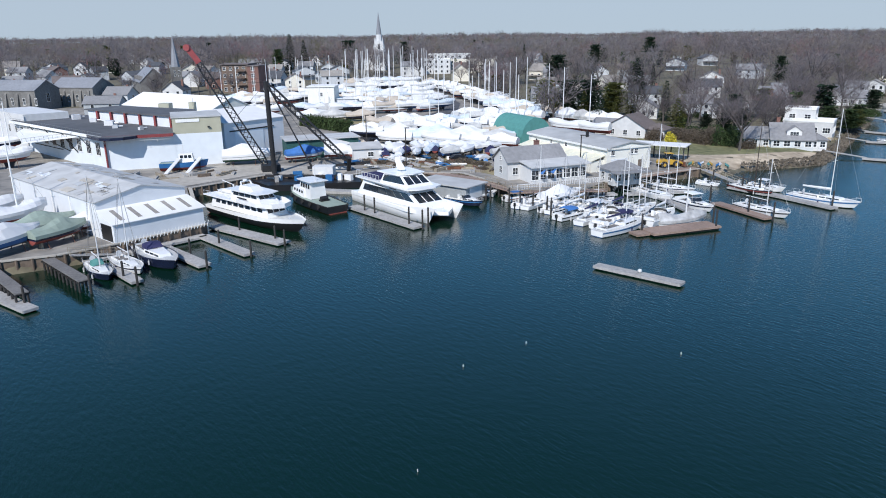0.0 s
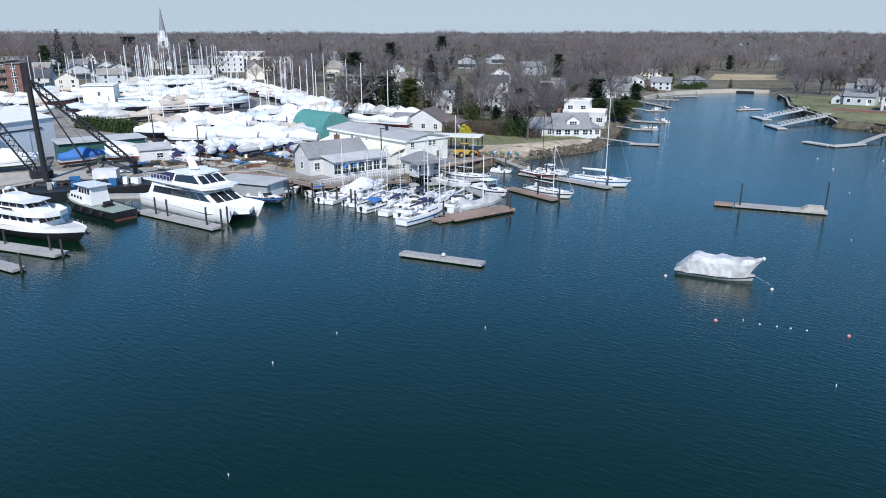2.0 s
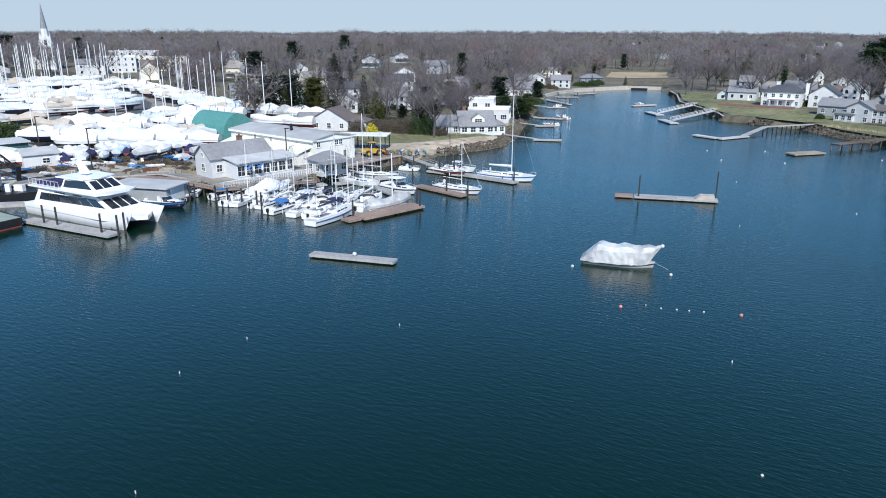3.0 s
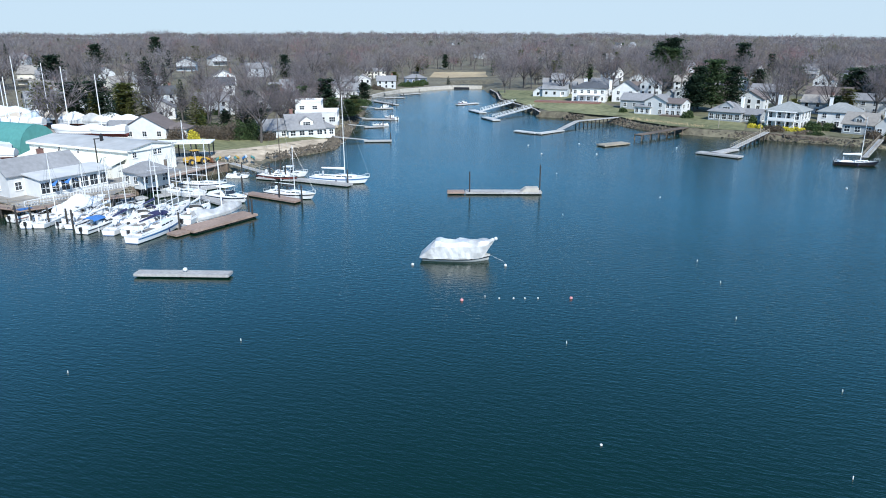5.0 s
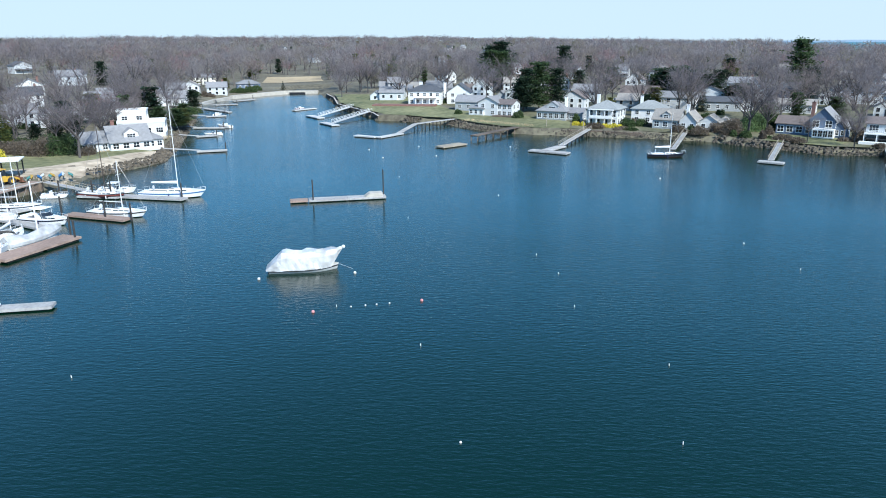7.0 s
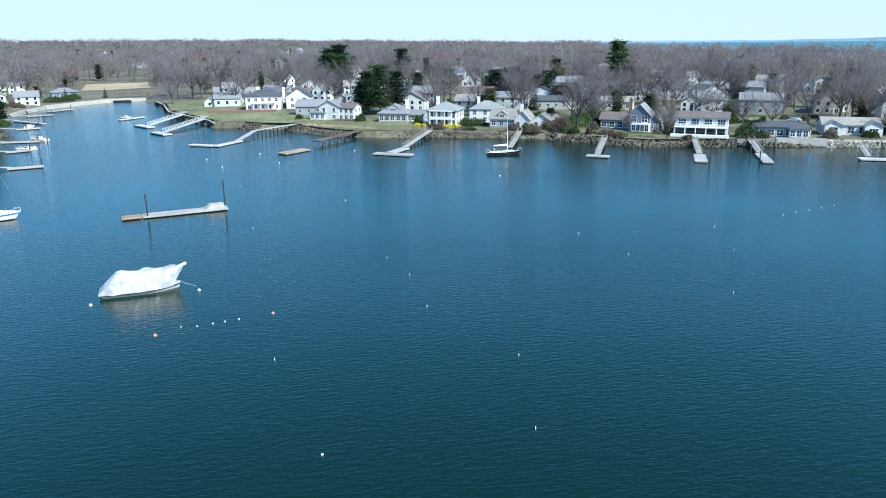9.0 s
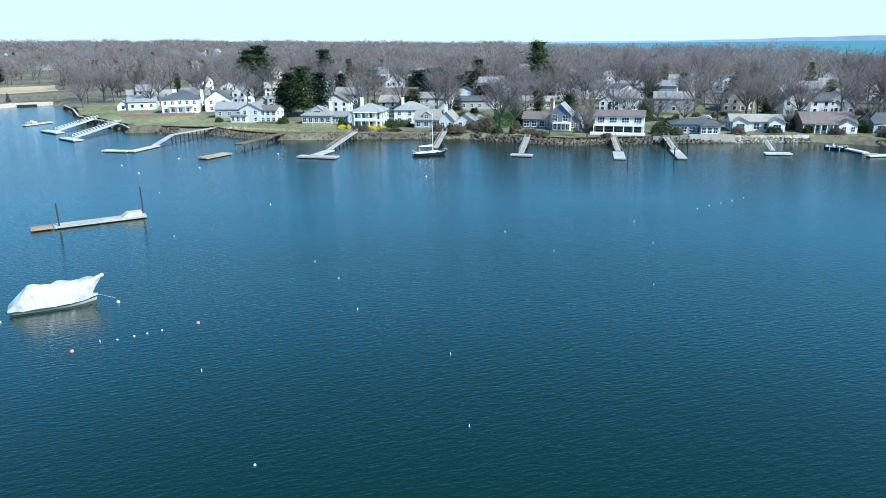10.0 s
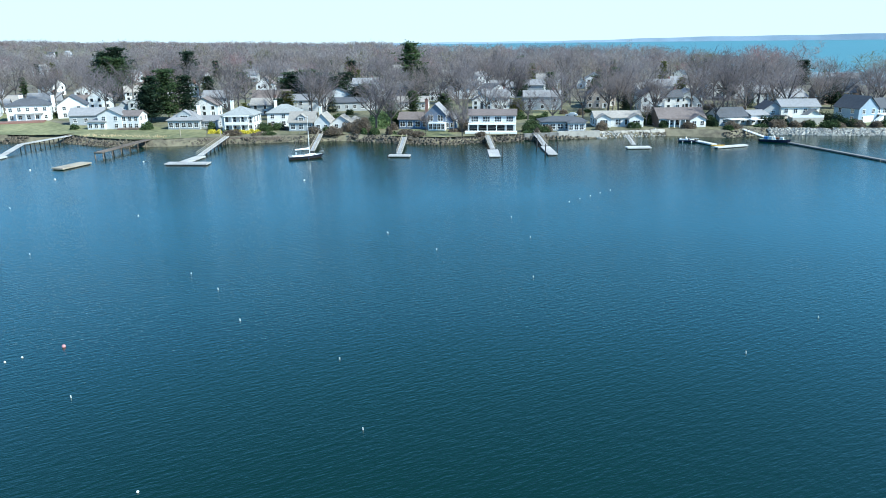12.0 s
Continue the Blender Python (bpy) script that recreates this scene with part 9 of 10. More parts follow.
# ---- trees and shrubs that stand out ----
for x, y, h, kind, v, tone, wide in (
        (318, 226, 22, "pine", 0, 0, 1.25), (310, 220, 20, "pine", 1, 1, 1.2), (326, 232, 21, "pine", 2, 0, 1.2), (234, 143.5, 18.5, "pine", 1, 1, 1.15), (239, 139, 16, "pine", 2, 0, 1.15), (240, 153, 15.5, "pine", 2, 0, 1.3), (229, 147.5, 13, "pine", 0, 0, 1.35), (231, 151, 11, "pine", 2, 0, 1.3),
        (345, 197, 21.5, "pine", 1, 0, 1.0), (290, 117, 14.5, "pine", 2, 0, 1.4), (296, 110, 13, "pine", 0, 0, 1.5), (300, 120, 14, "pine", 1, 1, 1.4), (395, 90, 26, "pine", 0, 1, 1.15), (240, 62, 8, "pine", 1, 1, 1.6), (305, 100, 14, "pine", 1, 0, 1.3),
        (266, 60, 9, "pine", 2, 1, 1.4), (300, 22, 8, "spruce", 0, 0, 1.2), (320, -10, 12, "pine", 2, 1, 1.2), (330, 10, 13, "pine", 0, 1, 1.0), (303, -70, 12, "spruce", 1, 0, 1.4), (350, -20, 14, "pine", 1, 1, 1.0),
        (400, -118, 15, "pine", 2, 0, 1.2), (440, -128, 14, "pine", 0, 0, 1.2), (69.5, 208, 11, "spruce", 0, 2, 1.9), (53, 349, 14, "spruce", 1, 0, 1.2), (76, 240, 14, "spruce", 2, 0, 1.1), (48, 238, 11, "spruce", 0, 2, 1.3), (44, 242, 12, "spruce", 1, 0, 1.5),
        (40, 246, 11, "spruce", 2, 2, 1.4), (52, 232, 11, "spruce", 2, 0, 1.4), (58, 236, 9, "spruce", 1, 2, 1.3), (84, 208, 8, "pine", 0, 0, 1.5), (88, 206, 7.5, "pine", 2, 0, 1.6), (78, 207, 6, "pine", 1, 0, 1.6), (122, 210, 6.5, "pine", 0, 1, 1.9),
        (126, 214, 6, "pine", 1, 2, 1.9), (-100, 480, 26, "spruce", 0, 0, 1.2), (-92, 486, 22, "spruce", 1, 0, 1.3), (-106, 470, 16, "pine", 2, 1, 1.2), (-20, 520, 15, "spruce", 1, 0, 1.0), (-28, 560, 18, "pine", 0, 0, 1.0), (-66, 520, 20, "pine", 1, 0, 1.3),
        (-215, 345, 11, "pine", 2, 0, 1.2), (-236, 352, 13, "spruce", 2, 0, 1.2), (90, 420, 19, "pine", 0, 0, 1.0), (150, 520, 20, "pine", 1, 0, 1.1), (60, 520, 17, "spruce", 0, 0, 1.1), (180, 380, 15, "pine", 2, 0, 1.1), (240, 420, 16, "spruce", 1, 0, 1.2), (242, 338, 6, "spruce", 0, 2, 1.6),
        (260, 331, 5, "spruce", 1, 0, 1.8), (236, 352, 7, "pine", 2, 2, 1.6), (84, 246, 10, "spruce", 0, 2, 1.5), (62, 268, 11, "spruce", 1, 0, 1.6), (56, 262, 10, "spruce", 2, 2, 1.5), (81.8, 299, 19, "spruce", 1, 0, 1.5), (57, 352, 17, "pine", 2, 0, 1.5), (90, 304, 16, "spruce", 1, 0, 1.1),
        (314, 216, 19, "pine", 2, 1, 1.4), (322, 222, 24, "pine", 1, 0, 1.2), (286, 112, 13, "pine", 1, 0, 1.6), (292, 122, 12, "pine", 0, 1, 1.7), (262, 20, 7, "pine", 1, 2, 1.8), (256, 46, 9, "pine", 0, 1, 1.6), (330, 70, 15, "pine", 2, 0, 1.3), (340, -70, 15, "pine", 0, 0, 1.3), (300, -100, 12, "pine", 1, 0, 1.4), (270, -20, 8, "pine", 2, 0, 1.7)):
    tree(x, y, h, kind, v, tone, wide)
for k, (x, y, h) in enumerate((
        (88, 190, 13), (82, 204, 12), (95, 203, 13), (104, 206, 12), (76, 214, 12), (250, 226, 14), (240, 222, 13), (258, 208, 15), (270, 222, 15), (282, 210, 16), (292, 196, 16), (264, 190, 14), (300, 180, 15),
        (212, 44, 7), (208, 32, 9), (216, 36, 8), (224, 58, 11), (228, 64, 10), (236, 36, 12), (240, 24, 11), (230, 14, 10), (236, 6, 11), (244, -4, 12), (250, -20, 12), (250, -28, 13), (256, -44, 13), (262, -60, 14), (240, -46, 10), (238, -24, 7),
        (272, 40, 15), (280, 22, 15), (276, 4, 15), (284, -14, 15), (276, -44, 16), (282, -58, 17), (290, -66, 17), (274, -72, 15), (300, -60, 18), (312, -76, 18), (310, 50, 16), (316, 30, 17), (320, -30, 17), (330, -56, 18), (270, 60, 14), (262, 76, 13),
        (265, 96, 12), (250, 90, 11), (254, 112, 11), (270, 160, 15), (216, 350, 13), (226, 345, 12), (237, 257, 11), (268, 292, 13), (276, 300, 13), (258, 276, 14), (262, 264, 14), (266, 274, 15),
        (-120, 300, 12), (-112, 330, 13), (-140, 320, 12), (-96, 330, 12), (-186, 330, 13), (-132, 336, 13), (-160, 330, 12), (62, 214, 10), (70, 222, 12), (110, 226, 12), (118, 234, 13), (128, 240, 13), (134, 232, 12), (262, -112, 12), (272, -104, 13), (290, -100, 15), (318, -120, 15), (290, -132, 12))):
    tree(x, y, h * (1.35 if x > 215 else 1.15), "bare", k, 0, 1.0)


for x, y, h, kind, v, tone, wide in ((50, 241, 14, "pine", 0, 0, 1.5), (45, 252, 13, "pine", 1, 0, 1.6), (61, 252, 12, "pine", 2, 2, 1.6), (66, 246, 10, "spruce", 0, 2, 1.9), (38, 258, 13, "pine", 0, 2, 1.5), (74, 262, 12, "spruce", 1, 0, 1.7),
                                     (98, 236, 9, "pine", 2, 0, 1.7), (112, 246, 10, "pine", 1, 2, 1.5), (132, 262, 10, "spruce", 2, 0, 1.6), (118, 214, 7, "pine", 2, 1, 1.9), (130, 220, 7, "pine", 0, 1, 1.9), (160, 262, 8, "pine", 1, 0, 1.7)):
    tree(x, y, h, kind, v, tone, wide)
for k, (x, y, h) in enumerate(((66, 236, 14), (80, 228, 15), (88, 240, 16), (104, 238, 15), (96, 266, 16), (76, 276, 16), (112, 276, 16), (126, 288, 16), (142, 286, 15), (58, 276, 16), (150, 296, 15), (176, 312, 14), (168, 286, 13), (104, 214, 12), (90, 216, 12))):
    tree(x, y, h, "bare", k + 2, 0, 1.1)
rng = random.Random(19)
done = 0
while done < 64:
    x, y = rng.uniform(232, 400), rng.uniform(-115, 190)
    x += max(0, y - 60) * 0.15
    if any(math.hypot(x - p[0], y - p[1]) < p[2] * 0.8 + 1.5 for p in PLOTS) or float(inland(np.array([x]), np.array([y]))[0]) < 8:
        continue
    done += 1
    if done % 5 < 2:
        tree(x, y, rng.uniform(5, 11), ("pine", "spruce")[done % 2], done, rng.choice((0, 0, 1, 2)), rng.uniform(1.3, 1.9))
    else:
        tree(x, y, rng.uniform(16, 24), "bare", done, 0, rng.uniform(0.85, 1.1))


def leafy_mass(name, spots, material, label, category, seed, leaf=0.16, group=""):
    """A clipped or loose shrub: a cloud of small leaf triangles about a few lobes."""
    rng = random.Random(seed)
    tris = []
    for cx, cy, cz, rx, ry, rz in spots:
        for _ in range(int(260 * max(rx, ry) * rz ** 0.5)):
            u = Vector((rng.gauss(0, 1), rng.gauss(0, 1), abs(rng.gauss(0, 1)))).normalized() * rng.uniform(0.5, 1.0) ** 0.6 * rng.uniform(0.9, 1.15)
            c = Vector((cx + u.x * rx, cy + u.y * ry, cz + u.z * rz))
            a = Vector((rng.gauss(0, 1), rng.gauss(0, 1), rng.gauss(0, 1))).normalized() * leaf
            b = a.cross(Vector((rng.gauss(0, 1), rng.gauss(0, 1), rng.gauss(0, 1)))).normalized() * leaf
            tris.append((c - a, c + b, c + a * 0.8 - b * 0.6))
    return tagged(new(name, tri_mesh(name, tris, material)), label, category, group)


def shrub(x, y, w, h, material, label, seed, name="shrub"):
    g = gz(x, y)
    rng = random.Random(seed)
    return leafy_mass(name, [(x + rng.uniform(-w, w) * 0.4, y + rng.uniform(-w, w) * 0.4, g + 0.05, w * 0.5, w * 0.5, h * rng.uniform(0.7, 1)) for _ in range(3)], material, label, "shrub", seed, 0.2, "garden shrubs")


shrub(62.4, 189.0, 2.4, 3.4, FORSYTHIA, "bright yellow forsythia on the lawn", 1)
for k in range(7):
    shrub(206.0 + 0.25 * k, 112 - 2.4 * k, 1.8, 1.3, FORSYTHIA if k != 2 else SHRUB, "rounded yellow-green shrub on the sea wall", 10 + k)
for k, (x, y, w, h) in enumerate(((244, 203, 3, 2.6), (240, 195, 3, 2.2), (212, 98, 2.2, 3.0), (212, 96, 2, 2.6), (213, 116, 2, 3.2), (216, 94, 3, 2.4), (233, 57, 5, 4.5), (229, 60, 4, 3.6), (221, 12.5, 4, 4.2), (228, 44, 2.4, 1.6), (242, -24.5, 3, 4.0), (240, -44, 4, 3.6),
                                  (75, 205, 5, 3), (80, 203, 5, 3.5), (98, 200, 4, 2.4), (262, 236, 4, 3), (228, 330, 6, 3), (238, 330, 6, 3.4), (246, 340, 6, 3), (150, 246, 5, 3.5), (210, 164, 2.4, 1.8), (212, 139, 3, 2.6))):
    shrub(x, y, w, h, SHRUB, "dense dark green evergreen shrub", 30 + k)
tree(75.5, 176.5, 16.5, "bare", 2, 0, 1.25, "broad budding grey tree on the beach lawn")
for k, (x, y, w, h) in enumerate(((72.4, 188.5, 5.5, 5.4), (75.5, 185, 5.0, 5.0), (69.5, 193.5, 5.0, 3.8), (66.5, 197, 4.5, 3.4), (78.5, 180.5, 3.6, 2.6), (60, 199, 5, 3.2), (64, 202, 4.5, 3.6))):
    shrub(x, y, w, h, BRAMBLE if k != 1 else SHRUB, "tangled leafless brown thicket behind the lawn", 170 + k, "thicket")
for x, y, h, v, wide in ((297, 120, 14.5, 0, 1.9), (299, 114, 15.5, 1, 1.9), (298, 108, 14, 2, 1.9), (302, 103, 12.5, 0, 1.8), (304, 124, 14, 1, 1.8), (294, 111, 11, 2, 2.0), (300, 88, 9.5, 1, 2.3), (298, 92, 8.5, 0, 2.3)):
    tree(x, y, h, "pine", v, v % 2, wide, "broad dark evergreen behind the shore houses")
for k, (x, y, w, h) in enumerate(((213, 63.5, 4.4, 4.6), (216, 66.5, 4.0, 4.0), (218.5, 33.5, 3.6, 5.0), (216, 70, 3.4, 3.0))):
    shrub(x, y, w, h, BRAMBLE, "tall loose leafless brown bush beside the lawn", 190 + k)
shrub(226.5, 61.5, 6.5, 7.0, HOLLY, "broad fresh-green holly beside the blue house", 150, "holly")
rng = random.Random(77)
for k in range(170):
    f = rng.random()
    if k < 125:
        y = 112 - 240 * f
        x = np.interp(-y, (-112, -103, -70, -52, -37, -13, 8, 30, 47, 61, 77, 95, 130), (199, 203, 210, 209, 206, 216, 225, 233, 230, 239, 239, 241, 250)) + rng.choice((rng.uniform(-0.5, 1.5), rng.uniform(9, 60)))
    else:
        lo = rng.choice(((246, 270, 150, 225), (58, 108, 207, 250), (170, 206, 306, 336), (112, 140, 212, 240)))
        x, y = rng.uniform(lo[0], lo[1]), rng.uniform(lo[2], lo[3])
    if float(inland(np.array([x]), np.array([y]))[0]) < 2.5 or any(math.hypot(x - p[0], y - p[1]) < p[2] * 0.75 for p in PLOTS):
        continue
    green = rng.random() < 0.4
    shrub(x, y, rng.uniform(1.6, 4.2), rng.uniform(0.9, 2.8), SHRUB if green else BRAMBLE, "dense dark green evergreen shrub" if green else "loose leafless brown garden bush", 200 + k)
for k, (x, y) in enumerate(((-14, 164), (-8, 168), (-3, 163), (2, 160), (6, 164), (9, 160), (4, 169), (-10, 160), (0, 156), (8, 154), (-18, 166), (-1, 171))):
    shrub(x, y, rng.uniform(2.4, 4.6), rng.uniform(0.5, 1.1), BRAMBLE, "tangled leafless brush on the yard bank", 400 + k)
hedge = [(-46 + 17 * k / 9, 237 - 18 * k / 9, gz(-40, 230), 2.0, 2.0, 4.0) for k in range(10)]
leafy_mass("hedge", hedge, SHRUB, "clipped olive-green hedge along the yard bank", "hedge", 99, 0.24)
for ax, ay, bx, by, h in ((252.0, -78.2, 242.6, -84.4, 3.9), (243.6, -61.0, 239.4, -67.2, 3.0), (240.4, -42.0, 237.6, -45.6, 2.6)):
    n = int(math.hypot(bx - ax, by - ay) / 0.9)
    leafy_mass("hedge", [(ax + (bx - ax) * k / n, ay + (by - ay) * k / n, gz(ax, ay), 0.95, 0.95, h + 0.2 * math.sin(k * 2.1)) for k in range(n + 1)], DARKHEDGE, "dense dark green clipped yew hedge beside the lawn", "hedge", int(ax * 10), 0.17, "shore hedges")
reed = []
rng = random.Random(8)
for _ in range(900):
    f = rng.random()
    x, y = 82 + 27 * f + rng.uniform(-2, 2), 183.5 + 12 * f * f + rng.uniform(-2.6, 2.6)
    if rng.random() < 0.35:
        x, y = 196 + rng.uniform(-2, 2), 128 + rng.uniform(-6, 22)
    g, a = gz(x, y), rng.random() * 6.3
    reed.append((Vector((x - 0.12, y, g)), Vector((x + 0.12, y, g)), Vector((x + 0.3 * math.cos(a), y + 0.3 * math.sin(a), g + rng.uniform(0.25, 0.85)))))
tagged(new("dry_grass", tri_mesh("dry_grass", reed, MARSH)), "straw-coloured dry grass tufts along the banks", "grass", kind="stuff")

# ---- yard clutter ----
ob = thing("wheel_loader", pose(50.8, 154.6, 1.75, 0, 0, 12), "yellow wheel loader with dark tyres beside the boardwalk", "loader")
part("body", Shape().loft([[(x, y, z) for x, z in ((-2.6, 0.8), (0.9, 0.7), (0.9, 1.5), (0.2, 1.9), (-2.3, 1.8), (-2.7, 1.4))] for y in (-0.85, 0.85)], True, (True, True)), YELLOW, ob)
part("cab", Shape().loft([[(-0.9, -0.7, 1.85), (0.7, -0.7, 1.6), (0.7, 0.7, 1.6), (-0.9, 0.7, 1.85)], [(-0.8, -0.62, 3.1), (0.4, -0.62, 3.1), (0.4, 0.62, 3.1), (-0.8, 0.62, 3.1)]], True, (False, True)), GLASS, ob)
part("cab_roof", Shape().box(-1.0, 0.6, -0.75, 0.75, 3.1, 3.25), YELLOW, ob)
for wx in (-1.7, 1.2):
    for wy in (-1.05, 1.05):
        wheel = part("wheel", Shape().rod((wx, wy - 0.28, 0.75), (wx, wy + 0.28, 0.75), 0.75, n=14), TYRE, ob)
        part("rim", Shape().rod((wx, wy - 0.3, 0.75), (wx, wy + 0.3, 0.75), 0.36, n=10), YELLOW, wheel)
for wy in (-0.5, 0.5):
    part("lift_arm", Shape().beam((0.6, wy, 1.6), (2.6, wy, 1.1), 0.24, 0.34).beam((2.6, wy, 1.1), (3.3, wy, 0.6), 0.2, 0.3), YELLOW, ob)
part("bucket", Shape().loft([[(3.1, y, 0.15), (4.2, y, 0.1), (3.5, y, 0.35), (3.3, y, 0.7), (3.5, y, 1.15), (3.1, y, 1.0)] for y in (-1.25, 1.25)], True, (True, True)), RUST, ob)
part("exhaust", Shape().rod((-1.6, 0.4, 1.8), (-1.6, 0.4, 2.7), 0.06), STEEL, ob)


def dinghy(x, y, z, heading, paint, L=3.6, tilt=0.0):
    """A small open boat with its thwarts, upright or turned over."""
    ob = thing("dinghy", pose(x, y, z, tilt, 0, heading), "small %s open dinghy lying in the yard" % ("white" if paint is GEL else "grey" if paint is GREYWRAP else "blue"), "dinghy", "yard dinghies")
    ln = Lines(L, L * 0.4, L * 0.13, 0.15, 0.8, 0.5, 0.1, n=7)
    S = [i / 6 for i in range(7)]
    sh = Shape()
    for d in (1, -1):
        sh.loft([[ln.point(s, h, d) for h in ((1, 0.4, -1) if d > 0 else (-1, 0.4, 1))] for s in S])
    sh.add([ln.point(0, h, d) for h in (1, -1) for d in (1, -1)], [(0, 1, 3, 2)])
    part("hull", sh, paint, ob, smooth=True)
    part("floor", Shape().loft([[(ln.x(s, 1) * 0.95, ln.half(s) * k * 0.8, 0.1) for k in (-1, 1)] for s in S]), OLDDECK, ob)
    part("thwart", Shape().box(-0.15, 0.15, -L * 0.17, L * 0.17, L * 0.1, L * 0.1 + 0.05), PALEPILE, ob)
    return ob


rng = random.Random(91)
for k in range(22):
    x, y = rng.choice(((-14, 163), (-4, 166), (4, 168), (-20, 160), (-8, 172), (0, 160)))
    x, y = x + rng.uniform(-7, 7), y + rng.uniform(-3.5, 3.5)
    over = k % 3 == 0
    dinghy(x, y, gz(x, y) + (0.62 if over else 0.25), rng.uniform(0, 360), rng.choice((GEL, GEL, GREYWRAP, BLUEHULL)), rng.uniform(3.2, 4.8), 180 if over else 0)

# spars laid up on trestles
rack = thing("spar_rack", pose(-12.0, 167.0, 1.76, 0, 0, -56), "low timber rack for laid-up spars in the yard", "rack")
for xx in (-5, 0, 5):
    part("cross_beam", Shape().box(xx - 0.1, xx + 0.1, -1.9, 1.9, 0.8, 1.0), PALEPILE, rack)
    for yy in (-1.7, 1.7):
        part("leg", Shape().box(xx - 0.1, xx + 0.1, yy - 0.1, yy + 0.1, 0, 0.8), PALEPILE, rack)
for k in range(8):
    L = 11.5 + (k * 7 % 5) * 0.9
    spar = thing("spar", pose(-12.0, 167.0, 1.76 + 1.0 + 0.09, 0, 0, -56) @ pose(0.4 * (k % 3) - 0.4, -1.6 + 0.45 * k, 0, 0, 0, 0.8 * (k % 3) - 0.8), "long white spar laid up on the rack", "spar", "laid-up spars")
    part("tube", Shape().rod((-L / 2, 0, 0), (L / 2, 0, 0), 0.1, 0.08, 7), (WHITESPAR, ALU)[k % 2], spar)
    part("spreader", Shape().beam((L * 0.1, -0.5, 0.06), (L * 0.1, 0.5, 0.06), 0.05), ALU, spar)


def car(x, y, heading, paint, label):
    ob = thing("car", pose(x, y, gz(x, y) + 0.08, 0, 0, heading), label, "car", "parked cars")
    prof = [(-2.15, 0.35), (2.1, 0.35), (2.15, 0.75), (1.2, 0.92), (0.55, 1.42), (-1.1, 1.45), (-1.9, 0.98), (-2.2, 0.9)]
    part("body", Shape().loft([[(px, yy * (0.9 if pz > 1.2 else 1), pz) for px, pz in prof] for yy in (-0.86, 0.86)], True, (True, True)), paint, ob)
    part("window", Shape().add([(1.12, -0.78, 0.97), (0.6, -0.72, 1.38), (-1.1, -0.72, 1.4), (-1.75, -0.8, 1.0)], [(0, 3, 2, 1)]).add([(1.2, -0.7, 0.955), (1.2, 0.7, 0.955), (0.6, 0.66, 1.41), (0.6, -0.66, 1.41)], [(0, 1, 2, 3)]), GLASS, ob)
    for wx in (-1.35, 1.35):
        for wy in (-0.8, 0.8):
            part("wheel", Shape().rod((wx, wy - 0.1, 0.33), (wx, wy + 0.1, 0.33), 0.33, n=10), TYRE, ob)
    return ob


for k, (x, y, a) in enumerate(((-14, 173, 70), (-10, 172, 75), (-17, 176, 65), (-6, 172.5, 80), (10, 166, 40), (14, 163.5, 50), (18, 161.5, 45), (4, 166.5, 20), (-20, 195, 60), (-22, 190, 70), (0, 172, 85), (28, 152, -60), (30.5, 155, -60), (262, -30, 20), (264, 0, 80), (260, 70, 100), (256, -58, 30), (-66, 146, 20))):
    car(x, y, a, (NAVY, GEL, BLACKHULL, STEEL, ALU)[k % 5], "%s parked car on the gravel" % ("dark blue", "white", "black", "dark grey", "silver")[k % 5])
ob = thing("workboat", pose(-58.3, 156.6, 2.6, 0, 0, 12), "blue-hulled workboat propped on the apron with white wheelhouse", "workboat")
ln = Lines(10.5, 3.4, 1.2, 0.7, 0.85, 0.5, 0.1)
hull_parts(ob, ln, BLUEHULL, FOULRED, CANVASG)
part("wheelhouse", cabin_shape(-1, 2.2, 2.2, 1.9, 1.2, 1.9, 0.1), GEL, ob)
window_panes(ob, "wheelhouse_window", -1, 2.2, 2.2, 1.9, 1.2, 1.9, 0.5, 0.85, 0.06, True, 0.1, 3)
part("mast", Shape().rod((0, 0, 3.1), (0, 0, 5.0), 0.05), ALU, ob)
for xx in (-3, 0, 3):
    part("keel_block", Shape().box(xx - 0.3, xx + 0.3, -0.8, 0.8, -0.95, -0.5), PALEPILE, ob)
for k, (x, y, a) in enumerate(((-60, 153.6, 60), (-55.6, 154.6, 60))):
    ob = thing("steel_ramp", pose(x, y, 1.8, 0, 0, a), "pale tilted aluminium ramp leaning by the workboat", "ramp")
    part("deck", Shape().beam((-2, 0, 0.1), (2.2, 0, 3.0), 1.1, 0.15), ALU, ob)
    part("prop", Shape().beam((1.8, 0, 0), (1.8, 0, 2.6), 0.15), STEEL, ob)
rng = random.Random(31)
for k in range(60):
    x, y = rng.choice(((-16, 166), (-6, 160), (2, 156), (-62, 148), (-52, 152), (-14, 160), (-12, 168), (6, 155), (-2, 166))) 
    x, y = x + rng.uniform(-6, 6), y + rng.uniform(-3, 3)
    m = rng.choice((PALEPILE, RUST, BULK, DECKING))
    L, h = rng.uniform(1.5, 6), rng.uniform(0.3, 0.9)
    ob = thing("timber_stack", pose(x, y, gz(x, y) + 0.06, 0, 0, rng.uniform(0, 180)), "stack of old timbers lying in the yard", "timber", "yard timber")
    for j in range(rng.randint(2, 3)):
        part("timber", Shape().box(-L / 2 + rng.uniform(-0.3, 0.3), L / 2 + rng.uniform(-0.3, 0.3), -0.7 + 0.36 * j, -0.4 + 0.36 * j, 0, h * rng.uniform(0.5, 1)), m, ob)
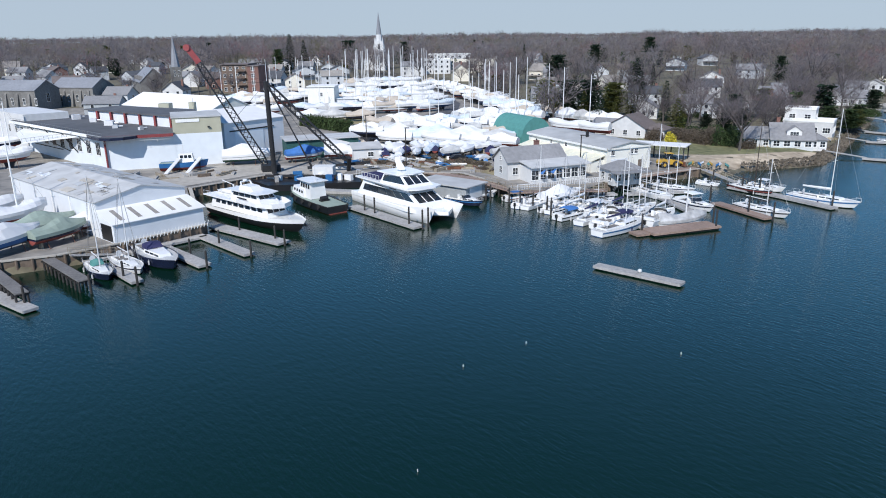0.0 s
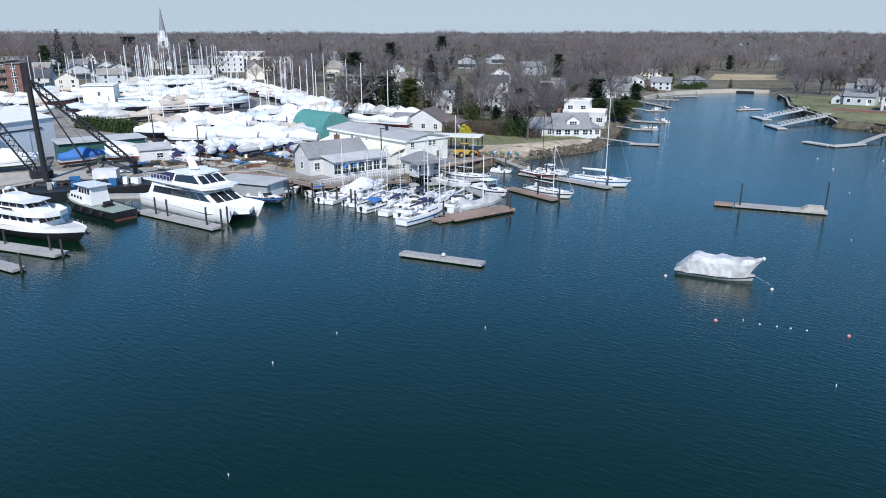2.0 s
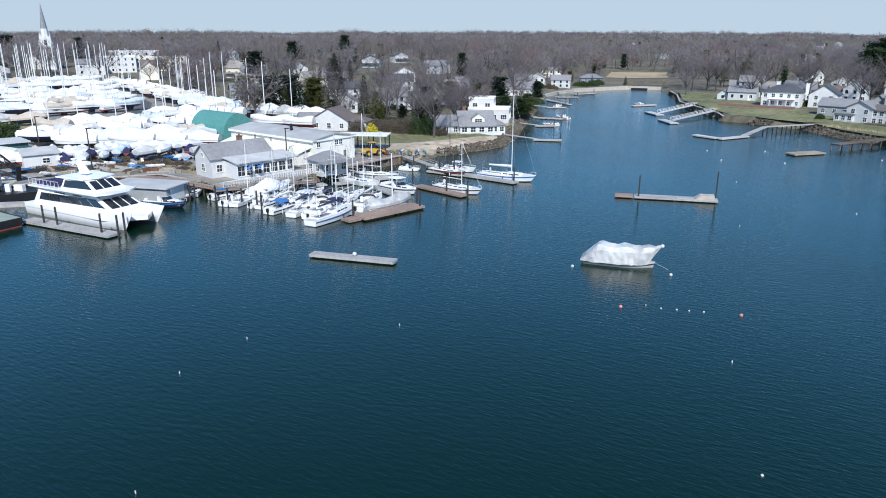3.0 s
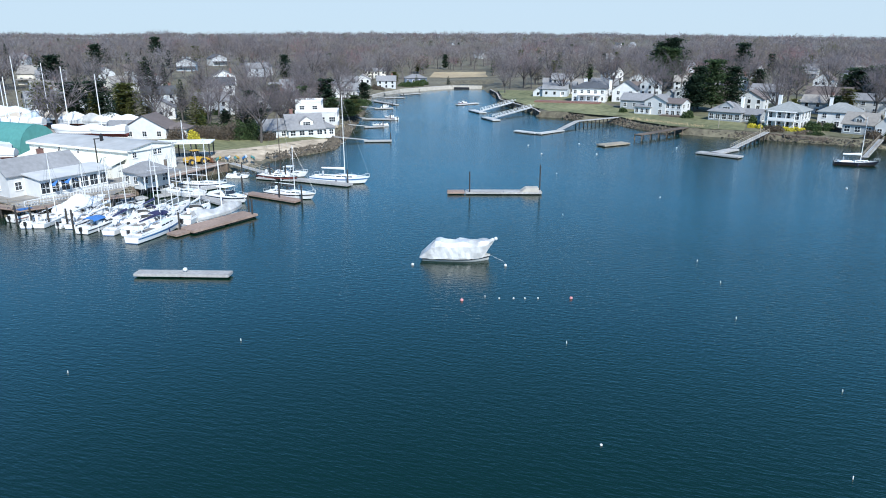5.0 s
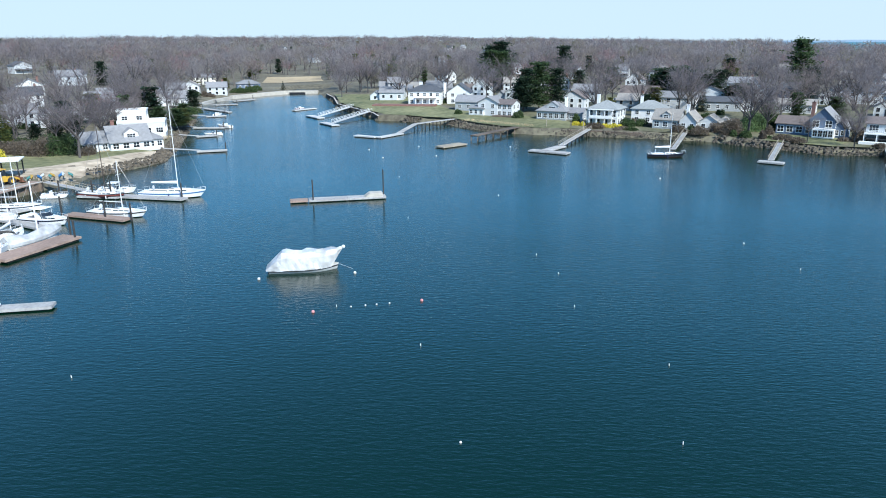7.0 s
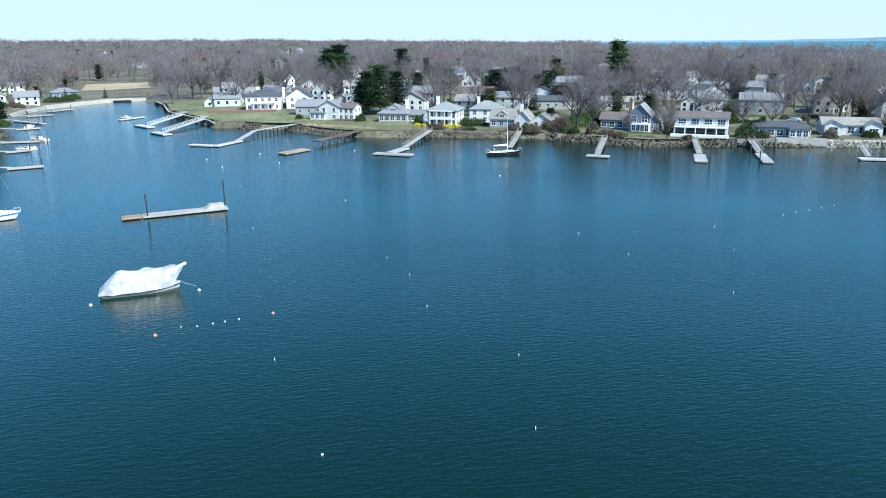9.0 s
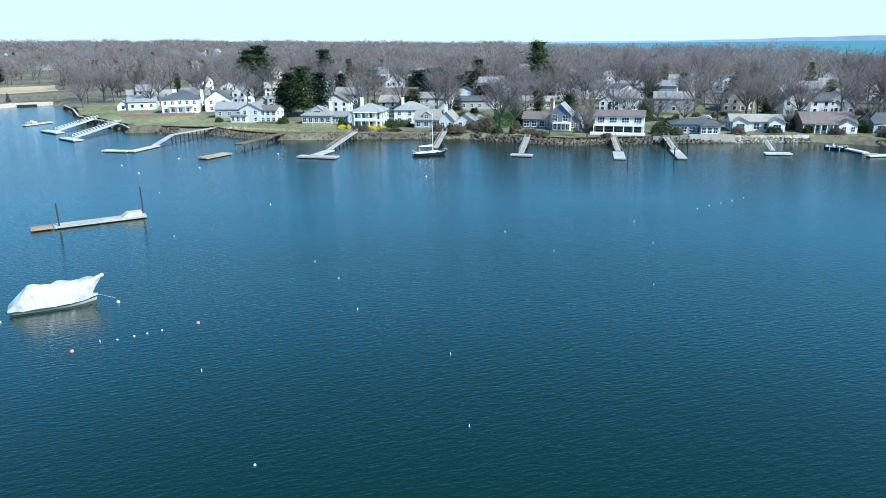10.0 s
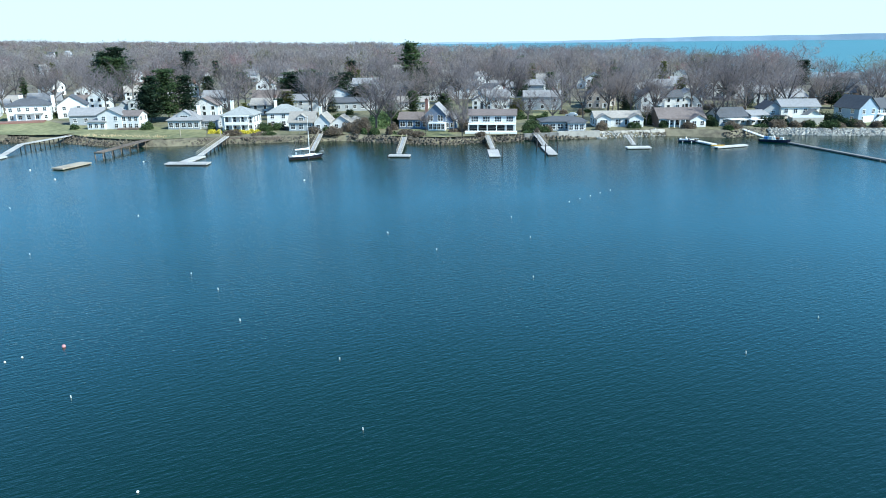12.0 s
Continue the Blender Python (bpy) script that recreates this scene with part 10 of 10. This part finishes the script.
for x, y, h in ((-19.5, 181, 9.5), (-8.2, 158, 9.0), (30, 150, 8)):
    ob = thing("utility_pole", pose(x, y, gz(x, y)), "dark timber lamp pole in the yard", "pole")
    part("pole", Shape().rod((0, 0, 0), (0, 0, h), 0.16, 0.11, 8), PILE, ob)
    part("lamp_head", Shape().box(-0.2, 0.9, -0.12, 0.12, h - 0.1, h + 0.08), STEEL, ob)
for k in range(9):
    ob = thing("kayak", pose(56.5 + 0.9 * k, 157.0 - 0.35 * k + 1.4 * (k % 2), 2.0, 0, 0, 60 + 9 * (k % 3)), "%s kayak on a rack by the beach" % ("green", "yellow", "blue", "white")[k % 4], "kayak", "stacked kayaks")
    part("hull", Shape().loft([[(-2.0 + 4.0 * s, y * 0.38 * math.sin(math.pi * (0.06 + 0.88 * s)), z * 0.35) for y, z in ((-1, 0.5), (-0.6, 0), (0.6, 0), (1, 0.5), (0, 0.95))] for s in (0, 0.2, 0.5, 0.8, 1)], True, (True, True)), (CANVASGREEN, YELLOW, BLUEHULL, GEL)[k % 4], ob)
    part("rack", Shape().box(-1, -0.85, -0.5, 0.5, -0.5, 0.02).box(0.85, 1, -0.5, 0.5, -0.5, 0.02), PALEPILE, ob)


# ---- the woods behind the houses: too many to count ----
def woods():
    rng = np.random.default_rng(5)
    classes = ((0, 420, 8, 7, 4, 0.0029, 300, 185.0), (420, 900, 6, 3, 3, 0.0046, 175, 165.0), (0, 640, 3, 2, 2, 0.011, 55, 210.0), (900, 2300, 3, 1, 1, 0.018, 42, 430.0), (2300, 4300, 2, 1, 0, 0.03, 24, 2200.0))
    co, slots = [], []
    for near, distant, limbs, forks, twigs, width, fuzz, plot in classes:
        shapes = []
        for k in range(6):
            wood, fine = bare_tree_shape(100 + k, limbs, forks, twigs, width, fuzz)
            if near > 400:
                wood = wood[:6 + 6 * (2 if near < 800 else 0)]
            limbwood = len(wood)
            shapes.append(np.array([[tuple(p) for p in t] for t in wood + fine], np.float32).reshape(-1, 3))
        firs = [np.array([[tuple(p) for p in t] for t in conifer_shape(60 + k, ("pine", "spruce")[k % 2], 12, 6, 0.075)[1]], np.float32).reshape(-1, 3) for k in range(4)]
        wide = radians(112 + 48)
        count = int(0.5 * wide * (distant ** 2 - near ** 2) / plot)
        r = np.sqrt(rng.uniform(near ** 2, distant ** 2, count))
        a = rng.uniform(radians(-48), radians(118), count)
        x, y = r * np.sin(a), r * np.cos(a)
        ok = inland(x, y) > 9
        clump = np.sin(x * 0.031 + 2 * np.sin(y * 0.017)) + np.sin(y * 0.029 + 1.3 * np.sin(x * 0.021))
        ok &= (clump > -1.1) | (r > 500)
        ok &= (a < radians(40)) | (r > 400) | (rng.random(count) < 0.26)
        ok &= (a > radians(-8)) | (r > 470) | (rng.random(count) < 0.3)
        for poly in CLEAR:
            ok &= inland(x, y, poly) < 1.0
        for cx, cy, cr in PLOTS:
            ok &= np.hypot(x - cx, y - cy) > cr
            dd = math.hypot(cx, cy)
            if dd < 700:
                ok &= np.hypot(x - cx * (1 - 9 / dd), y - cy * (1 - 9 / dd)) > cr + 1
            if 255 < dd < 430:
                ok &= np.hypot(x - cx * (1 - 22 / dd), y - cy * (1 - 22 / dd)) > cr
        for px, py in zip(x[ok], y[ok]):
            fir = rng.random() < (0.075 if near < 800 else 0.02)
            base = firs[rng.integers(4)] if fir and near + limbs != 3 else shapes[rng.integers(6)]
            fir &= limbs != 3 or near > 0
            h = rng.uniform(2.2, 4.6) if limbs == 3 and near == 0 else rng.uniform(10, 21) if np.hypot(px, py) > 330 else rng.uniform(10, 20)
            if fir:
                h = rng.uniform(8, 13.5)
            elif h > 9 and near < 800 and rng.random() < 0.1:
                h *= 1.15
            if near < 420 and px > 230 and py < -20:
                h *= 0.84
            if near >= 420:
                h *= 1 + 0.26 * math.sin(px * 0.013 + 1.7 * math.sin(py * 0.007)) * math.sin(py * 0.011 + 1.3 * math.sin(px * 0.006))
            w = h * rng.uniform(0.9, 1.35) * (1.5 if h < 5 else 1) * (0.8 if fir else 1)
            t = rng.uniform(0, 6.3)
            c, s = math.cos(t), math.sin(t)
            q = base @ np.array(((c * w, s * w, 0), (-s * w, c * w, 0), (0, 0, h)), np.float32)
            q += np.array((px, py, ground(px, py) - (0.3 * h if h < 5 else 0.2)), np.float32)
            co.append(q)
            tone = 7 + rng.integers(3) if fir else rng.choice(7, p=(0.36, 0.24, 0.05, 0.15, 0.06, 0.1, 0.04) if near else (0.34, 0.2, 0.05, 0.04, 0.28, 0.05, 0.04))
            tones = np.full(len(q) // 3, tone)
            if not fir and distant <= 900:
                tones[:limbwood] = 10
            slots.append(tones)
    me = bpy.data.meshes.new("woods")
    fill_mesh(me, np.concatenate(co), np.concatenate(slots))
    for m in (*TWIGS, *NEEDLES, BARK):
        me.materials.append(m)
    return tagged(new("woods", me), "leafless grey-brown spring woodland with scattered pines", "woods", kind="stuff")


CLEAR = (YARD, ((197, 191), (209, 208), (236, 250), (246, 262), (262, 240), (247, 212), (234, 196), (222, 178), (217, 160), (220, 142), (213, 118), (200, 112), (190, 124), (188, 174)),
         ((196, 308), (240, 316), (262, 298), (290, 314), (330, 372), (372, 420), (345, 462), (300, 410), (262, 378), (215, 345)), ((50, 160), (110, 180), (104, 200), (66, 208), (50, 200)))
woods()
